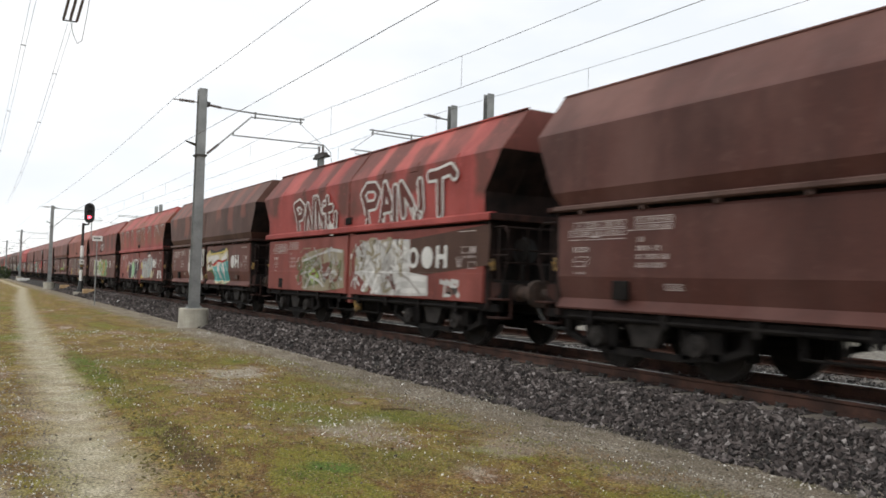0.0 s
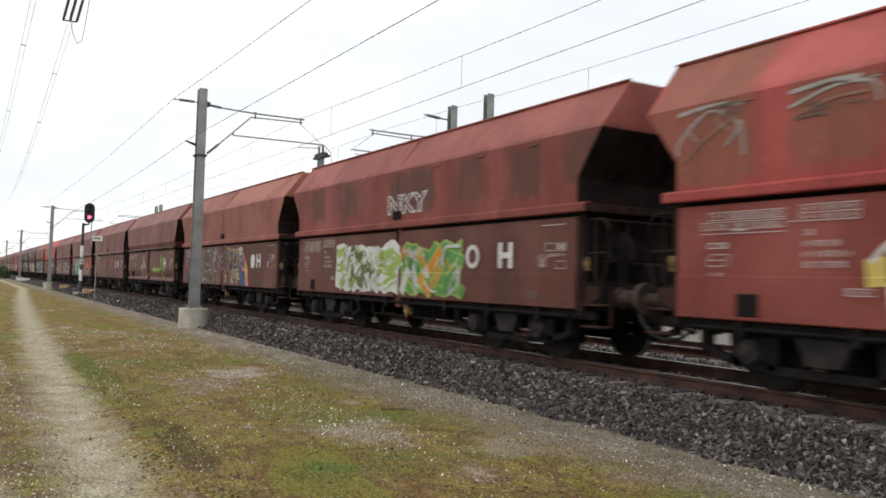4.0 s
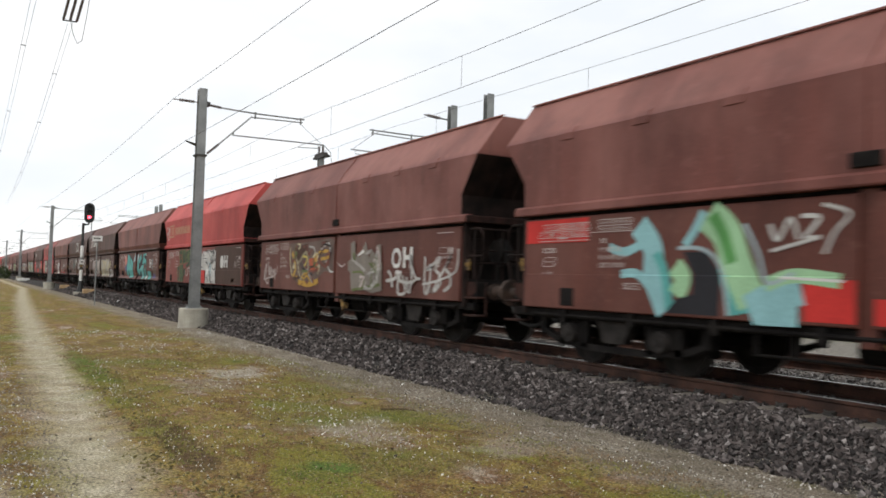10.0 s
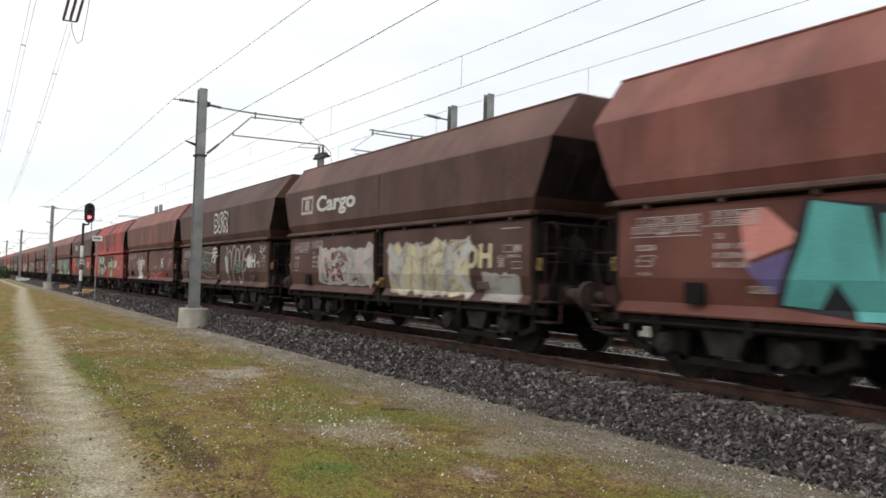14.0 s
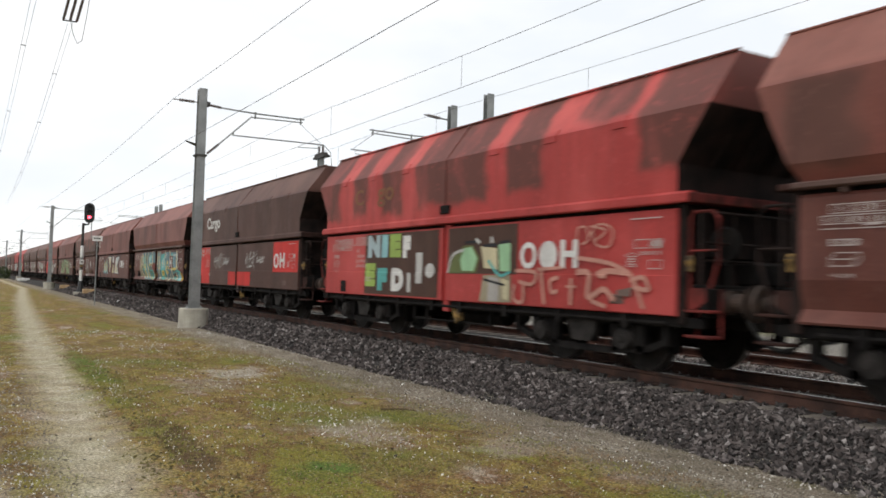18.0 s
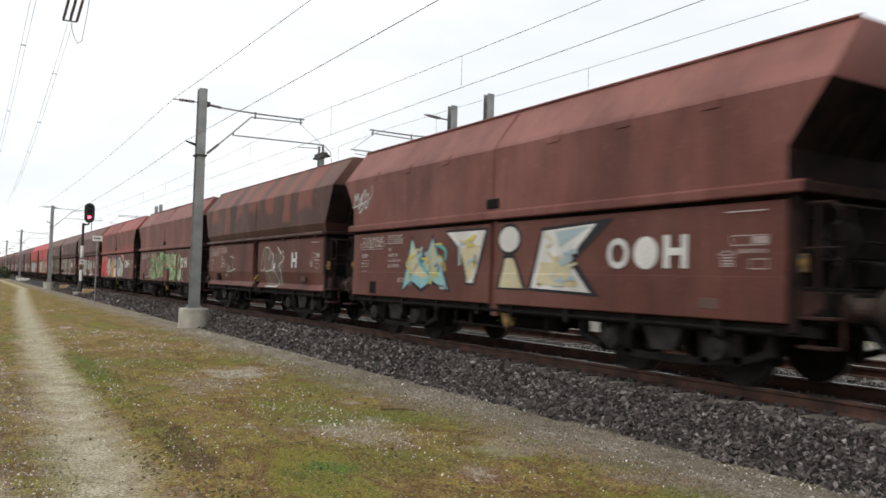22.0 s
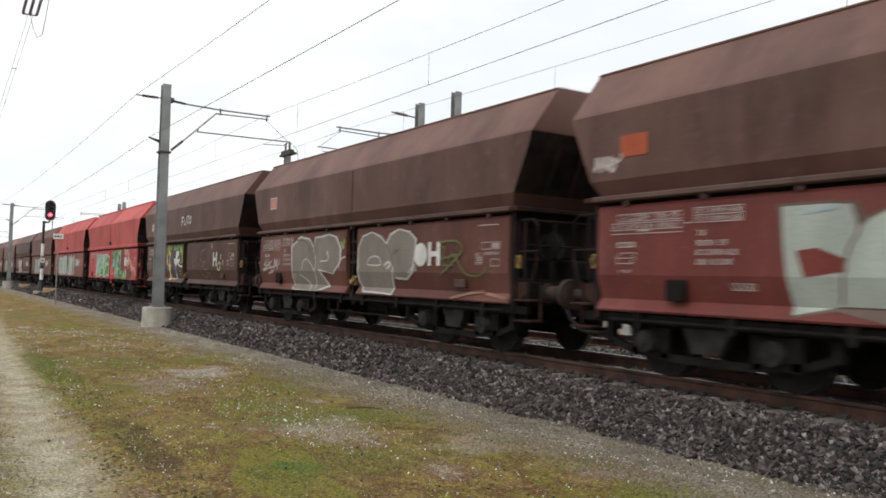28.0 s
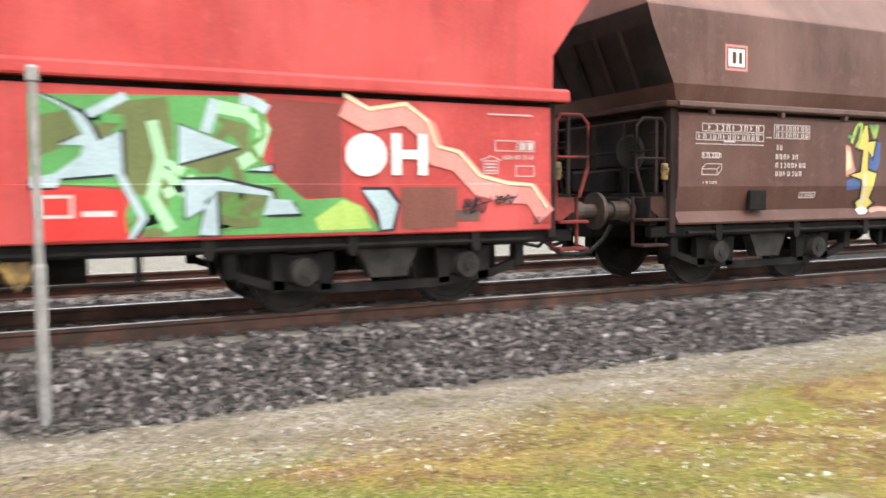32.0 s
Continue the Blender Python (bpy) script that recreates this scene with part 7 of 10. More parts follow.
w.curve("white", ((6.69, 1.90), (6.82, 1.83)), 0.06, 4.96)
w.curve("white", ((7.17, 1.93), (7.19, 1.82)), 0.06, 5.29)
w.curve("teal", ((7.09, 1.53), (7.43, 1.28), (7.73, 1.34)), 0.05, 5.62)
w.curve("blush", ((7.88, 1.36), (8.41, 1.33), (8.33, 1.15), (7.98, 1.19)), 0.06, 5.95)
w.curve("blush", ((8.11, 1.15), (8.09, 0.87), (7.85, 0.91), (7.87, 1.14)), 0.06, 6.28)
w.curve("blush", ((8.55, 1.38), (8.65, 0.85)), 0.07, 6.61)
w.curve("blush", ((8.45, 1.38), (9.05, 1.41)), 0.05, 6.94)
w.curve("blush", ((8.98, 1.26), (8.79, 1.21), (8.83, 1.04), (8.96, 1.07)), 0.06, 7.27)
w.curve("blush", ((9.28, 1.25), (9.27, 0.86)), 0.07, 7.60)
w.curve("blush", ((9.17, 1.13), (9.38, 1.13)), 0.04, 7.93)
w.curve("blush", ((9.38, 1.34), (9.66, 1.32), (9.65, 0.99), (9.97, 1.11), (10.19, 0.96)), 0.08, 8.26)
w.curve("blush", ((9.39, 1.55), (10.01, 1.48), (10.33, 1.39), (10.53, 1.27), (10.74, 0.87)), 0.06, 8.59)
w.curve("blush", ((9.82, 1.31), (10.01, 1.36), (10.43, 1.34)), 0.08, 8.92)
w.curve("blush", ((10.49, 1.23), (10.73, 1.28), (10.82, 1.12), (10.54, 1.16)), 0.06, 9.25)
w.curve("blush", ((9.72, 0.94), (10.03, 0.87)), 0.06, 9.58)
w.poly("blush", ((9.88, 1.37), (10.04, 1.39), (10.02, 1.26), (9.87, 1.26)), 9.91)
w.poly("dim", ((10.24, 1.10), (10.54, 1.15), (10.50, 1.02), (10.24, 1.03)), 10.24)
w.curve("blush", ((9.39, 1.80), (9.41, 1.97), (9.58, 1.98), (9.63, 1.80), (9.48, 1.74)), 0.03, 10.57)
w.curve("blush", ((9.59, 1.76), (9.78, 1.99), (10.00, 2.00), (10.14, 1.90), (10.06, 1.70), (9.80, 1.74), (9.73, 1.92)), 0.03, 10.90)
w.curve("blush", ((9.67, 2.00), (10.00, 1.92), (9.79, 1.79)), 0.03, 11.23)
w.close("graffiti", "green and yellow letters, pale pink tags")
w.big(at=8.0, space=0.5)
w = W(16)
w.text("Cargo", "white", 1.85, 3.56, 2.66, 3.2, 2, 0.03)
w.blob("brown", 1.2, 2.95, 0.25, 0.2, 2)
w.close("lettering", "white lettering")
for a in ((0.05, 2.3, 1.3, 2.13), (1.0, 2.3, 0.84, 1.3), (4.67, 5.52, 0.84, 1.27), (5.72, 7.1, 0.84, 1.27), (9.2, 11.2, 1.28, 2.13)):
    w.rect("red", *a)
    w.close("patch", "fresh red repainted patch")
w.close("patch", "fresh red repainted patches and white lettering")
for a, b in ((2.9, 4.2), (6.6, 7.9)):
    w.blob("brown", a + 0.2, 1.62, 0.1, 0.1, 2)
    w.curl("silver", a, b - 0.3, 1.38, 1.9, 3, 0.03, 3, int(a))
    w.curl("silver", b - 0.2, b + 0.5, 1.5, 1.75, 3, 0.03, 3, int(b))
w.close("graffiti", "thin silver tags")
w.big(disc=False, at=9.3, space=0.5)
w = W(17)
w.rect("rust", 8.35, 9.05, 1.36, 1.9, 12)
w.poly("sand", ((1.48, 1.80), (2.32, 2.13), (2.37, 0.98), (1.68, 0.91)), 1.00)
w.poly("slate", ((2.21, 2.13), (5.26, 2.13), (5.30, 1.62), (4.15, 1.61), (4.14, 1.31), (4.96, 1.15), (5.08, 0.84), (2.97, 0.84), (2.47, 1.23)), 1.33)
w.poly("teal", ((2.43, 1.88), (2.89, 1.99), (2.93, 1.31), (2.61, 1.12)), 1.66)
w.poly("cyan", ((3.11, 1.62), (3.42, 1.55), (3.60, 0.96), (3.22, 0.95)), 1.99)
w.poly("cyan", ((3.77, 1.85), (4.43, 2.06), (4.50, 1.83), (4.14, 1.38)), 2.32)
w.poly("teal", ((4.46, 1.49), (4.87, 1.13), (4.98, 0.87), (4.36, 0.88), (4.14, 1.26)), 2.65)
w.poly("maroonred", ((4.73, 1.60), (5.30, 1.61), (5.28, 1.21), (4.47, 1.32)), 2.98)
w.curve("cream", ((2.28, 2.11), (2.46, 1.69), (2.26, 1.18), (2.90, 0.90)), 0.11, 3.31)
w.curve("cream", ((2.95, 2.14), (2.98, 1.68), (3.14, 1.31), (3.44, 0.90)), 0.12, 3.64)
w.curve("cream", ((3.69, 2.13), (3.49, 1.67), (3.75, 1.32), (4.03, 0.97), (4.04, 0.87)), 0.12, 3.97)
w.curve("cream", ((4.59, 2.13), (4.69, 1.66), (4.46, 1.51)), 0.12, 4.30)
w.curve("cream", ((4.22, 1.84), (4.01, 1.66), (4.15, 1.52), (4.29, 1.63)), 0.08, 4.63)
w.curve("cream", ((4.99, 1.26), (5.07, 1.00), (5.09, 0.84)), 0.1, 4.96)
w.curve("yellow", ((3.11, 1.55), (3.03, 1.19), (3.31, 0.94)), 0.08, 5.29)
w.curve("yellow", ((3.96, 1.50), (4.26, 1.59)), 0.08, 5.62)
w.curve("yellow", ((4.43, 0.98), (4.69, 0.87)), 0.07, 5.95)
w.curve("olive", ((3.22, 2.11), (3.32, 1.62), (3.70, 1.26)), 0.05, 6.28)
w.poly("slate", ((5.83, 2.11), (9.76, 2.05), (9.79, 1.38), (10.45, 1.24), (10.69, 0.85), (8.98, 0.91), (5.94, 0.89)), 6.61)
w.poly("teal", ((6.62, 1.97), (7.33, 2.03), (7.86, 1.28), (7.47, 0.85), (6.64, 0.89)), 6.94)
w.poly("cyan", ((6.88, 1.62), (7.26, 1.90), (7.35, 1.43), (6.97, 1.33)), 7.27)
w.poly("rust", ((6.53, 2.14), (7.55, 2.14), (7.33, 2.04), (6.62, 2.00)), 7.60)
w.poly("teal", ((8.64, 1.98), (8.99, 2.03), (9.08, 1.30), (8.83, 1.25)), 7.93)
w.poly("pale", ((9.08, 1.97), (9.74, 1.98), (9.74, 1.90), (9.08, 1.88)), 8.26)
w.poly("teal", ((9.17, 1.21), (9.98, 1.31), (10.45, 1.23), (10.66, 0.87), (9.88, 0.87), (9.10, 0.91)), 8.59)
w.poly("slate", ((9.46, 1.25), (10.07, 1.22), (10.12, 1.01), (9.51, 0.99)), 8.92)
w.poly("cyan", ((10.05, 1.12), (10.46, 1.06), (10.52, 0.87), (10.07, 0.88)), 9.25)
w.curve("cream", ((5.92, 2.13), (5.95, 1.53)), 0.13, 9.58)
w.curve("cream", ((6.36, 2.13), (6.34, 1.63), (6.52, 1.53), (6.27, 1.13), (6.55, 0.84)), 0.12, 9.91)
w.poly("cream", ((7.00, 1.77), (7.17, 1.57), (6.89, 1.42)), 10.24)
w.poly("olive", ((7.03, 1.56), (7.12, 1.50), (7.01, 1.48)), 10.57)
w.curve("cream", ((7.64, 2.11), (7.43, 1.76), (7.65, 1.38), (7.93, 0.98), (7.71, 0.89)), 0.11, 10.90)
w.curve("yellow", ((8.14, 1.64), (7.98, 1.61), (7.91, 1.34), (7.96, 1.19), (8.19, 1.22)), 0.12, 11.23)
w.curve("cream", ((8.44, 2.12), (8.57, 1.86), (8.52, 1.46)), 0.13, 11.56)
w.curve("yellow", ((8.21, 1.39), (8.78, 1.40), (9.13, 1.35)), 0.1, 11.89)
w.curve("cream", ((8.84, 1.38), (9.00, 1.05), (9.14, 0.90)), 0.12, 12.22)
w.curve("yellow", ((9.06, 1.34), (9.73, 1.35)), 0.1, 12.55)
w.curve("cream", ((9.79, 2.11), (9.79, 1.48), (9.90, 1.43), (9.87, 1.35)), 0.15, 12.88)
w.curve("pale", ((9.94, 2.00), (9.95, 1.52)), 0.1, 13.21)
w.curve("cream", ((9.65, 1.14), (9.84, 1.00), (9.56, 0.88)), 0.11, 13.54)
w.curve("cream", ((8.55, 1.12), (8.59, 0.97), (8.30, 0.85)), 0.11, 13.87)
w.curve("yellow", ((10.50, 1.20), (10.60, 0.95)), 0.09, 14.20)
w.poly("amber", ((10.54, 1.20), (10.88, 1.07), (10.93, 0.85), (10.62, 0.86)), 14.53)
w.poly("yellow", ((6.96, 1.29), (7.43, 1.27), (7.41, 1.06), (6.87, 1.04)), 14.86)
w.poly("black", ((7.05, 1.20), (7.30, 1.19), (7.25, 1.14), (7.05, 1.14)), 15.19)
w.curve("yellow", ((9.29, 1.26), (9.57, 1.31)), 0.08, 15.52)
w.poly("black", ((9.33, 1.30), (9.52, 1.31), (9.48, 1.25), (9.34, 1.23)), 15.85)
w.curve("yellow", ((7.37, 1.06), (7.52, 0.85)), 0.07, 16.18)
w.scrawl(2.0, 4.9, 0.95, 2.0, ("olive", "cyan", "yellow", "slate", "teal"), 34, 173, 3.05, 0.03, 0.10)
w.scrawl(6.0, 9.9, 0.95, 2.0, ("olive", "cyan", "yellow", "slate", "teal", "pale"), 50, 174, 5.02, 0.03, 0.10)
w.close("graffiti", "blue, turquoise and yellow graffiti")
w.text("H", "white", 8.5, 8.9, 1.42, 1.84, 16, 0.04)
w.close("letter", "large white painted letter")
w = W(18)
w.poly("black", ((2.38, 0.93), (2.75, 2.05), (3.2, 1.5), (3.6, 2.05), (4.3, 0.95), (3.6, 1.1), (3.2, 0.92), (2.8, 1.1)), 0)
w.poly("cyan", ((2.45, 0.97), (2.78, 1.98), (3.2, 1.42), (3.6, 1.98), (4.2, 1.0), (3.6, 1.16), (3.2, 1.0), (2.8, 1.16)), 1)
w.poly("cream", ((2.7, 1.3), (2.8, 1.9), (3.05, 1.5), (3.3, 1.3), (3.6, 1.9), (3.9, 1.35), (3.3, 1.2)), 2)
w.poly("black", ((4.05, 2.09), (5.5, 2.09), (5.1, 1.1), (4.8, 1.1), (4.75, 1.6)), 0)
w.poly("white", ((4.13, 2.05), (5.4, 2.05), (5.05, 1.14), (4.85, 1.14), (4.8, 1.6)), 1)
w.poly("cream", ((4.6, 1.75), (5.25, 1.8), (5.0, 1.2), (4.86, 1.2)), 2)
w.blob("black", 6.1, 1.87, 0.33, 0.26, 0)
w.blob("white", 6.1, 1.87, 0.28, 0.21, 1)
w.poly("black", ((5.76, 1.05), (5.95, 1.62), (6.25, 1.62), (6.6, 1.05)), 0)
w.poly("cream", ((5.85, 1.08), (6.0, 1.56), (6.22, 1.56), (6.5, 1.08)), 1)
w.poly("black", ((6.62, 1.05), (6.95, 2.02), (8.55, 2.09), (7.75, 1.52), (8.3, 1.0)), 0)
w.poly("white", ((6.72, 1.09), (7.0, 1.97), (8.2, 2.03), (7.6, 1.52), (8.1, 1.05)), 1)
w.poly("cream", ((6.85, 1.15), (6.95, 1.5), (7.6, 1.45), (7.8, 1.12)), 2)
w.poly("pale", ((7.4, 1.7), (7.3, 1.95), (8.1, 2.0)), 2)
w.scrawl(2.6, 4.1, 1.05, 1.85, ("teal", "pale", "yellow"), 14, 181, 6.0, 0.03, 0.08)
w.scrawl(6.9, 7.8, 1.15, 1.9, ("yellow", "pale", "cream"), 12, 182, 6.0, 0.03, 0.09)
w.scrawl(4.6, 5.1, 1.4, 1.95, ("yellow", "pale"), 5, 183, 6.0, 0.03, 0.07)
w.curl("silver", 0.0, 0.85, 2.65, 3.2, 3, 0.04, 2, 18)
w.close("graffiti", "white and yellow black-edged graffiti")
w.big(at=8.45, space=0.52)
w = W(19)
w.curve("sand", ((2.35, 1.56), (2.49, 1.34), (2.65, 1.47), (2.74, 1.32)), 0.07, 3)
w.curve("sand", ((2.96, 1.86), (3.04, 1.32)), 0.06, 3)
w.curve("silver", ((2.32, 1.30), (2.74, 1.28), (3.35, 1.37)), 0.04, 3)
w.curve("stencil", ((2.72, 1.78), (3.18, 1.72)), 0.04, 3)
w.curve("brown", ((4.20, 2.06), (4.11, 1.55), (4.10, 1.27)), 0.06, 2)
w.poly("dim", ((6.20, 1.98), (6.71, 1.99), (7.01, 1.81), (7.90, 1.83), (7.87, 0.89), (6.50, 0.86), (6.13, 1.35)), 1.00)
w.curve("silver", ((6.22, 1.98), (6.07, 1.66), (5.98, 1.32), (6.40, 1.38)), 0.03, 1.33)
w.curve("silver", ((6.29, 2.00), (6.66, 1.98), (6.78, 1.81), (6.59, 1.60)), 0.035, 1.66)
w.curve("sand", ((6.43, 1.93), (6.30, 1.38), (6.63, 1.24), (6.76, 0.95), (6.82, 0.85)), 0.03, 1.99)
w.curve("silver", ((6.91, 1.84), (7.07, 1.73), (6.93, 1.33)), 0.035, 2.32)
w.curve("silver", ((7.16, 1.51), (7.08, 1.37), (7.37, 1.18), (7.46, 0.92), (7.05, 0.86)), 0.035, 2.65)
w.curve("silver", ((7.86, 1.89), (7.92, 1.63), (7.57, 1.46), (7.75, 1.23), (7.62, 0.97)), 0.035, 2.98)
w.curve("stencil", ((7.40, 1.99), (7.75, 1.79)), 0.06, 3.31)
w.poly("white", ((7.10, 1.51), (7.25, 1.54), (7.23, 1.38), (7.08, 1.35)), 3.64)
w.curve("silver", ((6.44, 1.30), (7.03, 1.33)), 0.03, 3.97)
w.curve("silver", ((6.45, 0.86), (7.49, 0.87)), 0.04, 4.30)
w.close("graffiti", "faint grey tags")
w.big(ring=False, disc=False, at=8.58)
w = W(20)
w.rect("rust", 5.68, 6.5, 0.84, 1.3, 12)
w.poly("olive", ((2.66, 2.10), (3.84, 2.09), (4.11, 1.69), (4.10, 1.96), (4.61, 1.97), (4.75, 1.28), (4.68, 0.93), (3.91, 1.33), (4.01, 0.83), (2.76, 0.83), (2.56, 1.26)), 1.00)
w.poly("sand", ((2.74, 2.06), (3.77, 2.05), (4.09, 1.57), (4.12, 1.91), (4.54, 1.93), (4.66, 1.27), (4.62, 0.99), (3.83, 1.44), (3.87, 1.03), (3.93, 0.87), (2.87, 0.86), (2.67, 1.26)), 1.15)
w.poly("moss", ((2.82, 1.71), (3.35, 1.89), (3.81, 1.63), (3.78, 1.27), (2.99, 1.32)), 1.30)
w.poly("mint", ((3.01, 1.23), (3.73, 1.19), (3.68, 0.90), (3.03, 0.91)), 1.45)
w.poly("moss", ((4.18, 1.57), (4.58, 1.68), (4.62, 1.27)), 1.60)
w.poly("black", ((3.50, 1.54), (3.62, 1.63), (3.97, 1.21), (4.23, 0.98), (3.85, 1.15)), 1.75)
w.poly("olive", ((4.62, 2.11), (5.55, 2.08), (5.62, 0.98), (4.50, 0.95), (4.65, 1.33)), 1.90)
w.poly("mint", ((4.69, 2.07), (5.51, 2.05), (5.53, 1.75), (4.80, 1.73)), 2.05)
w.poly("sand", ((4.76, 1.72), (5.53, 1.73), (5.58, 1.02), (4.63, 1.00), (4.74, 1.32)), 2.20)
w.poly("green", ((5.12, 1.98), (5.48, 2.00), (5.49, 1.78), (5.18, 1.78)), 2.35)
w.poly("moss", ((4.82, 1.33), (5.36, 1.39), (5.55, 1.04), (4.74, 1.01)), 2.50)
w.poly("black", ((5.87, 2.05), (8.01, 1.98), (8.05, 0.91), (6.91, 0.83), (6.85, 1.29), (5.92, 1.31)), 2.65)
w.poly("sand", ((5.93, 2.01), (7.90, 1.95), (7.98, 0.95), (6.98, 0.87), (6.89, 1.33), (5.96, 1.35)), 2.80)
w.poly("cream", ((5.98, 1.98), (6.58, 1.97), (6.78, 1.60), (6.05, 1.55)), 2.95)
w.poly("moss", ((7.29, 1.35), (7.92, 1.37), (7.96, 0.95), (7.16, 0.90)), 3.10)
w.poly("mint", ((7.31, 1.20), (7.93, 1.24), (7.96, 0.97), (7.40, 0.92)), 3.25)
w.poly("moss", ((6.94, 1.90), (7.43, 1.91), (7.36, 1.66), (6.86, 1.70)), 3.40)
w.poly("cream", ((7.51, 1.93), (7.87, 1.92), (7.91, 1.44), (7.61, 1.54)), 3.55)
w.curve("black", ((6.08, 1.93), (6.41, 1.93)), 0.03, 3.70)
w.curve("black", ((6.50, 1.91), (6.76, 1.90), (6.77, 1.76), (6.50, 1.77)), 0.03, 3.85)
w.curve("black", ((6.87, 1.91), (7.11, 1.91)), 0.03, 4.00)
w.curve("black", ((6.87, 1.77), (7.11, 1.76)), 0.03, 4.15)
w.curve("black", ((7.21, 1.91), (7.43, 1.90)), 0.03, 4.30)
w.curve("black", ((7.21, 1.76), (7.44, 1.75)), 0.03, 4.45)
w.curve("green", ((5.96, 1.34), (6.88, 1.32), (6.95, 0.89)), 0.05, 4.60)
w.poly("olive", ((8.26, 1.85), (8.47, 1.97), (8.71, 1.95), (8.98, 1.74), (9.02, 1.31), (9.01, 0.96), (8.65, 0.84), (8.31, 0.94), (8.22, 1.40)), 4.75)
w.poly("sand", ((8.29, 1.83), (8.48, 1.95), (8.69, 1.93), (8.93, 1.72), (8.99, 1.31), (8.96, 1.00), (8.65, 0.86), (8.35, 0.96), (8.27, 1.40)), 4.90)
w.poly("rust", ((8.42, 1.69), (8.61, 1.75), (8.74, 1.62), (8.78, 1.31), (8.47, 1.31)), 5.05)
w.poly("mint", ((8.31, 1.11), (8.97, 1.08), (8.86, 0.89), (8.63, 0.85), (8.38, 0.94)), 5.20)
w.poly("moss", ((8.34, 1.65), (8.42, 1.69), (8.45, 1.35), (8.31, 1.35)), 5.35)
w.curve("silver", ((8.98, 1.01), (9.48, 1.33)), 0.035, 5.50)
w.curve("silver", ((8.98, 1.01), (9.45, 0.85)), 0.035, 5.65)
w.curve("silver", ((1.49, 0.94), (2.89, 0.99)), 0.03, 5.80)
w.curve("silver", ((2.38, 1.18), (2.89, 0.88)), 0.03, 5.95)
w.scrawl(2.55, 3.55, 0.95, 1.9, ("moss", "cream", "mint", "olive", "sand"), 34, 206, 6.2, 0.03, 0.10)
w.scrawl(4.05, 5.35, 0.95, 1.95, ("green", "cream", "mint", "sand", "moss"), 34, 207, 6.2, 0.03, 0.10)
w.scrawl(5.8, 8.0, 1.4, 1.98, ("moss", "cream", "mint", "sand", "olive"), 46, 208, 6.2, 0.03, 0.10)
w.scrawl(6.9, 8.0, 0.9, 1.4, ("green", "mint", "cream", "moss"), 24, 209, 6.2, 0.03, 0.10)
w.scrawl(8.33, 8.45, 0.98, 1.8, ("moss", "cream", "mint"), 8, 210, 6.2, 0.03, 0.08)
w.scrawl(8.8, 8.95, 0.98, 1.75, ("moss", "cream", "mint"), 8, 211, 6.2, 0.03, 0.08)
rng = random.Random(20)
for k in range(60):
    a, b = rng.choice(((2.6, 3.5), (4.1, 5.3), (5.9, 8.0), (8.4, 8.9)))
    w.blob("rust" if k % 3 else "vermilion", rng.uniform(a, b), rng.uniform(1.32, 1.9), 0.04, 0.035, 9 + 0.03 * k, 8)
w.close("graffiti", "pale green speckled graffiti")
w.big(disc=False, at=8.9, space=0.60)
w = W(21)
w.rect("red", 0.36, 2.4, 0.84, 2.09)
w.blob("black", 3.2, 1.42, 0.82, 0.6, 1)
w.blob("silver", 3.2, 1.42, 0.76, 0.55, 2)
w.frame_box("black", 2.6, 3.9, 1.0, 1.28, 0.03, 3)
w.blob("black", 3.5, 1.55, 0.22, 0.27, 3)
w.blob("silver", 3.5, 1.55, 0.17, 0.22, 4)
w.poly("orange", ((3.95, 0.86), (4.1, 1.7), (4.5, 2.08), (5.0, 1.8), (5.2, 0.86)), 3)
w.blob("yellow", 4.55, 1.5, 0.14, 0.1, 4)
w.blob("blue", 5.4, 1.75, 0.45, 0.36, 4)
w.blob("cyan", 5.45, 1.68, 0.36, 0.22, 5)
w.poly("white", ((5.0, 0.86), (5.2, 1.4), (5.85, 1.4), (5.85, 0.86)), 5)
w.blob("black", 6.9, 1.45, 0.78, 0.62, 1)
w.blob("silver", 6.9, 1.45, 0.72, 0.57, 2)
w.blob("black", 6.75, 1.6, 0.3, 0.3, 3)
w.blob("olive", 6.75, 1.6, 0.26, 0.26, 4)
w.blob("cream", 6.75, 1.6, 0.1, 0.16, 5)
w.blob("black", 7.75, 1.3, 0.55, 0.48, 3)
w.blob("silver", 7.75, 1.3, 0.5, 0.43, 4)
w.poly("pink", ((7.2, 2.12), (8.3, 2.12), (8.3, 1.7), (7.9, 1.9)), 1)
w.scrawl(2.5, 3.9, 0.95, 1.95, ("black", "grey"), 10, 211, 8.0, 0.015, 0.03)
w.scrawl(6.3, 8.2, 0.95, 1.95, ("black", "grey", "white"), 16, 212, 8.0, 0.015, 0.03)
w.close("graffiti", "round cartoon-like graffiti forms in grey, orange and blue")
w.big(at=8.72, space=0.52)
w = W(22)
w.rect("vermilion", 0.42, 0.88, 2.80, 3.08, 2)
w.curl("stencil", -0.05, 0.4, 2.64, 2.86, 3, 0.04, 3, 23)
w.poly("dim", ((2.68, 2.05), (3.29, 2.06), (3.57, 2.02), (3.65, 1.87), (3.93, 1.99), (4.23, 1.99), (4.56, 1.92), (5.11, 1.92), (5.12, 1.26), (4.64, 1.25), (4.55, 0.98), (4.37, 0.83), (3.92, 0.83), (3.32, 0.94), (2.86, 0.85)), 1.00)
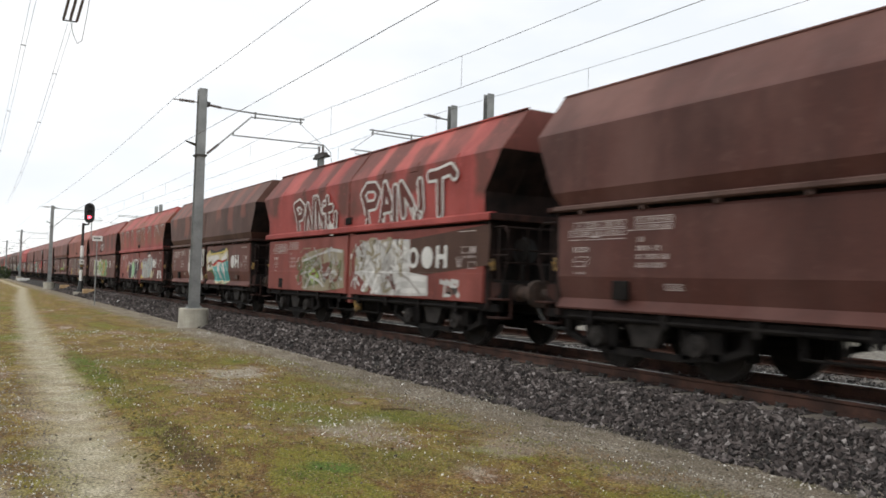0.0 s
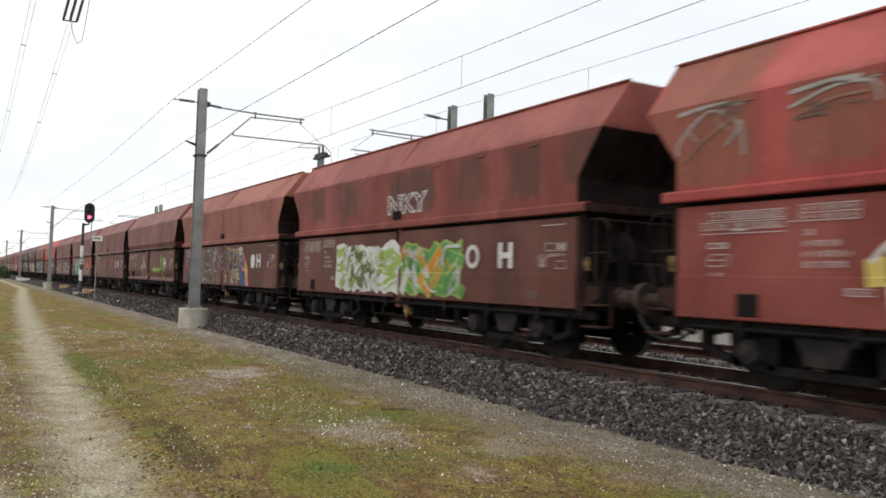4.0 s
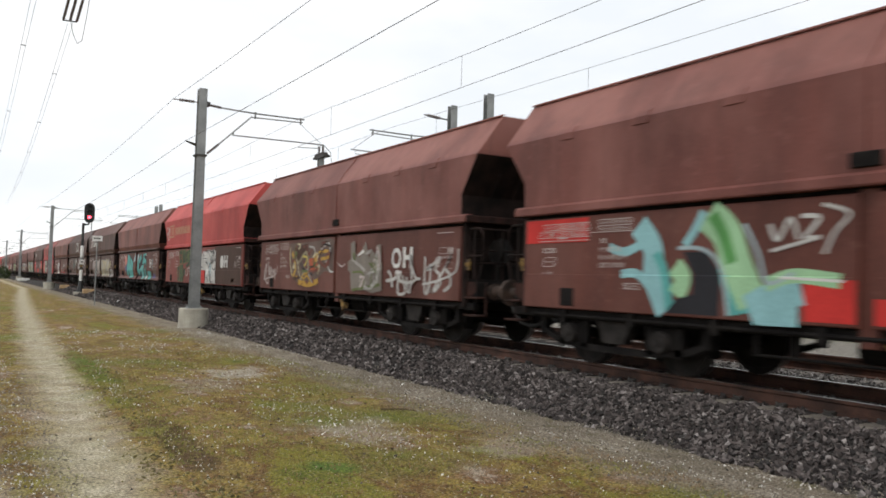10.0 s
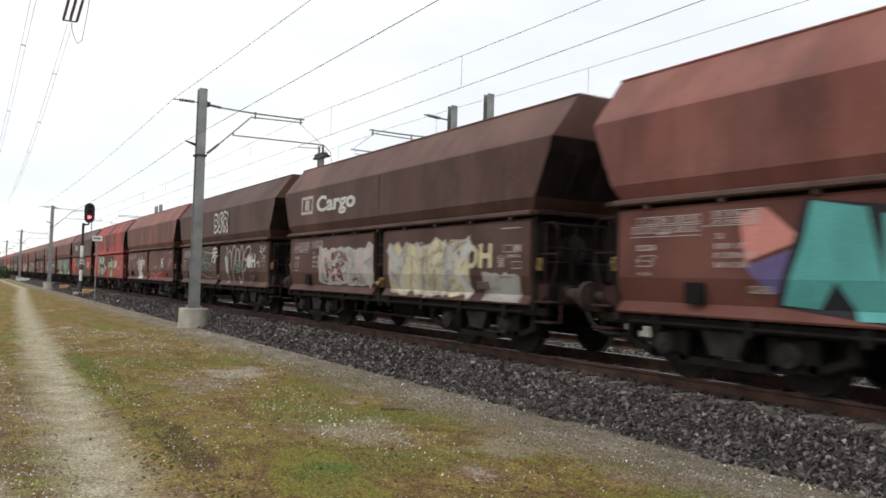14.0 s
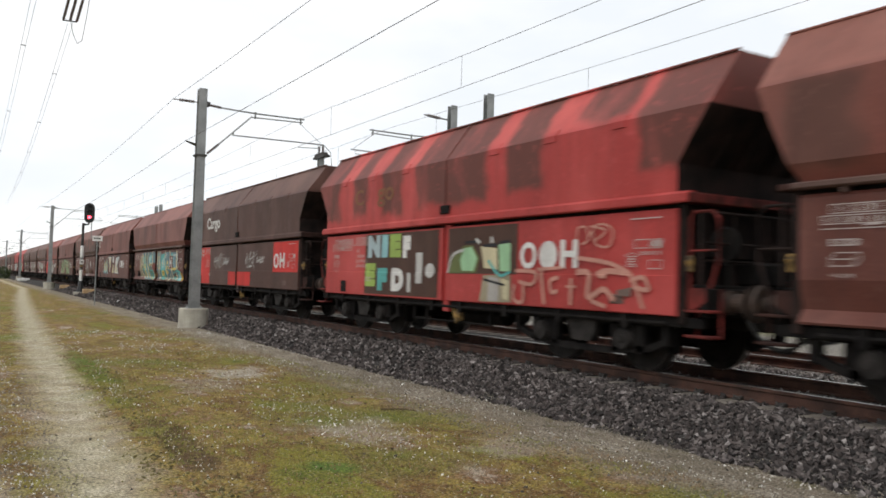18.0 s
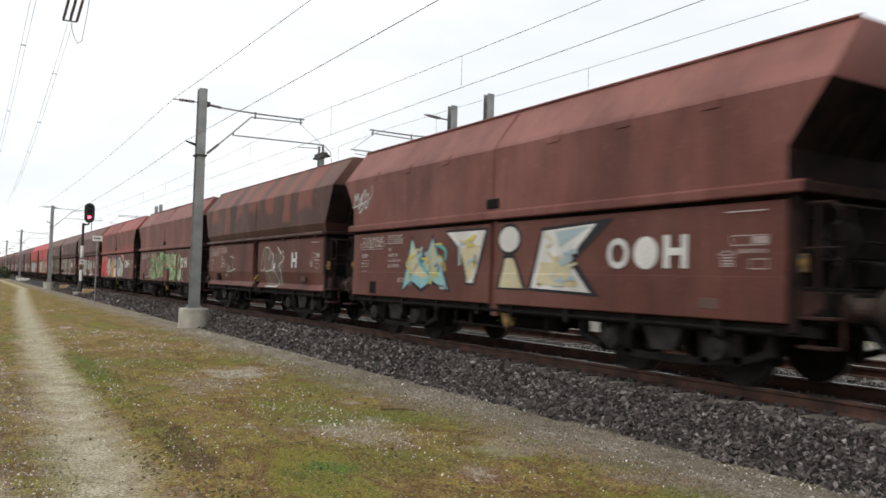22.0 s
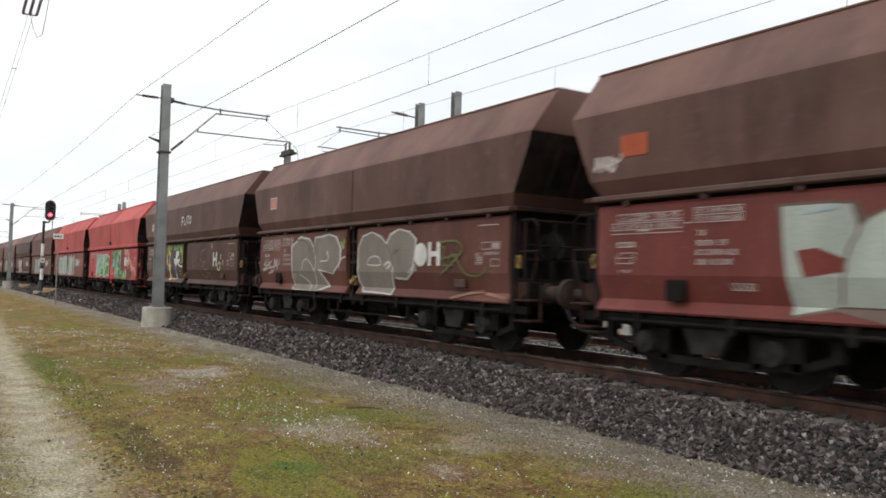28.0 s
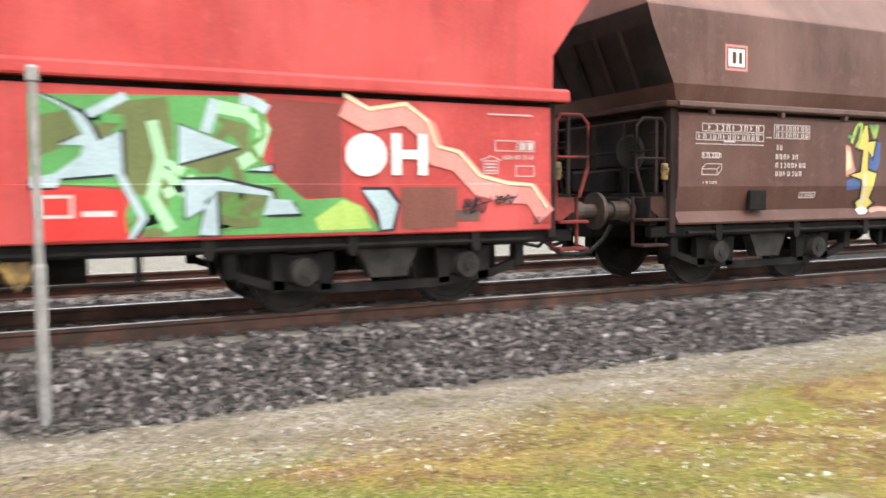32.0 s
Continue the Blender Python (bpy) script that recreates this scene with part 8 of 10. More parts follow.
w.poly("chalk", ((2.74, 2.02), (3.28, 2.02), (3.50, 2.00), (3.58, 1.76), (3.69, 1.85), (3.93, 1.95), (4.20, 1.96), (4.40, 1.89), (4.57, 1.69), (4.58, 1.30), (4.51, 1.00), (4.35, 0.84), (3.94, 0.85), (3.95, 0.99), (3.38, 0.99), (3.23, 0.96), (2.87, 0.88), (2.81, 1.19), (2.76, 1.63)), 1.33)
w.poly("chalk", ((4.58, 1.91), (5.07, 1.90), (5.09, 1.28), (4.97, 1.35), (4.62, 1.35)), 1.66)
w.poly("maroonred", ((2.91, 1.55), (3.14, 1.58), (3.45, 1.46), (3.45, 1.34), (3.00, 1.27)), 1.99)
w.poly("maroonred", ((3.96, 1.52), (4.09, 1.57), (4.16, 1.39), (4.06, 1.14), (3.99, 1.21)), 2.32)
w.poly("maroonred", ((4.16, 1.75), (4.40, 1.83), (4.51, 1.69), (4.48, 1.49), (4.22, 1.50)), 2.65)
w.curve("dim", ((3.52, 1.99), (3.58, 1.76), (3.46, 1.51), (3.38, 1.01)), 0.03, 2.98)
w.curve("dim", ((4.57, 1.69), (4.54, 1.91)), 0.03, 3.31)
w.curve("pale", ((2.97, 1.94), (3.35, 1.98)), 0.04, 3.64)
w.poly("dim", ((5.57, 1.94), (6.16, 1.93), (6.43, 1.94), (6.79, 1.68), (6.91, 1.68), (7.28, 1.94), (7.36, 1.97), (7.55, 1.70), (7.62, 1.83), (7.82, 1.94), (7.86, 0.85), (6.49, 0.83), (6.45, 1.22), (5.57, 1.24)), 3.97)
w.poly("chalk", ((5.60, 1.90), (6.14, 1.90), (6.42, 1.91), (6.81, 1.64), (6.91, 1.64), (7.28, 1.90), (7.36, 1.93), (7.44, 1.80), (7.55, 1.66), (7.62, 1.79), (7.80, 1.91), (7.82, 0.87), (7.65, 0.90), (7.52, 0.93), (7.45, 0.85), (6.50, 0.84), (6.48, 1.25), (5.60, 1.28)), 4.30)
w.poly("maroonred", ((6.14, 1.81), (6.33, 1.82), (6.36, 1.51), (6.20, 1.50)), 4.63)
w.poly("maroonred", ((6.85, 1.62), (6.96, 1.54), (7.03, 1.32), (6.95, 1.13), (6.83, 1.18), (6.73, 1.36), (6.79, 1.54)), 4.96)
w.poly("dim", ((7.63, 1.26), (7.72, 1.29), (7.69, 1.04), (7.58, 1.00)), 5.29)
w.curve("dim", ((6.81, 1.63), (6.91, 1.63)), 0.03, 5.62)
w.curve("pale", ((5.71, 1.83), (6.04, 1.84)), 0.05, 5.95)
w.curve("dim", ((7.55, 1.65), (7.52, 1.33), (7.55, 0.96)), 0.03, 6.28)
w.close("graffiti", "pale block graffiti with black edge")
w.big(ring=False, disc=False, at=8.6)
w = W(23)
w.frame_box("stencil", 0.7, 1.15, 2.85, 3.15, 0.04)
w.rect("pink", 0.76, 1.09, 2.9, 3.1)
w.close("lettering", "small framed plate")
w.curl("stencil", 0.3, 1.3, 1.2, 1.6, 3, 0.04, 3, 24)
w.poly("silver", ((2.09, 1.86), (2.65, 2.11), (3.21, 2.05), (3.47, 1.86), (3.50, 2.07), (3.91, 2.08), (4.26, 2.12), (4.67, 2.05), (4.92, 1.78), (4.88, 1.47), (4.52, 1.21), (3.85, 1.29), (4.30, 0.94), (3.96, 0.86), (3.60, 0.83), (2.24, 0.83)), 1.00)
w.poly("ash", ((2.16, 1.84), (2.68, 2.06), (3.19, 2.01), (3.45, 1.80), (3.57, 2.03), (3.91, 2.04), (4.25, 2.08), (4.62, 2.01), (4.85, 1.77), (4.82, 1.48), (4.49, 1.25), (3.72, 1.33), (4.18, 0.96), (3.90, 0.90), (3.58, 0.83), (2.28, 0.85)), 1.33)
w.curve("silver", ((2.83, 1.31), (2.86, 1.49), (3.12, 1.55), (3.53, 1.26), (3.55, 0.88)), 0.03, 1.66)
w.curve("silver", ((3.84, 1.51), (4.23, 1.53), (4.22, 1.72), (4.15, 1.64)), 0.03, 1.99)
w.curve("silver", ((3.46, 1.79), (3.58, 1.54), (3.53, 1.27)), 0.025, 2.32)
w.curve("dim", ((2.39, 2.02), (2.97, 1.98), (3.31, 1.71)), 0.03, 2.65)
w.curve("silver", ((4.79, 1.35), (4.87, 1.53), (5.13, 1.60)), 0.04, 2.98)
w.curve("silver", ((2.64, 1.20), (3.14, 1.04), (3.35, 0.85)), 0.03, 3.31)
w.curve("lime", ((4.90, 1.94), (5.02, 1.78), (5.05, 1.98)), 0.05, 3.64)
w.poly("silver", ((5.71, 1.76), (5.90, 2.02), (6.31, 2.09), (6.70, 1.99), (6.91, 1.86), (7.06, 2.03), (7.40, 2.11), (7.79, 2.05), (8.06, 1.90), (8.03, 1.61), (7.95, 1.27), (7.70, 1.13), (7.27, 1.15), (7.19, 1.31), (7.18, 0.83), (6.89, 0.85), (5.93, 0.86), (5.70, 1.08)), 3.97)
w.poly("ash", ((5.75, 1.75), (5.94, 1.99), (6.31, 2.06), (6.67, 1.96), (6.92, 1.81), (7.09, 1.98), (7.40, 2.08), (7.77, 2.02), (8.01, 1.88), (7.98, 1.62), (7.90, 1.29), (7.69, 1.17), (7.28, 1.19), (7.17, 1.42), (7.11, 0.86), (6.89, 0.88), (5.94, 0.90), (5.76, 1.09)), 4.30)
w.curve("silver", ((6.14, 1.42), (6.25, 1.56), (6.58, 1.58), (6.69, 1.42), (6.18, 1.42)), 0.03, 4.63)
w.curve("silver", ((6.84, 1.40), (6.99, 1.47), (7.11, 1.43), (6.96, 1.34)), 0.05, 4.96)
w.curve("dim", ((7.15, 1.61), (7.41, 1.70), (7.25, 1.68)), 0.025, 5.29)
w.curve("dim", ((6.92, 1.81), (7.09, 1.64), (7.16, 1.42)), 0.025, 5.62)
w.curve("silver", ((7.78, 1.25), (7.99, 1.41), (8.05, 1.29)), 0.03, 5.95)
w.curve("olive", ((8.82, 1.81), (9.35, 1.82), (9.54, 1.66), (9.19, 1.41), (8.87, 1.25)), 0.035, 6.28)
w.curve("olive", ((8.90, 1.52), (9.44, 1.59)), 0.03, 6.61)
w.curve("olive", ((9.02, 1.71), (8.97, 1.43), (9.29, 1.41)), 0.03, 6.94)
w.curve("olive", ((9.12, 1.52), (9.28, 1.59), (9.49, 1.41), (9.71, 1.25), (10.09, 1.25), (10.23, 1.39)), 0.035, 7.27)
w.curve("olive", ((8.84, 1.72), (9.02, 1.72)), 0.03, 7.60)
w.curve("scrub", ((9.22, 0.85), (9.76, 0.95), (10.12, 0.99)), 0.05, 7.93)
w.curve("scrub", ((10.17, 0.96), (10.73, 0.89)), 0.05, 8.26)
w.close("graffiti", "washed-out grey graffiti letters")
w.big(ring=False, at=8.0, space=0.46)
w = W(24)
w.shift = 0.0
for line in (((4.98, 2.78), (5.0, 3.05)), ((4.96, 3.06), (5.2, 3.08)), ((4.98, 2.93), (5.12, 2.95)), ((5.3, 3.02), (5.3, 2.86), (5.42, 2.8), (5.52, 2.9), (5.54, 3.06)), ((5.62, 3.08), (5.86, 3.1)), ((5.74, 3.08), (5.73, 2.82)), ((5.98, 3.05), (5.9, 2.93), (5.98, 2.84), (6.12, 2.9), (6.1, 3.03), (5.98, 3.05))):
    w.curve("white", line, 0.055, 2)
w.close("graffiti", "white hand-painted word")
w.shift = -0.38
w.frame_box("pink", 1.08, 1.46, 2.72, 3.04, 0.03)
w.rect("white", 1.13, 1.41, 2.77, 2.99)
w.rect("brown", 1.20, 1.26, 2.81, 2.95, 2)
w.rect("brown", 1.31, 1.36, 2.81, 2.95, 2)
w.close("lettering", "small white plate with a pink frame")
w.shift = 0.0
w.poly("blush", ((3.00, 1.85), (3.10, 1.82), (3.21, 1.48), (3.05, 1.40), (3.01, 1.43)), 1)
w.poly("cream", ((3.02, 1.78), (3.09, 1.75), (3.13, 1.53), (3.02, 1.49)), 2)
w.poly("blue", ((3.44, 1.94), (3.74, 1.89), (3.72, 1.58), (3.61, 1.43), (3.67, 1.27), (3.05, 1.22), (3.04, 1.35), (3.32, 1.43), (3.29, 1.58)), 0)
w.poly("blue", ((3.96, 1.91), (4.18, 1.83), (4.24, 1.58), (4.29, 1.33), (4.41, 0.91), (4.10, 0.91), (4.01, 1.27)), 0)
w.poly("black", ((3.37, 2.14), (3.46, 2.14), (3.50, 1.92), (3.67, 1.94), (3.57, 1.62), (3.50, 1.74), (3.49, 1.52), (3.68, 1.48), (3.59, 1.09), (3.74, 1.04), (3.54, 0.90), (3.38, 0.88), (3.22, 1.06), (3.33, 1.11), (3.32, 1.35), (3.04, 1.43), (3.29, 1.49), (3.34, 1.76), (3.19, 1.78)), 1.5)
w.poly("yellow", ((3.39, 2.12), (3.44, 2.12), (3.47, 1.89), (3.62, 1.91), (3.56, 1.68), (3.47, 1.78), (3.46, 1.50), (3.65, 1.45), (3.55, 1.11), (3.65, 1.04), (3.51, 0.93), (3.39, 0.92), (3.30, 1.05), (3.38, 1.10), (3.35, 1.37), (3.11, 1.43), (3.32, 1.47), (3.37, 1.78), (3.24, 1.80)), 2.2)
w.poly("cream", ((3.35, 1.45), (3.45, 1.47), (3.49, 1.06), (3.43, 0.93), (3.38, 0.96), (3.39, 1.17)), 3)
w.curve("lime", ((3.11, 1.87), (3.20, 2.08), (3.31, 2.13), (3.28, 1.92), (3.20, 1.82)), 0.05, 4)
w.curve("lime", ((3.52, 2.12), (3.60, 1.97), (3.64, 2.14)), 0.06, 3)
w.curve("green", ((3.04, 1.97), (3.15, 1.95), (3.25, 2.13)), 0.04, 4)
w.curve("green", ((3.47, 2.12), (3.57, 2.10), (3.67, 2.12)), 0.05, 3)
w.poly("white", ((3.30, 0.95), (3.46, 1.00), (3.55, 0.93), (3.46, 0.89), (3.33, 0.88)), 4)
w.poly("blush", ((4.54, 1.78), (4.74, 1.80), (4.82, 1.58), (5.10, 1.43), (5.08, 1.32), (4.62, 1.38)), 0)
w.poly("lime", ((4.76, 2.08), (5.11, 2.05), (5.12, 1.50), (5.02, 1.52), (4.99, 1.68), (4.89, 1.77), (4.79, 1.95)), 0)
w.poly("moss", ((4.83, 2.10), (5.10, 2.11), (5.11, 1.92), (4.96, 1.96)), 1)
w.poly("green", ((4.86, 1.88), (4.99, 1.82), (5.11, 1.82), (5.11, 1.70), (4.96, 1.73)), 2)
w.poly("black", ((4.23, 1.96), (4.61, 1.99), (4.72, 1.95), (4.73, 1.80), (4.62, 1.70), (4.82, 1.77), (4.85, 1.58), (4.77, 1.50), (5.13, 1.47), (5.13, 1.30), (4.73, 1.33), (4.47, 1.45), (4.41, 1.33), (4.41, 0.90), (4.16, 0.90), (4.26, 1.35), (4.03, 1.45), (3.92, 1.77), (4.18, 1.71)), 1.5)
w.poly("white", ((4.28, 1.92), (4.59, 1.94), (4.67, 1.92), (4.67, 1.83), (4.44, 1.65), (4.67, 1.65), (4.78, 1.70), (4.79, 1.60), (4.65, 1.49), (4.87, 1.42), (5.11, 1.42), (5.11, 1.34), (4.75, 1.37), (4.44, 1.50), (4.34, 1.40), (4.38, 0.93), (4.22, 0.93), (4.31, 1.38), (4.08, 1.49), (3.99, 1.69), (4.24, 1.66)), 2.2)
w.poly("white", ((4.06, 1.66), (4.13, 1.62), (4.24, 1.66), (4.19, 1.58), (4.24, 1.49), (4.14, 1.53), (4.06, 1.48), (4.09, 1.56)), 4)
w.poly("pale", ((4.32, 1.35), (4.37, 1.35), (4.38, 0.94), (4.27, 0.94)), 3)
w.curve("green", ((3.97, 2.01), (4.07, 2.09), (4.25, 2.02), (4.46, 2.08), (4.61, 2.08), (4.74, 2.00)), 0.07, 4)
w.curve("lime", ((4.00, 1.96), (4.18, 2.01), (4.36, 1.97), (4.56, 2.02)), 0.05, 5)
w.curve("blush", ((3.59, 0.93), (3.81, 0.96), (4.12, 0.93), (4.33, 0.94)), 0.07, 0)
w.curve("stencil", ((4.75, 1.22), (4.88, 1.22)), 0.04, 5)
w.curve("stencil", ((4.76, 1.12), (4.86, 1.12)), 0.03, 5)
w.shift = 0.32
w.curve("scrub", ((5.95, 1.75), (6.05, 1.45), (6.25, 1.35), (6.4, 1.6), (6.35, 1.85)), 0.03, 3)
w.curve("scrub", ((5.95, 1.45), (6.25, 1.65)), 0.03, 3)
w.curve("scrub", ((7.45, 1.95), (7.05, 1.85), (6.95, 1.6), (7.25, 1.5), (7.0, 1.25), (7.3, 1.05), (7.75, 1.1)), 0.03, 3)
w.curve("scrub", ((7.2, 1.5), (7.45, 1.55), (7.3, 1.3), (7.75, 1.3)), 0.035, 3)
w.curve("scrub", ((7.6, 1.2), (7.9, 1.15), (8.0, 0.95)), 0.035, 3)
w.curve("stencil", ((8.0, 1.95), (8.1, 2.08), (8.2, 1.95)), 0.03, 3)
w.shift = 0.50
w.curve("cream", ((8.62, 1.5), (8.55, 1.32), (8.75, 1.28), (8.8, 1.48), (8.62, 1.5)), 0.06, 3)
w.curve("cream", ((8.82, 1.6), (8.84, 1.75)), 0.05, 3)
w.curve("cream", ((9.02, 1.58), (9.06, 1.42)), 0.05, 3)
w.close("graffiti", "yellow and white graffiti with blue, pink and lime")
w.big(ring=False, disc=False, at=8.08)
w = W(25)
w.poly("green", ((6.17, 2.06), (7.82, 2.12), (8.04, 2.04), (8.10, 1.86), (7.98, 1.55), (8.12, 1.41), (8.44, 1.16), (8.82, 1.18), (9.02, 1.09), (9.22, 0.84), (6.99, 0.84), (6.83, 1.28), (6.09, 1.32), (6.10, 2.07)), 1)
w.poly("olive", ((6.83, 2.03), (7.19, 2.08), (7.24, 1.79), (7.15, 0.85), (6.95, 0.84), (7.00, 1.01), (6.83, 1.30)), 2)
w.poly("olive", ((7.60, 1.93), (7.92, 1.86), (7.90, 1.63), (7.63, 1.41), (7.29, 1.40), (7.29, 1.47), (7.83, 1.66)), 2)
w.poly("olive", ((6.11, 1.88), (6.38, 1.93), (6.48, 1.75), (6.29, 1.60), (6.10, 1.52)), 2)
w.poly("moss", ((7.62, 1.24), (8.06, 1.19), (8.02, 0.99), (7.66, 0.86)), 2)
w.poly("lime", ((8.53, 0.98), (8.82, 1.16), (9.02, 1.08), (9.12, 0.87), (8.57, 0.86)), 2)
w.poly("black", ((6.14, 2.09), (6.28, 2.04), (6.52, 1.93), (6.58, 1.85), (6.65, 1.70), (6.83, 1.79), (6.84, 1.38), (6.78, 1.38), (6.31, 1.34), (6.27, 1.26), (6.07, 1.26), (6.08, 1.36), (6.25, 1.38), (6.50, 1.54), (6.52, 1.66), (6.30, 1.66), (6.53, 1.76), (6.38, 1.95)), 3)
w.poly("black", ((6.72, 1.43), (6.80, 1.43), (7.02, 0.99), (6.91, 0.83), (6.82, 0.83), (6.96, 0.99)), 3)
w.poly("black", ((7.28, 1.86), (7.84, 1.63), (7.27, 1.47)), 3)
w.poly("black", ((7.28, 1.37), (7.61, 1.38), (8.14, 1.27), (8.16, 1.14), (8.33, 1.14), (8.41, 1.00), (8.05, 1.00), (8.12, 1.22), (7.61, 1.27), (7.49, 1.14), (7.50, 1.08), (7.31, 0.98), (7.31, 1.28)), 3)
w.poly("black", ((7.48, 1.12), (7.63, 1.26), (7.64, 0.83), (7.43, 0.83)), 3)
w.poly("black", ((9.00, 1.28), (9.32, 1.28), (9.43, 1.13), (9.37, 0.84), (9.20, 0.83), (9.15, 1.01)), 3)
w.poly("black", ((7.87, 1.42), (8.14, 1.51), (8.14, 1.41)), 3)
w.poly("pale", ((6.15, 2.07), (6.29, 2.02), (6.49, 1.91), (6.55, 1.83), (6.62, 1.68), (6.80, 1.77), (6.81, 1.40), (6.75, 1.40), (6.32, 1.36), (6.28, 1.28), (6.09, 1.28), (6.09, 1.37), (6.27, 1.40), (6.48, 1.56), (6.50, 1.64), (6.31, 1.64), (6.50, 1.74), (6.40, 1.93)), 4)
w.poly("pale", ((6.74, 1.41), (6.81, 1.41), (7.00, 1.01), (6.88, 0.83), (6.83, 0.83), (6.93, 1.01)), 4)
w.poly("pale", ((7.29, 1.84), (7.81, 1.65), (7.28, 1.49)), 4)
w.poly("pale", ((7.30, 1.35), (7.63, 1.35), (8.11, 1.24), (8.13, 1.17), (8.29, 1.16), (8.38, 1.03), (8.02, 1.02), (8.09, 1.20), (7.62, 1.25), (7.50, 1.16), (7.51, 1.10), (7.33, 1.00), (7.32, 1.26)), 4)
w.poly("pale", ((7.50, 1.10), (7.60, 1.24), (7.61, 0.84), (7.44, 0.85)), 4)
w.poly("pale", ((9.02, 1.25), (9.28, 1.25), (9.40, 1.11), (9.33, 0.86), (9.22, 0.85), (9.18, 1.04)), 4)
w.poly("pale", ((7.89, 1.44), (8.11, 1.49), (8.11, 1.43)), 4)
w.stroke("pale", ((7.52, 1.78), (7.61, 2.08)), 0.10, 3)
w.stroke("pale", ((7.84, 2.10), (7.97, 2.07), (8.09, 2.00)), 0.10, 3)
w.stroke("pale", ((6.52, 1.89), (6.68, 1.98), (6.85, 2.08)), 0.08, 3)
w.stroke("mint", ((7.60, 2.02), (7.90, 1.97), (8.06, 1.82), (7.98, 1.59), (7.76, 1.46)), 0.12, 2)
w.stroke("mint", ((7.06, 1.87), (7.13, 1.54), (7.04, 1.20), (7.20, 0.90)), 0.10, 3)
w.poly("maroonred", ((8.12, 2.11), (8.82, 2.09), (8.81, 1.18), (8.23, 1.19), (8.13, 1.59)), 0)
w.poly("rust", ((9.44, 1.28), (10.08, 1.28), (10.08, 0.86), (9.44, 0.85)), 0)
w.poly("red", ((6.10, 1.26), (6.80, 1.26), (6.83, 0.83), (6.11, 0.83)), 6)
w.scrawl(6.2, 8.2, 0.95, 2.05, ("olive", "moss", "green", "mint"), 18, 252, 2.2, 0.04, 0.12)
for dz, ink, wd in ((0.0, "pink", 0.24), (0.10, "cream", 0.04)):
    w.stroke(ink, ((8.84, 2.08 + dz), (9.1, 1.95 + dz), (9.5, 2.02 + dz), (9.75, 1.85 + dz), (9.85, 1.6 + dz), (10.1, 1.55 + dz), (10.35, 1.3 + dz), (10.7, 1.22 + dz), (11.0, 1.2 + dz), (11.2, 0.95 + dz)), wd, 3 if wd > 0.1 else 6)
w.curl("black", 10.15, 10.45, 0.98, 1.18, 3, 0.02, 8, 28)
w.curl("black", 10.55, 10.78, 1.1, 1.2, 3, 0.018, 8, 29)
w.text("2012", "black", 11.02, 11.22, 0.87, 0.95, 8)
w.frame_box("stencil", 6.13, 6.41, 1.02, 1.22, 0.03, 7)
w.rect("stencil", 6.47, 6.73, 1.03, 1.08, 7)
w.wild(2.2, 5.4, 0.86, 2.08, 3, ("green", "pale", "mint"), "white", 251, shards=8)
w.close("graffiti", "green and pale blue graffiti with a pink ribbon")
w.big(ring=False, at=8.86, space=0.48)
w = W(26)
w.wild(2.2, 5.4, 0.86, 2.05, 4, ("silver", "pale", "teal"), "white", 261, shards=8)
w.wild(5.8, 8.3, 0.86, 2.05, 3, ("grey", "green", "white"), "silver", 262, shards=8)
w.close("graffiti", "silver and green graffiti")
w.big(at=8.6)
for i in range(27, len(wagons)):
    w = W(i)
    w.wild(2.3, 5.0, 0.88, 1.95, 3, ("silver", "grey", ("teal", "cream", "lime")[i % 3]), "stencil", i, i % 2 == 0, shards=4)
    w.close("graffiti", "sprayed graffiti, far down the train")
    w.big(at=8.5)
for me, ob, cu in LETTERS.values():
    bpy.data.batch_remove((me, ob, cu))


# ---- overhead line: masts, cantilevers, wires ----
def ibeam(bm, x, y, z0, z1, w0, w1, t=0.018):
    """An upright H-section that tapers a little; flanges face along the line."""
    for s in (-1, 1):
        v = []
        for z, w in ((z0, w0), (z1, w1)):
            for a in (-1, 1):
                for q in (0, 1):
                    v.append((x + a * w / 2, y + s * (w / 2 - q * t), z))
        vs = [bm.verts.new(p) for p in v]
        for f in ((0, 2, 6, 4), (1, 5, 7, 3), (0, 4, 5, 1), (2, 3, 7, 6), (0, 1, 3, 2), (4, 6, 7, 5)):
            bm.faces.new([vs[i] for i in f])
    box(bm, x - t / 2, x + t / 2, y - w1 / 2 + t, y + w1 / 2 - t, z0, z1)
    bmesh.ops.recalc_face_normals(bm, faces=bm.faces[:])
    return bm


def insulator(bm, a, b, r=0.055, sheds=7):
    """A ribbed rod insulator from a to b."""
    a, b = Vector(a), Vector(b)
    pts, rad = [], []
    for i in range(sheds * 2 + 1):
        k = i / (sheds * 2)
        pts.append(a.lerp(b, k))
        rad.append(r if i % 2 else r * 0.45)
    tube(bm, pts, rad, 8)
    return bm


def foundation(x, y, r, h, parent):
    bm = bmesh.new()
    lathe(bm, ((r * 1.03, -0.3), (r * 1.03, 0.02), (r * 1.0, h * 0.5), (r * 0.985, h - 0.03), (r * 0.955, h)), 0, 0, 28)
    f = part("foundation", bm, BASE_CONCRETE, parent, "pale cylindrical concrete foundation")
    return f


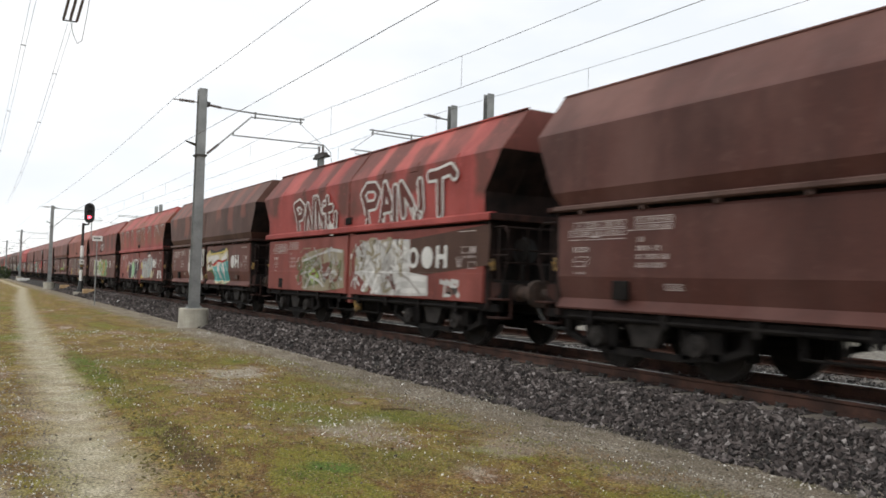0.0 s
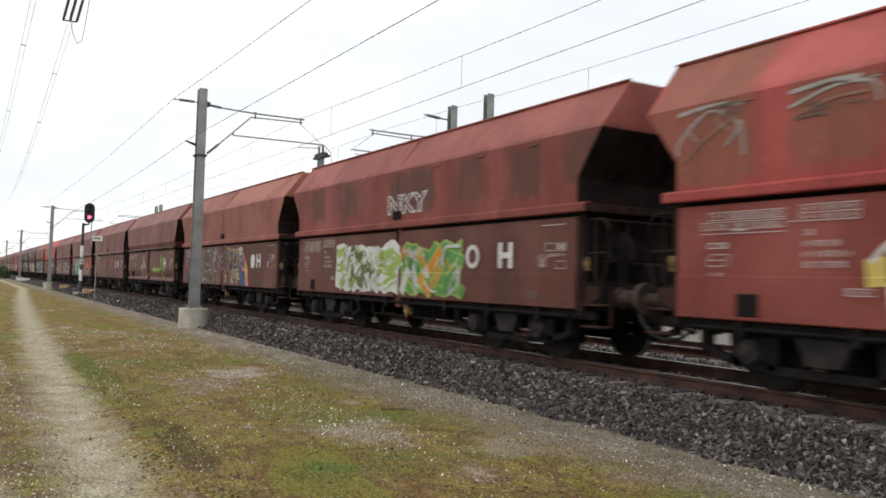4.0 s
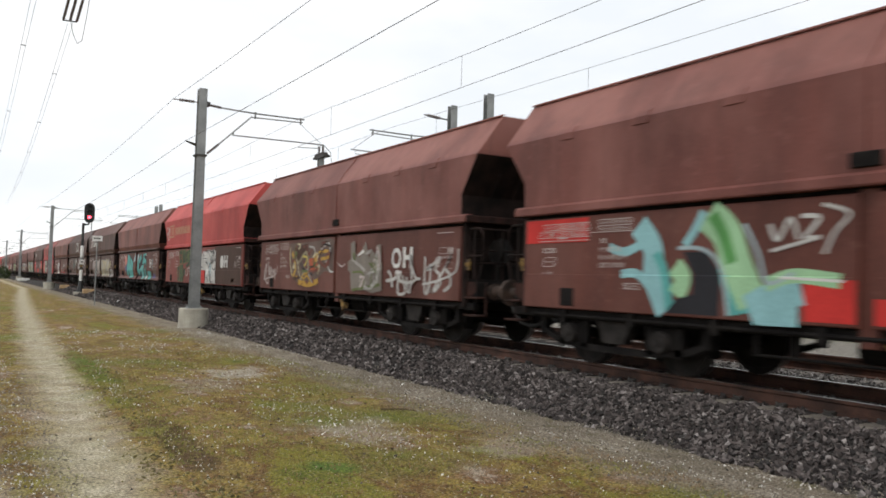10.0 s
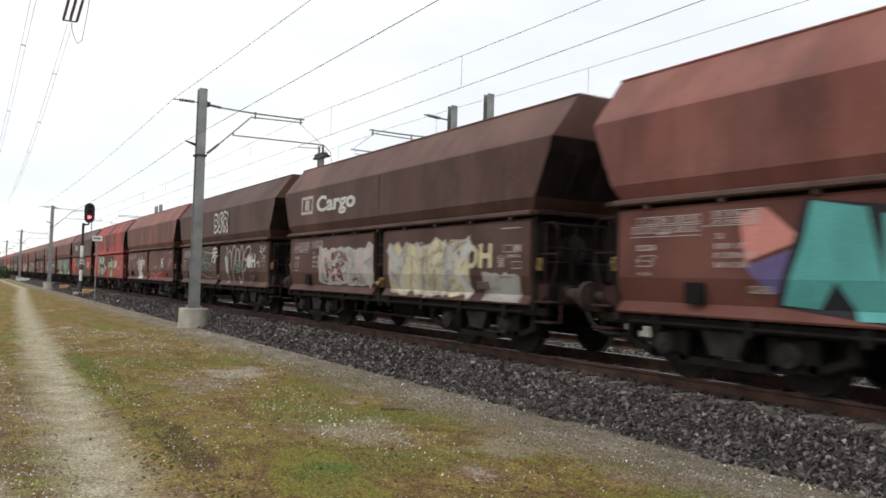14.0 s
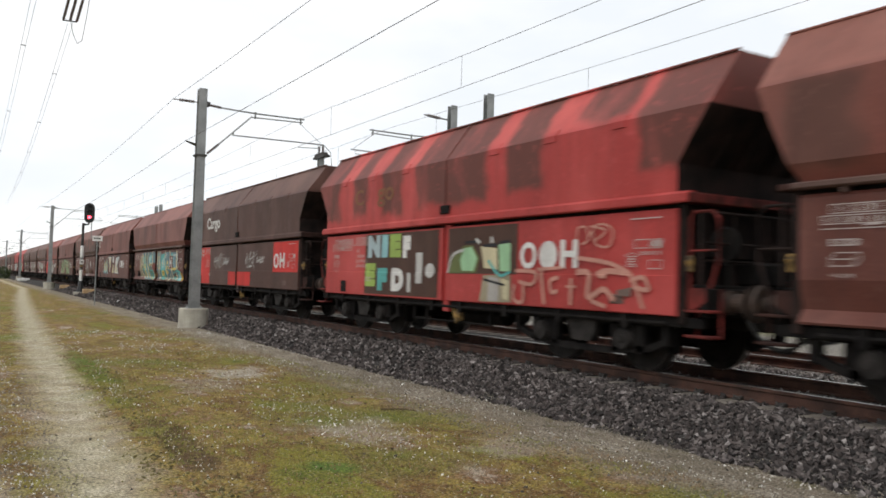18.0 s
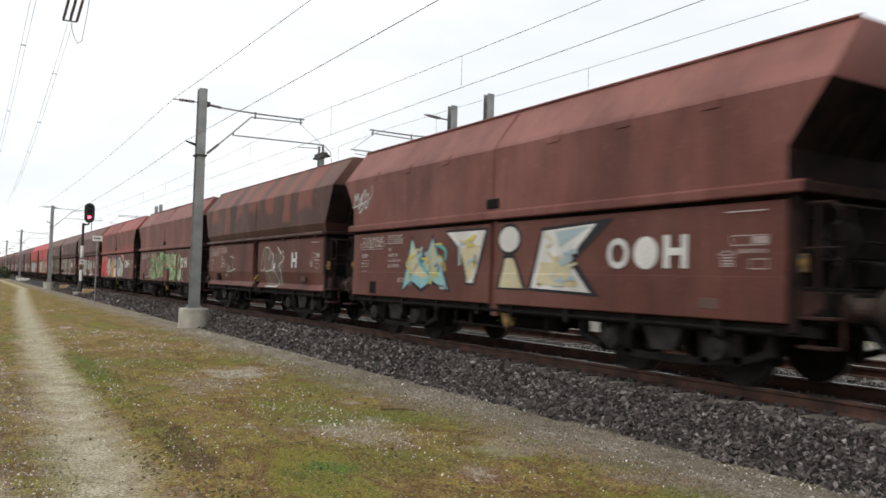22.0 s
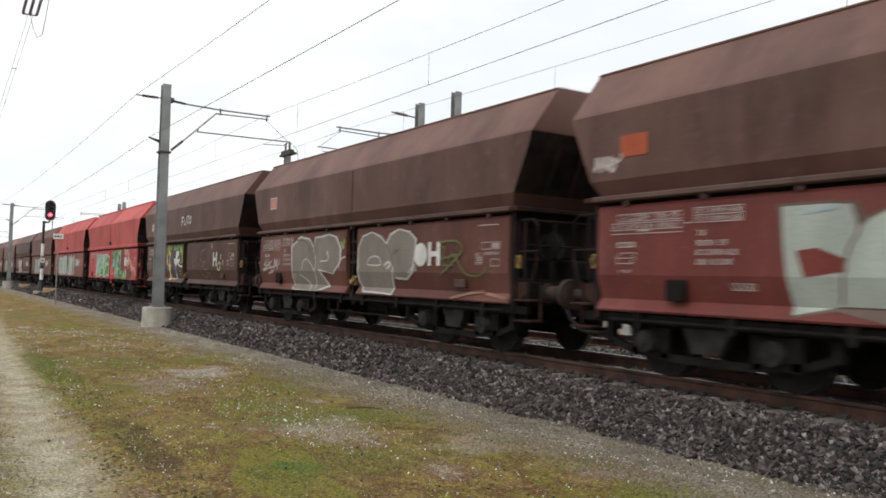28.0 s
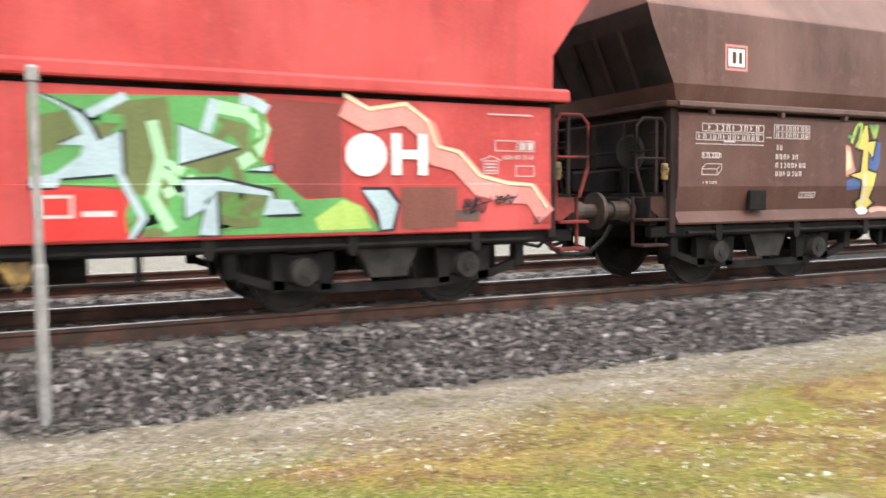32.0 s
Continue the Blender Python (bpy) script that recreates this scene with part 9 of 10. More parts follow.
def catenary_mast(x, y, top, w, side, label, near=False, arm=True, foot=0.6):
    """side +1: the cantilever reaches towards +x."""
    m = thing("catenary_mast", label, "catenary mast", pose(x, y, 0), "masts of the overhead line")
    part("column", ibeam(bmesh.new(), 0, 0, foot, top, w, w * 0.86), GALV, m)
    foundation(x, y, 0.46, foot, m)
    bm = bmesh.new()
    box(bm, -w * 0.75, w * 0.75, -w * 0.75, w * 0.75, foot - 0.005, foot + 0.03, 0.005)
    for sx in (-1, 1):
        for sy in (-1, 1):
            tube(bm, ((sx * w * 0.6, sy * w * 0.6, foot), (sx * w * 0.6, sy * w * 0.6, foot + 0.09)), 0.018, 6)
        prism(bm, ((sx * w * 0.45, foot + 0.03), (sx * w * 0.72, foot + 0.03), (sx * w * 0.45, foot + 0.30)), -0.01, 0.01)
    part("base_plate", bm, GALV, m)
    s = side
    if arm:
        bm = insulator(bmesh.new(), (s * 0.22, 0, 7.16), (s * 0.62, 0, 7.12))
        part("insulator", bm, INSUL, m)
        bm = insulator(bmesh.new(), (s * 0.22, 0, 5.58), (s * 0.58, 0, 5.92))
        part("insulator", bm, INSUL, m)
        bm = bmesh.new()
        tube(bm, ((s * 0.62, 0, 7.12), (s * 1.75, 0, 7.08), (s * 3.48, 0, 7.09)), 0.028, 6)
        tube(bm, ((s * 1.60, 0, 6.94), (s * 3.42, 0, 6.98)), 0.022, 6)
        for q in (1.76, 3.35):
            tube(bm, ((s * q, 0, 6.90), (s * q, 0, 7.13)), 0.03, 6)
        part("cantilever", bm, GALV, m)
        part("diagonal_tube", tube(bmesh.new(), ((s * 0.58, 0, 5.92), (s * 1.64, 0, 6.96)), 0.028, 6), GALV, m)
        bm = bmesh.new()
        tube(bm, ((s * 1.04, 0, 6.27), (s * 4.20, 0, 6.30)), 0.024, 6)
        tube(bm, ((s * 1.04, 0, 6.36), (s * 1.04, 0, 6.25)), 0.03, 6)
        tube(bm, ((s * 4.0, 0, 6.30), (s * 4.02, 0, 6.16), (s * 3.3, 0.05, 6.13)), 0.015, 6)
        part("registration_arm", bm, GALV, m)
        part("stay_wire", tube(bmesh.new(), ((s * 3.3, 0, 6.96), (s * 4.1, 0, 6.34)), 0.008, 5), WIRE, m)
        part("bracket", box(bmesh.new(), min(s * 0.10, s * 0.24), max(s * 0.10, s * 0.24), -0.12, 0.12, 7.10, 7.24, 0.01), DARK_STEEL, m)
    bm = insulator(bmesh.new(), (-s * 0.72, 0, 7.20), (-s * 0.24, 0, 7.20))
    tube(bm, ((-s * 0.90, 0, 7.20), (-s * 0.14, 0, 7.20)), 0.018, 6)
    part("insulator", bm, INSUL, m)
    part("bracket", tube(bmesh.new(), ((-s * 0.14, 0, 5.82), (-s * 0.34, 0, 5.88), (-s * 0.48, 0, 5.92)), [0.05, 0.035, 0.02], 6), DARK_STEEL, m)
    part("clamp", box(bmesh.new(), -w * 0.62, w * 0.62, -w * 0.62, w * 0.62, 5.46, 5.52, 0.008), DARK_STEEL, m)
    return m


catenary_mast(6.36, 26.2, 7.65, 0.30, 1, "grey steel catenary mast with cantilever on a concrete foundation", True)
catenary_mast(6.50, 78.6, 7.35, 0.30, 1, "grey steel catenary mast with cantilever on a concrete foundation")
catenary_mast(7.05, 133.0, 7.45, 0.30, 1, "distant grey steel catenary mast beside the track")
catenary_mast(7.40, 188.0, 7.5, 0.30, 1, "distant grey steel catenary mast beside the track")
catenary_mast(7.60, 243.0, 7.5, 0.30, 1, "distant grey steel catenary mast beside the track")
catenary_mast(7.70, 298.0, 7.5, 0.30, 1, "distant grey steel catenary mast beside the track")
m = catenary_mast(15.9, 26.4, 8.43, 0.32, -1, "grey steel catenary mast behind the train", foot=0.4)
part("feeder_arm", tube(bmesh.new(), ((-0.14, 0, 7.86), (-1.25, 0, 7.94)), 0.03, 6), GALV, m)
part("insulator", insulator(bmesh.new(), (-0.55, 0, 7.89), (-1.10, 0, 7.93), 0.07), INSUL, m)
catenary_mast(15.9, 23.9, 8.42, 0.32, -1, "grey steel anchor mast behind the train", arm=False, foot=0.4)
catenary_mast(15.9, 81.9, 8.15, 0.32, -1, "grey steel catenary mast behind the train", foot=0.4)
catenary_mast(15.9, 79.8, 8.2, 0.32, -1, "grey steel anchor mast behind the train", arm=False, foot=0.4)

# mast that carries a switch on its head
m = thing("switch_mast", "grey mast with an isolating switch on its head", "switch mast", pose(15.9, 39.7, 0))
part("column", ibeam(bmesh.new(), 0, 0, 0.2, 7.95, 0.30, 0.28), GALV, m)
part("platform", box(bmesh.new(), -0.16, 0.16, -0.85, 0.75, 7.95, 8.06, 0.01), DARK_STEEL, m)
for q in (-0.25, 0.28):
    part("insulator", insulator(bmesh.new(), (0, q, 8.06), (0, q, 8.62), 0.08), INSUL, m)
part("lever", tube(bmesh.new(), ((0, 0.28, 8.62), (0, -0.25, 8.66), (0, -1.3, 8.1), (0, -1.5, 7.4)), 0.015, 5), WIRE, m)
part("drive", box(bmesh.new(), -0.14, 0.14, -0.6, 0.6, 8.06, 8.22, 0.02), DARK_STEEL, m)


def wire(name, pts, r=0.011):
    return tagged(part(name, tube(bmesh.new(), pts, r * 0.62, 5), WIRE, None), "thin dark overhead wire strung along the line", "wire", "overhead wires")


def sagging(x, z, sag, mast_ys):
    """Points of a wire hung from mast to mast."""
    out = []
    for a, b in zip(mast_ys, mast_ys[1:]):
        for i in range(8):
            k = i / 8
            out.append((x, a + (b - a) * k, z - sag * 4 * k * (1 - k)))
    return out + [(x, mast_ys[-1], z)]


YS = (-80, -27, 26.2, 78.6, 133, 188, 243, 298, 353)
wire("feeder_wire", sagging(5.46, 7.20, 0.33, YS), 0.010)
wire("feeder_wire", sagging(5.90, 5.92, 0.06, YS[:3]) + sagging(5.90, 5.92, 0.42, YS[2:])[1:], 0.011)
for x, z, sag in ((9.55, 7.02, 0.30), (13.3, 7.28, 0.20)):
    wire("messenger_wire", sagging(x, z, sag, YS), 0.009)
    wire("contact_wire", [(x, y, 6.10) for y in (-80, 353)], 0.010)
bm = bmesh.new()
for x, z, sag in ((9.55, 7.02, 0.30), (13.3, 7.28, 0.20)):
    for j, (a, b) in enumerate(zip(YS, YS[1:])):
        for k in (0.097, 0.245, 0.395, 0.52, 0.655, 0.799, 0.942):
            y = a + (b - a) * k
            tube(bm, ((x, y, 6.10), (x, y, z - sag * 4 * k * (1 - k))), 0.005, 4)
tagged(part("dropper_wires", bm, WIRE, None), "thin vertical dropper wires between the overhead wires", "wire", kind="stuff")

# high-voltage line far above the path: paired conductors, spacers, an insulator set
for x0, y0, z0, x1, y1, z1 in ((8.0, 87, 26.2, 12.0, 330, 25.0), (4.3, 40, 29.0, 5.2, 330, 24.0)):
    for dx in (-0.22, 0.22):
        pts = []
        for i in range(25):
            k = i / 24
            pts.append((x0 + (x1 - x0) * k + dx, y0 + (y1 - y0) * k, z0 + (z1 - z0) * k - 3.2 * 4 * k * (1 - k)))
        tagged(part("power_line", tube(bmesh.new(), pts, 0.019, 5), WIRE, None), "high-voltage conductor hung high over the verge", "power line", "conductors of the power line")
    for k in (0.08, 0.2, 0.32, 0.45, 0.6):
        y, z = y0 + (y1 - y0) * k, z0 + (z1 - z0) * k - 3.2 * 4 * k * (1 - k)
        x = x0 + (x1 - x0) * k
        tagged(part("line_spacer", tube(bmesh.new(), ((x - 0.26, y, z), (x + 0.26, y, z)), 0.05, 6), DARK_STEEL, None), "spacer between paired conductors", "spacer", "spacers of the power line")
m = thing("insulator_set", "long dark tension insulators of a high-voltage line", "insulator", pose(8.0, 87, 26.2))
for dx in (-0.55, 0.05, 0.65):
    part("insulator_string", insulator(bmesh.new(), (dx - 0.1, 0, 0.2), (dx + 0.35, -4.5, 3.2), 0.17, 18), INSUL, m)
part("yoke", tube(bmesh.new(), ((-0.75, 0, 0.1), (0.6, 0, 0.15)), 0.07, 6), DARK_STEEL, m)
part("loop_wire", tube(bmesh.new(), ((0.0, 0, 0.1), (0.25, -0.3, -1.2), (0.6, -0.8, -2.2), (0.95, -1.5, -2.0), (1.2, -2.4, 0.4), (1.3, -4.5, 3.0)), 0.03, 5), WIRE, m)

# ---- signal ----
m = thing("railway_signal", "railway signal showing red on a black and white post", "railway signal", pose(6.95, 60.4, 0))
bm = bmesh.new()
box(bm, -0.42, 0.42, -0.42, 0.42, -0.2, 0.24, 0.03)
part("foundation", bm, BASE_CONCRETE, m)
bm = bmesh.new()
lathe(bm, ((0.28, 0.24), (0.20, 0.6), (0.12, 0.98), (0.09, 1.0)), 0, 0, 12)
part("foot", bm, BLACK, m)
for z0, z1, mt in ((1.0, 1.75, WHITE), (1.75, 1.95, BLACK), (2.60, 3.42, WHITE), (3.42, 4.97, BLACK)):
    part("post", lathe(bmesh.new(), ((0.115 if mt is WHITE else 0.085, z0), (0.115 if mt is WHITE else 0.085, z1)), 0, 0, 14), mt, m)
part("post", lathe(bmesh.new(), ((0.085, 1.95), (0.085, 2.60)), 0, 0, 14), GALV, m)
part("number_plate", box(bmesh.new(), -0.14, 0.14, -0.13, -0.10, 2.15, 2.45, 0.01), WHITE, m, "small white plate")
part("plate_bar", box(bmesh.new(), -0.08, 0.08, -0.136, -0.13, 2.26, 2.34), BLACK, m)
part("yellow_plate", box(bmesh.new(), -0.12, 0.12, -0.13, -0.10, 1.95, 2.1, 0.01), YELLOW, m)
part("bracket", tube(bmesh.new(), ((0.0, 0, 4.86), (0.34, 0, 4.90), (0.36, 0, 5.1)), 0.06, 8), BLACK, m)
bm = bmesh.new()
k = 14
outline = [(0.36 + 0.33 * math.cos(a), 5.34 + 0.33 * math.sin(a)) for a in [math.pi + math.pi * i / k for i in range(k + 1)]] + [(0.36 + 0.33 * math.cos(a), 6.05 + 0.33 * math.sin(a)) for a in [math.pi * i / k for i in range(k + 1)]]
prism(bm, outline, -0.06, 0.02)
hd = part("signal_head", bm, BLACK, m, "black oval backing board")
for z, mt in ((5.40, RED_LENS), (5.75, BLACK), (6.08, BLACK)):
    bm = bmesh.new()
    tube(bm, ((0.36, -0.06, z), (0.36, -0.07, z)), 0.11, 16)
    part("lens", bm, mt, hd, "glowing red lens" if mt is RED_LENS else "")
    bm = bmesh.new()
    pts = [(0.36 + 0.15 * math.cos(a), z + 0.15 * math.sin(a)) for a in [math.pi * (-0.1 + 1.2 * i / 10) for i in range(11)]]
    a = [bm.verts.new((x, -0.06, zz)) for x, zz in pts]
    b = [bm.verts.new((x, -0.34, zz)) for x, zz in pts]
    for i in range(10):
        bm.faces.new((a[i], a[i + 1], b[i + 1], b[i]))
    bmesh.ops.solidify(bm, geom=bm.faces[:], thickness=0.008)
    part("hood", bm, BLACK, hd)
part("ladder", tube(bmesh.new(), ((0.55, 0.2, 3.9), (0.55, 0.2, 5.0), (0.45, 0.15, 5.3)), 0.03, 6), GALV, m)

# ---- small posts and signs ----
m = thing("sign_post", "thin grey post with a small blank white sign", "sign", pose(5.60, 42.9, 0))
part("post", lathe(bmesh.new(), ((0.03, -0.1), (0.03, 3.40)), 0, 0, 10), GALV, m)
sg = part("sign_plate", box(bmesh.new(), -0.23, 0.23, -0.05, -0.03, 3.17, 3.43, 0.006), WHITE, m)
for i in range(3):
    part("sign_bar", box(bmesh.new(), -0.16 + 0.11 * i, -0.08 + 0.11 * i, -0.054, -0.05, 3.26, 3.34), DARK_STEEL, sg)

POST = mat("weathered_aluminium", (0.27, 0.255, 0.245), 0.55, 0.2, (0.19, 0.18, 0.17), 5, 40, 0.1)
m = thing("marker_post", "slim pale grey metal post at the foot of the ballast", "post", pose(6.72, 0.45, 0.07))
part("sleeve", lathe(bmesh.new(), ((0.045, -0.3), (0.045, 1.15), (0.04, 1.165)), 0, 0, 14), POST, m)
part("pole", lathe(bmesh.new(), ((0.033, 1.15), (0.033, 2.52)), 0, 0, 14), POST, m)
part("cap", lathe(bmesh.new(), ((0.036, 2.50), (0.047, 2.51), (0.047, 2.60), (0.036, 2.62)), 0, 0, 14), POST, m, "grey cap on the post")

ORANGE_BOX = mat("faded_orange_cover", (0.55, 0.36, 0.18), 0.7, 0.0, (0.4, 0.27, 0.15), 3, 30)
for x, y, mt, s in ((7.1, 72.0, ORANGE_BOX, 0.35), (7.1, 57.4, ORANGE_BOX, 0.35), (6.95, 44.2, WHITE, 0.10), (7.0, 117.7, WHITE, 0.45), (6.8, 124.0, WHITE, 0.45)):
    bx = part("trackside_box", box(bmesh.new(), -s, s, -s * 0.7, s * 0.7, 0, s * 0.8, 0.03), mt, None)
    bx.location = (x, y, ground_z(x, y) - 0.01)
    tagged(bx, "low %s cover box beside the ballast" % ("faded orange" if mt is ORANGE_BOX else "white"), "box", "boxes beside the track")

# ---- distance ----
def foliage(name, c, dark, rough=0.8):
    m = mat(name, c, rough, 0.0, dark, 0.8, 8, 0.1)
    return m


REED = foliage("dry_reed", (0.30, 0.23, 0.13), (0.16, 0.13, 0.07))
SHRUB = foliage("bare_shrub", (0.13, 0.12, 0.07), (0.07, 0.065, 0.045))
GREEN = foliage("evergreen_hedge", (0.07, 0.10, 0.035), (0.035, 0.055, 0.02))


def clumps(name, label, material, spots, leaf, count, seed, category="shrub"):
    """Tufts of small leaves round the given spots (x, y, radius, height)."""
    rng = np.random.default_rng(seed)
    V, F = [], []
    for x, y, r, h in spots:
        n = int(count * r * h)
        a, q = rng.uniform(0, 6.283, n), np.sqrt(rng.uniform(0, 1, n)) * r
        t = rng.uniform(0, 1, n)
        px, py, pz = x + np.cos(a) * q, y + np.sin(a) * q, h * t * (1 - 0.35 * (q / r) ** 2) + rng.normal(0, 0.05, n)
        for i in range(n):
            s = leaf * rng.uniform(0.5, 1.3)
            d1, d2 = rng.normal(0, 1, 3), rng.normal(0, 1, 3)
            d1 /= np.linalg.norm(d1)
            d2 /= np.linalg.norm(d2)
            p = np.array((px[i], py[i], max(0.02, pz[i])))
            b = len(V)
            V += [tuple(p - d1 * s), tuple(p + d2 * s * 0.5), tuple(p + d1 * s), tuple(p - d2 * s * 0.5)]
            F.append((b, b + 1, b + 2, b + 3))
    me = bpy.data.meshes.new(name)
    me.from_pydata(V, [], F)
    me.materials.append(material)
    return tagged(new(name, me), label, category, kind="stuff")


rng = random.Random(8)
clumps("reed_bank", "bank of dry pale brown reeds beyond the second track", REED, [(58 + rng.uniform(-2, 4), -75 + 1.7 * i, 2.0, rng.uniform(3.6, 4.7)) for i in range(100)], 0.35, 45, 1)
clumps("bare_shrubs", "bare grey-brown shrubs behind the reeds", SHRUB, [(70 + rng.uniform(-3, 6), -90 + 5 * i, 2.6, rng.uniform(4.2, 6.2)) for i in range(40)], 0.35, 30, 2)
clumps("far_hedge", "dark green hedge at the end of the path", GREEN, [(5.3 - 2.0 * i, 152 + rng.uniform(-2, 2), 1.5, rng.uniform(2.1, 2.7)) for i in range(8)], 0.30, 120, 3, "hedge")
far_trees = []
for i in range(150):
    a = radians(-160 + 320 * i / 149)
    far_trees.append((math.sin(a) * 750 + rng.uniform(-60, 60), math.cos(a) * 750 + rng.uniform(-60, 60), rng.uniform(9, 16), rng.uniform(7, 12)))
clumps("far_woods", "low line of hazy trees on the horizon", SHRUB, far_trees, 2.0, 1.2, 4, "woods")

m = thing("street_lamp", "dark street lamp with a bent arm beyond the line", "street lamp", pose(45, -6.95, 0))
part("pole", tube(bmesh.new(), ((0, 0, 0), (0, 0, 6.6)), [0.10, 0.06], 10), DARK_STEEL, m)
part("arm", tube(bmesh.new(), ((0, 0, 6.55), (0, -0.3, 7.0), (0, -0.9, 7.4), (0, -1.4, 7.6)), 0.05, 8), DARK_STEEL, m)
part("lamp_head", box(bmesh.new(), -0.10, 0.10, -1.95, -1.35, 7.58, 7.74, 0.03), DARK_STEEL, m)
m = thing("notice_board", "blue and white notice board on posts", "sign", pose(45, -9.6, 0))
BLUE = mat("blue_board", (0.08, 0.20, 0.52), 0.5)
part("panel", box(bmesh.new(), -0.03, 0.03, -0.5, 0.5, 2.4, 3.8, 0.01), BLUE, m)
for z in (2.7, 3.05, 3.4):
    part("bar", box(bmesh.new(), -0.036, -0.03, -0.35, 0.30, z, z + 0.12), WHITE, m)
for q in (-0.4, 0.4):
    part("post", tube(bmesh.new(), ((0, q, 0), (0, q, 2.45)), 0.04, 8), GALV, m)

# ---- loose stones, litter and grass ----
def island_mat(name, stops, rough=0.9, bump=0.4):
    """Each piece takes its own tone."""
    m = bpy.data.materials.new(name)
    m.use_nodes = True
    n, l = m.node_tree.nodes, m.node_tree.links
    b = n["Principled BSDF"]
    b.inputs["Roughness"].default_value = rough
    g = n.new("ShaderNodeNewGeometry")
    r = n.new("ShaderNodeValToRGB")
    e = r.color_ramp.elements
    while len(e) < len(stops):
        e.new(0.5)
    for k, (p, c) in enumerate(stops):
        e[k].position, e[k].color = p, (*c, 1)
    l.new(g.outputs["Random Per Island"], r.inputs["Fac"])
    tc = n.new("ShaderNodeTexCoord")
    t = n.new("ShaderNodeTexNoise")
    t.inputs["Scale"].default_value, t.inputs["Detail"].default_value = 45, 4
    l.new(tc.outputs["Object"], t.inputs["Vector"])
    hs = n.new("ShaderNodeHueSaturation")
    mr = n.new("ShaderNodeMapRange")
    mr.inputs["To Min"].default_value, mr.inputs["To Max"].default_value = 0.6, 1.4
    l.new(t.outputs["Fac"], mr.inputs["Value"])
    l.new(mr.outputs["Result"], hs.inputs["Value"])
    l.new(r.outputs["Color"], hs.inputs["Color"])
    l.new(hs.outputs["Color"], b.inputs["Base Color"])
    bp = n.new("ShaderNodeBump")
    bp.inputs["Strength"].default_value, bp.inputs["Distance"].default_value = bump, 0.005
    l.new(t.outputs["Fac"], bp.inputs["Height"])
    l.new(bp.outputs["Normal"], b.inputs["Normal"])
    return m


BALLAST = island_mat("ballast_stone", ((0.0, (0.015, 0.0125, 0.012)), (0.35, (0.041, 0.033, 0.031)), (0.7, (0.085, 0.070, 0.066)), (0.92, (0.15, 0.13, 0.124)), (1.0, (0.27, 0.245, 0.235))))
PALE_BALLAST = island_mat("pale_ballast_stone", ((0.0, (0.05, 0.045, 0.042)), (0.35, (0.13, 0.12, 0.112)), (0.75, (0.25, 0.235, 0.22)), (1.0, (0.40, 0.38, 0.36))))
GRIT = island_mat("brown_grit", ((0.0, (0.09, 0.075, 0.056)), (0.45, (0.19, 0.163, 0.126)), (0.88, (0.29, 0.255, 0.205)), (1.0, (0.48, 0.45, 0.40))))
SHELL = island_mat("pale_grit", ((0.0, (0.36, 0.33, 0.27)), (0.5, (0.55, 0.52, 0.46)), (1.0, (0.80, 0.78, 0.74))))
STRAW = island_mat("moss_blade", ((0.0, (0.12, 0.14, 0.025)), (0.3, (0.23, 0.22, 0.04)), (0.6, (0.17, 0.19, 0.035)), (0.9, (0.29, 0.26, 0.07)), (1.0, (0.44, 0.40, 0.24))), 0.85, 0.0)
RUSSET = island_mat("russet_moss_blade", ((0.0, (0.11, 0.055, 0.025)), (0.35, (0.22, 0.115, 0.05)), (0.75, (0.27, 0.17, 0.085)), (1.0, (0.48, 0.38, 0.28))), 0.85, 0.0)
LEAF = island_mat("dead_leaf", ((0.0, (0.06, 0.045, 0.02)), (0.6, (0.12, 0.08, 0.035)), (1.0, (0.22, 0.15, 0.08))))
CUBE = np.array([(x, y, z) for x in (-1, 1) for y in (-1, 1) for z in (-1, 1)], float)
CUBE_F = np.array(((0, 1, 3, 2), (4, 6, 7, 5), (0, 4, 5, 1), (2, 3, 7, 6), (0, 2, 6, 4), (1, 5, 7, 3)))


def stones(name, label, material, xs, ys, zs, sizes, seed, flat=0.75, category="gravel"):
    """Angular stones: cubes with every corner moved, turned at random."""
    rng = np.random.default_rng(seed)
    n = len(xs)
    p = CUBE[None] * rng.uniform(0.35, 1.0, (n, 8, 1)) + rng.normal(0, 0.22, (n, 8, 3))
    p *= np.stack((rng.uniform(0.7, 1.3, n), rng.uniform(0.6, 1.0, n), rng.uniform(0.5, 0.9, n) * flat), 1)[:, None]
    q = rng.normal(0, 1, (n, 4))
    q /= np.linalg.norm(q, axis=1)[:, None]
    w, x, y, z = q.T
    R = np.stack((1 - 2 * (y * y + z * z), 2 * (x * y - z * w), 2 * (x * z + y * w), 2 * (x * y + z * w), 1 - 2 * (x * x + z * z), 2 * (y * z - x * w), 2 * (x * z - y * w), 2 * (y * z + x * w), 1 - 2 * (x * x + y * y)), 1).reshape(n, 3, 3)
    p = np.einsum("nij,nkj->nki", R, p) * (sizes / 2)[:, None, None] + np.stack((xs, ys, zs), 1)[:, None]
    f = (CUBE_F[None] + (np.arange(n) * 8)[:, None, None]).reshape(-1, 4)
    me = bpy.data.meshes.new(name)
    me.from_pydata(p.reshape(-1, 3).tolist(), [], f.tolist())
    me.materials.append(material)
    return tagged(new(name, me), label, category, kind="stuff")


def bed_points(n, x0, x1, y0, y1, seed):
    rng = np.random.default_rng(seed)
    x, y = rng.uniform(x0, x1, n), rng.uniform(y0, y1, n)
    z = np.array([ground_z(a, b) for a, b in zip(x, y)])
    return x, y, z, rng


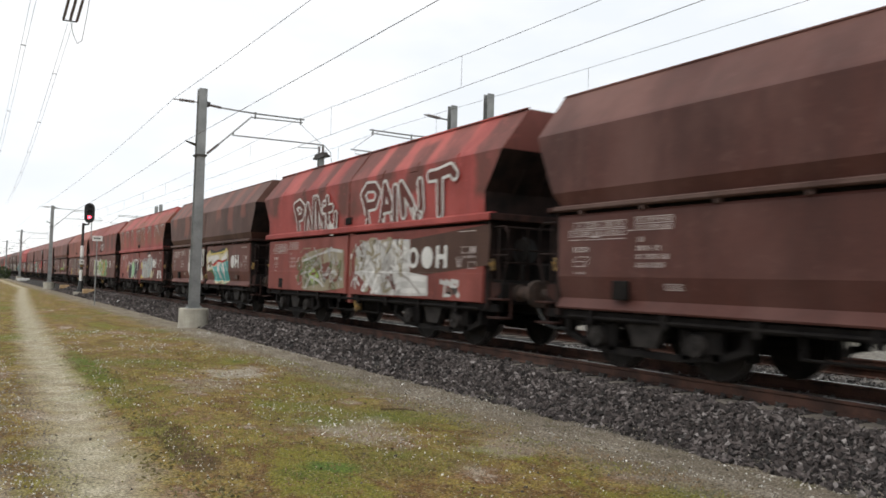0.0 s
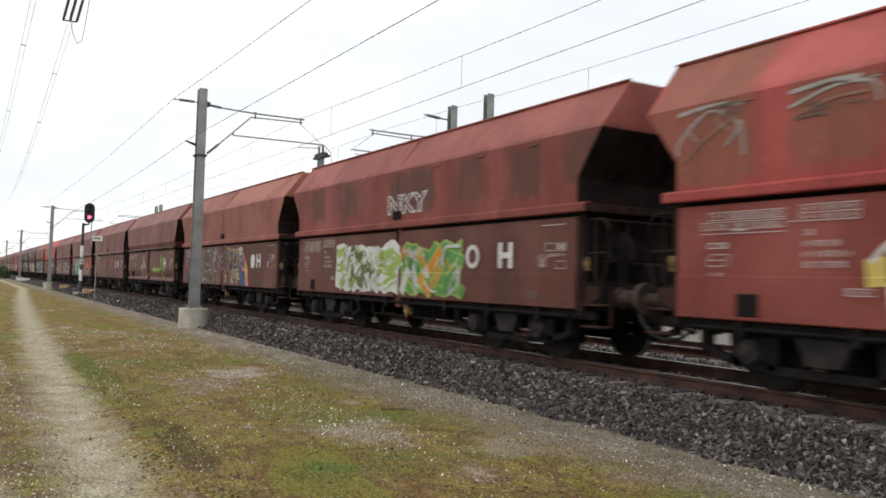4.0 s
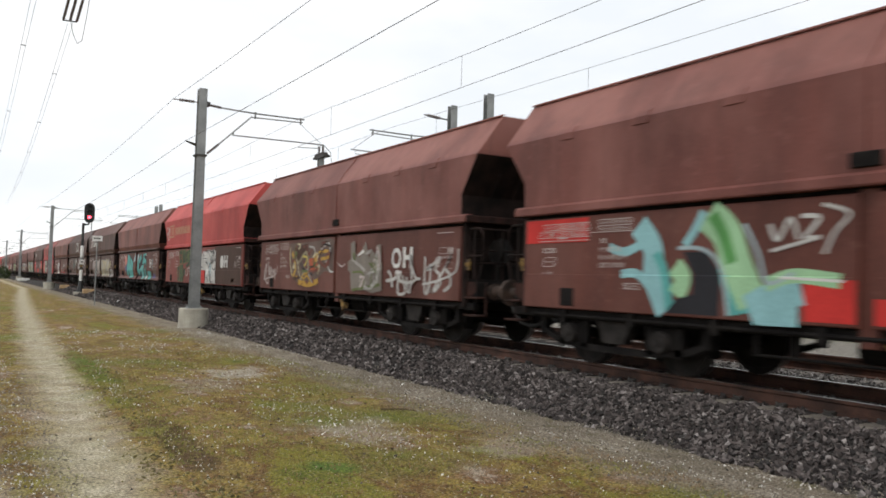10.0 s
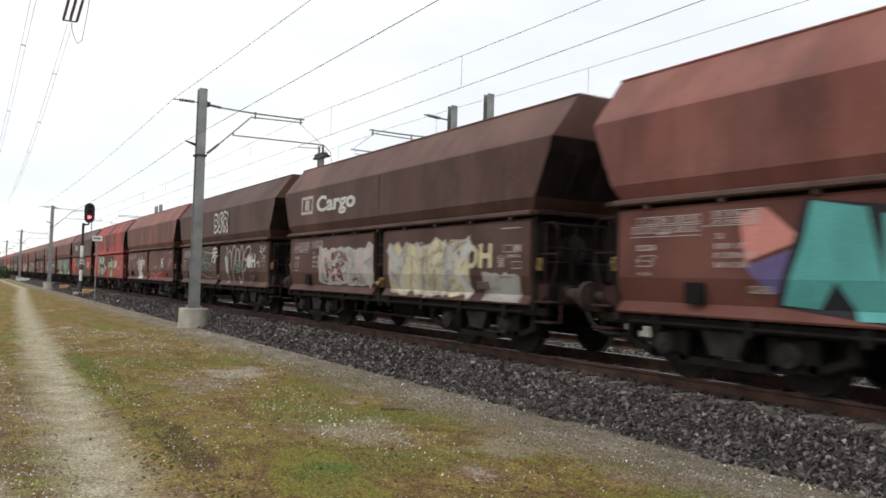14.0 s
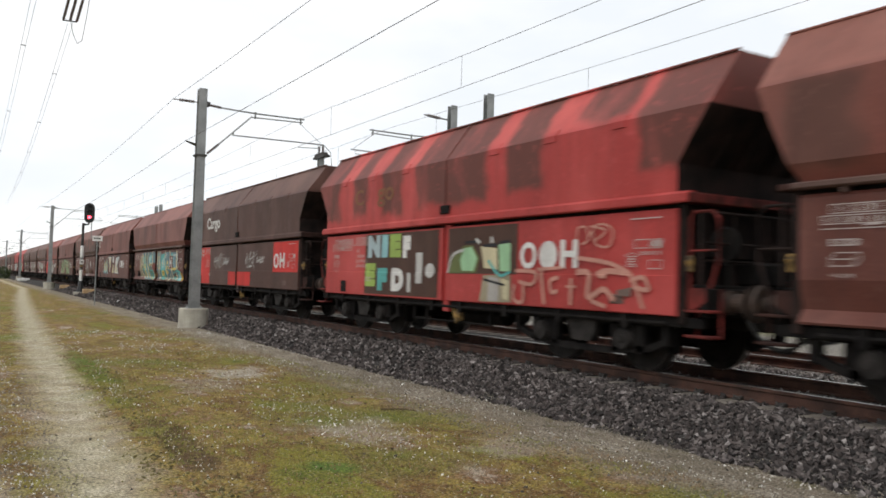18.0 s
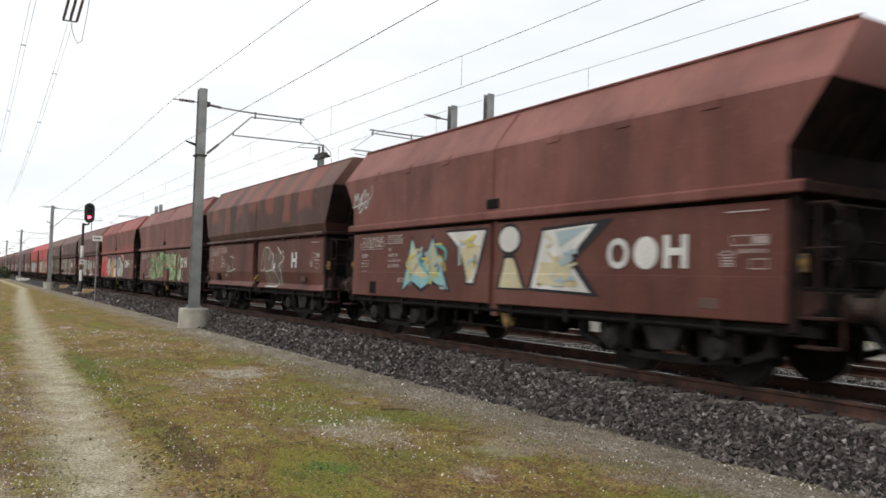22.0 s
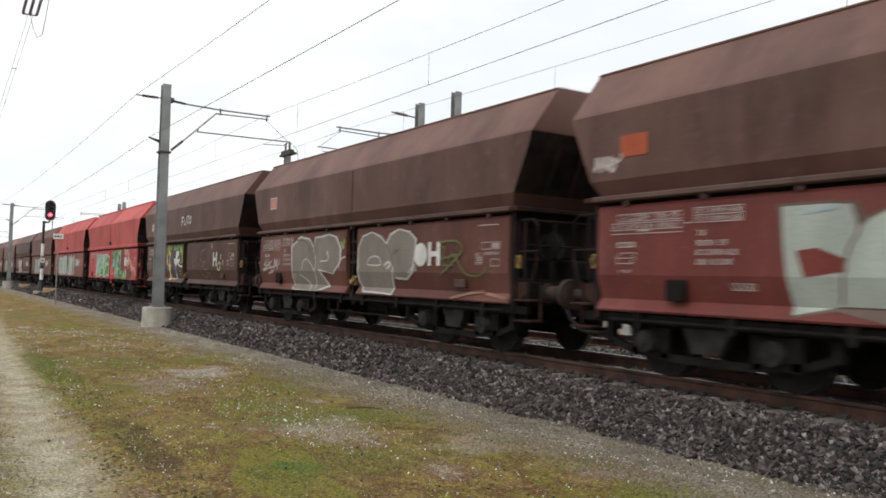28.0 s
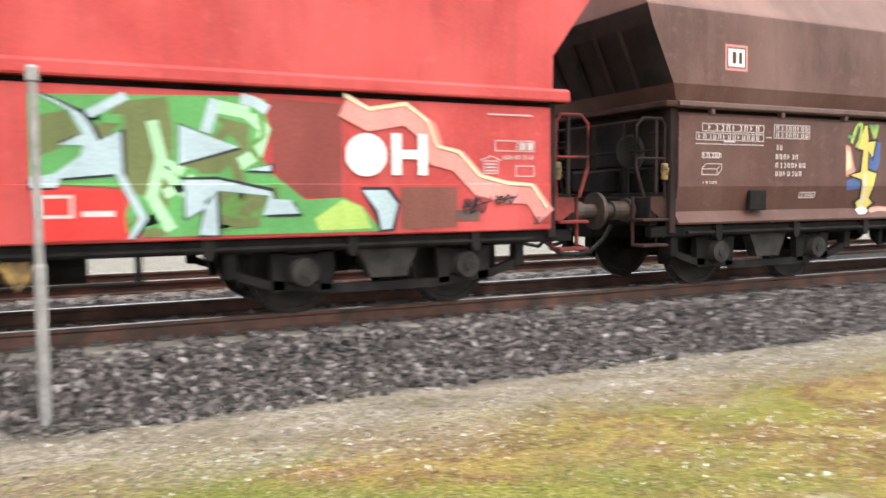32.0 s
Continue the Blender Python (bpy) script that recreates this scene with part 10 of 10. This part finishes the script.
x, y, z, rng = bed_points(30000, 6.42, 8.12, -13, 12, 21)
toe = 6.55 + 0.10 * np.sin(y * 2.1) + 0.07 * np.sin(y * 5.3)
keep = ((x > toe) | (rng.uniform(0, 1, len(x)) < 0.12)) & ((x < 7.66) | (np.abs((y + 9.0) / 0.6 - np.round((y + 9.0) / 0.6)) * 0.6 > 0.16))
stones("ballast", "dark grey crushed-stone ballast on the track's shoulder", BALLAST, x[keep], y[keep], z[keep] + 0.012, rng.uniform(0.038, 0.084, len(x))[keep], 31)
x, y, z, rng = bed_points(9000, 6.42, 8.12, 12, 34, 22)
keep = (x < 7.66) | (np.abs((y + 9.0) / 0.6 - np.round((y + 9.0) / 0.6)) * 0.6 > 0.17)
x, y, z = x[keep], y[keep], z[keep]
stones("ballast", "dark grey crushed-stone ballast on the track's shoulder", BALLAST, x, y, z + 0.015, rng.uniform(0.06, 0.11, len(x)), 32)
x, y, z, rng = bed_points(3500, 6.45, 8.1, 34, 75, 23)
stones("ballast", "dark grey crushed-stone ballast on the track's shoulder", BALLAST, x, y, z + 0.02, rng.uniform(0.09, 0.16, len(x)), 33)
x, y, z, rng = bed_points(11000, 8.25, 12.2, -10, 14, 24)
keep = (np.abs(x - 9.69) > 0.09)
stones("ballast", "pale crushed-stone ballast between the tracks", PALE_BALLAST, x[keep], y[keep], z[keep] + 0.0, rng.uniform(0.05, 0.10, len(x))[keep], 34)
x, y, z, rng = bed_points(7000, 12.2, 15.0, -14, 16, 25)
keep = (np.abs(x - 12.30) > 0.09) & (np.abs(x - 13.80) > 0.09)
stones("ballast", "pale crushed-stone ballast of the second track", PALE_BALLAST, x[keep], y[keep], z[keep] + 0.0, rng.uniform(0.06, 0.12, len(x))[keep], 35)

# pale grit and shell pieces lie in drifts over the moss
rng = np.random.default_rng(41)
px, py, pz, ps = [], [], [], []
for i in range(34000):
    a, b = rng.uniform(0.2, 6.6), rng.uniform(-9, 26)
    d = noise.noise((a * 0.9, b * 0.55, 7.0)) + 0.5 * noise.noise((a * 2.6, b * 2.0, 3.0))
    edge = 0.4 if a < 0.7 else (-0.3 if a < 1.8 else (0.25 if a > 5.0 else (0.18 if b < 4 else 0.15)))
    if rng.uniform(-0.25, 1.1) < d * 1.5 + edge:
        px.append(a), py.append(b), pz.append(ground_z(a, b) + 0.005), ps.append(rng.uniform(0.008, 0.023) * (1.7 if rng.uniform() < 0.10 else 1))
stones("shell_grit", "small pale shell and grit pieces strewn over the moss", SHELL, np.array(px), np.array(py), np.array(pz), np.array(ps), 42, 0.6, "grit")
x, y, z, rng = bed_points(260, 0.3, 6.5, -7, 22, 43)
stones("stray_stones", "stray dark stones on the verge", BALLAST, x, y, z + 0.005, rng.uniform(0.015, 0.04, len(x)), 44)


def blades(name, label, material, n, x0, x1, y0, y1, h0, h1, seed, density):
    rng = np.random.default_rng(seed)
    V, F = [], []
    k = 0
    while k < n:
        a, b = rng.uniform(x0, x1), rng.uniform(y0, y1)
        if rng.uniform(-0.5, 0.6) > density(a, b):
            k += 0.25
            continue
        k += 1
        z = ground_z(a, b) - 0.003
        for j in range(3):
            t, h = rng.uniform(0, 6.283), rng.uniform(h0, h1)
            dx, dy = math.cos(t), math.sin(t)
            lean = rng.uniform(0.3, 1.1) * h
            w = rng.uniform(0.003, 0.007)
            o = rng.normal(0, 0.012, 2)
            i = len(V)
            V += [(a + o[0] - dy * w, b + o[1] + dx * w, z), (a + o[0] + dy * w, b + o[1] - dx * w, z), (a + o[0] + dx * lean, b + o[1] + dy * lean, z + h)]
            F.append((i, i + 1, i + 2))
    me = bpy.data.meshes.new(name)
    me.from_pydata(V, [], F)
    me.materials.append(material)
    return tagged(new(name, me), label, "grass", kind="stuff")


def bloom(a, b):
    return 2.0 * noise.noise((a * 0.75, b * 0.42, 1.0)) + 1.2 * noise.noise((a * 2.1, b * 1.5, 5.0))


blades("moss_blades", "short yellow-green moss and grass", STRAW, 22000, 1.7, 5.7, -9, 18, 0.010, 0.028, 51, lambda a, b: bloom(a, b) - 0.05)
blades("moss_blades", "short russet moss between the green", RUSSET, 16000, 1.7, 5.7, -9, 18, 0.008, 0.024, 55, lambda a, b: -bloom(a, b) - 0.08)
blades("moss_blades", "short moss and grass beside the path", STRAW, 4000, -1.5, 0.9, 4, 22, 0.010, 0.03, 52, lambda a, b: bloom(a, b) - 0.1)
x, y, z, rng = bed_points(1500, 1.7, 6.2, -7, 18, 53)
stones("dead_leaves", "brown plant litter lying on the moss", LEAF, x, y, z + 0.003, rng.uniform(0.012, 0.035, len(x)), 54, 0.25, "litter")

# dark mossy lumps along the trodden edge of the path
rng = np.random.default_rng(71)
y = 5.2 + 11 * rng.uniform(0, 1, 1500) ** 1.5
x = 0.82 + 0.031 * y + 0.0002 * y * y + 0.62 + rng.normal(0, 0.16, 1500) + 0.10 * np.sin(y * 2.3) + 0.05 * np.sin(y * 7.7)
z = np.array([ground_z(a, b) for a, b in zip(x, y)])
LUMP = island_mat("dark_moss_lump", ((0.0, (0.075, 0.065, 0.028)), (0.4, (0.13, 0.11, 0.042)), (0.75, (0.19, 0.165, 0.055)), (1.0, (0.30, 0.25, 0.14))), 0.95, 0.6)
stones("moss_lumps", "low dark mossy lumps along the path's edge", LUMP, x, y, z - 0.004, rng.uniform(0.015, 0.055, 1500), 72, 0.45, "moss")

# a dry stick on the moss
stick = tagged(part("stick", tube(bmesh.new(), ((4.66, 9.30, 0.03), (4.80, 9.20, 0.045), (4.92, 9.14, 0.04), (5.02, 9.02, 0.03)), [0.012, 0.011, 0.009, 0.005], 6), LEAF, None), "dark dry stick lying on the moss", "stick")

# grit at the foot of the ballast and on the rubbly margin of the path
rng = np.random.default_rng(61)
x, y = 6.75 - 1.7 * rng.uniform(0, 1, 30000) ** 1.25, -10 + 25 * rng.uniform(0, 1, 30000)
z = np.array([ground_z(a, b) for a, b in zip(x, y)])
stones("grit", "brownish grit strewn along the foot of the ballast", GRIT, x, y, z + 0.003, rng.uniform(0.007, 0.019, 30000) * rng.choice((1.0, 1.0, 1.5), 30000), 62, 0.65, "grit")
x, y, z, rng = bed_points(9000, -1.6, 0.9, 3.5, 15, 63)
stones("grit", "brownish grit on the margin of the path", GRIT, x, y, z + 0.003, rng.uniform(0.008, 0.026, 9000), 64, 0.65, "grit")


# ---- movement ----
def travelled(t):
    """Metres that the train has run past its place at 16 s."""
    return 10.1887 * (t - 16) - 0.0073263 * (t - 16) ** 2


def rolling(wagon, centre):
    """Turn the wheels of a wagon while it runs past."""
    rows_t = [t for t in np.arange(0.0, 32.0, 0.062) if -14 < centre - travelled(t) < 36]
    if not rows_t:
        return
    rows_t = sorted({0.0, 32.0, *(round(float(t), 3) for t in rows_t)})
    first = rows_t[1] if len(rows_t) > 2 and rows_t[1] > 0.07 else 0.0
    last = rows_t[-2] if rows_t[-1] - rows_t[-2] > 0.07 else 32.0
    for b in wagon.children:
        if b.name.split(".")[0] != "bogie":
            continue
        for o in b.children:
            if o.name.split(".")[0] == "wheel":
                x, y, z = o.location
                walk(o, [(t, pose(x, y, z, math.degrees((travelled(min(max(t, first), last)) - travelled(first)) / 0.46))) for t in rows_t])


def motions():
    for w, row in zip(wagons, TRAIN):
        walk(w, [(t, pose(TRACK_1, row[1] - travelled(t), RAIL)) for t in (0, 4, 8, 12, 16, 20, 24, 28, 32)])
        rolling(w, row[1])


motions()
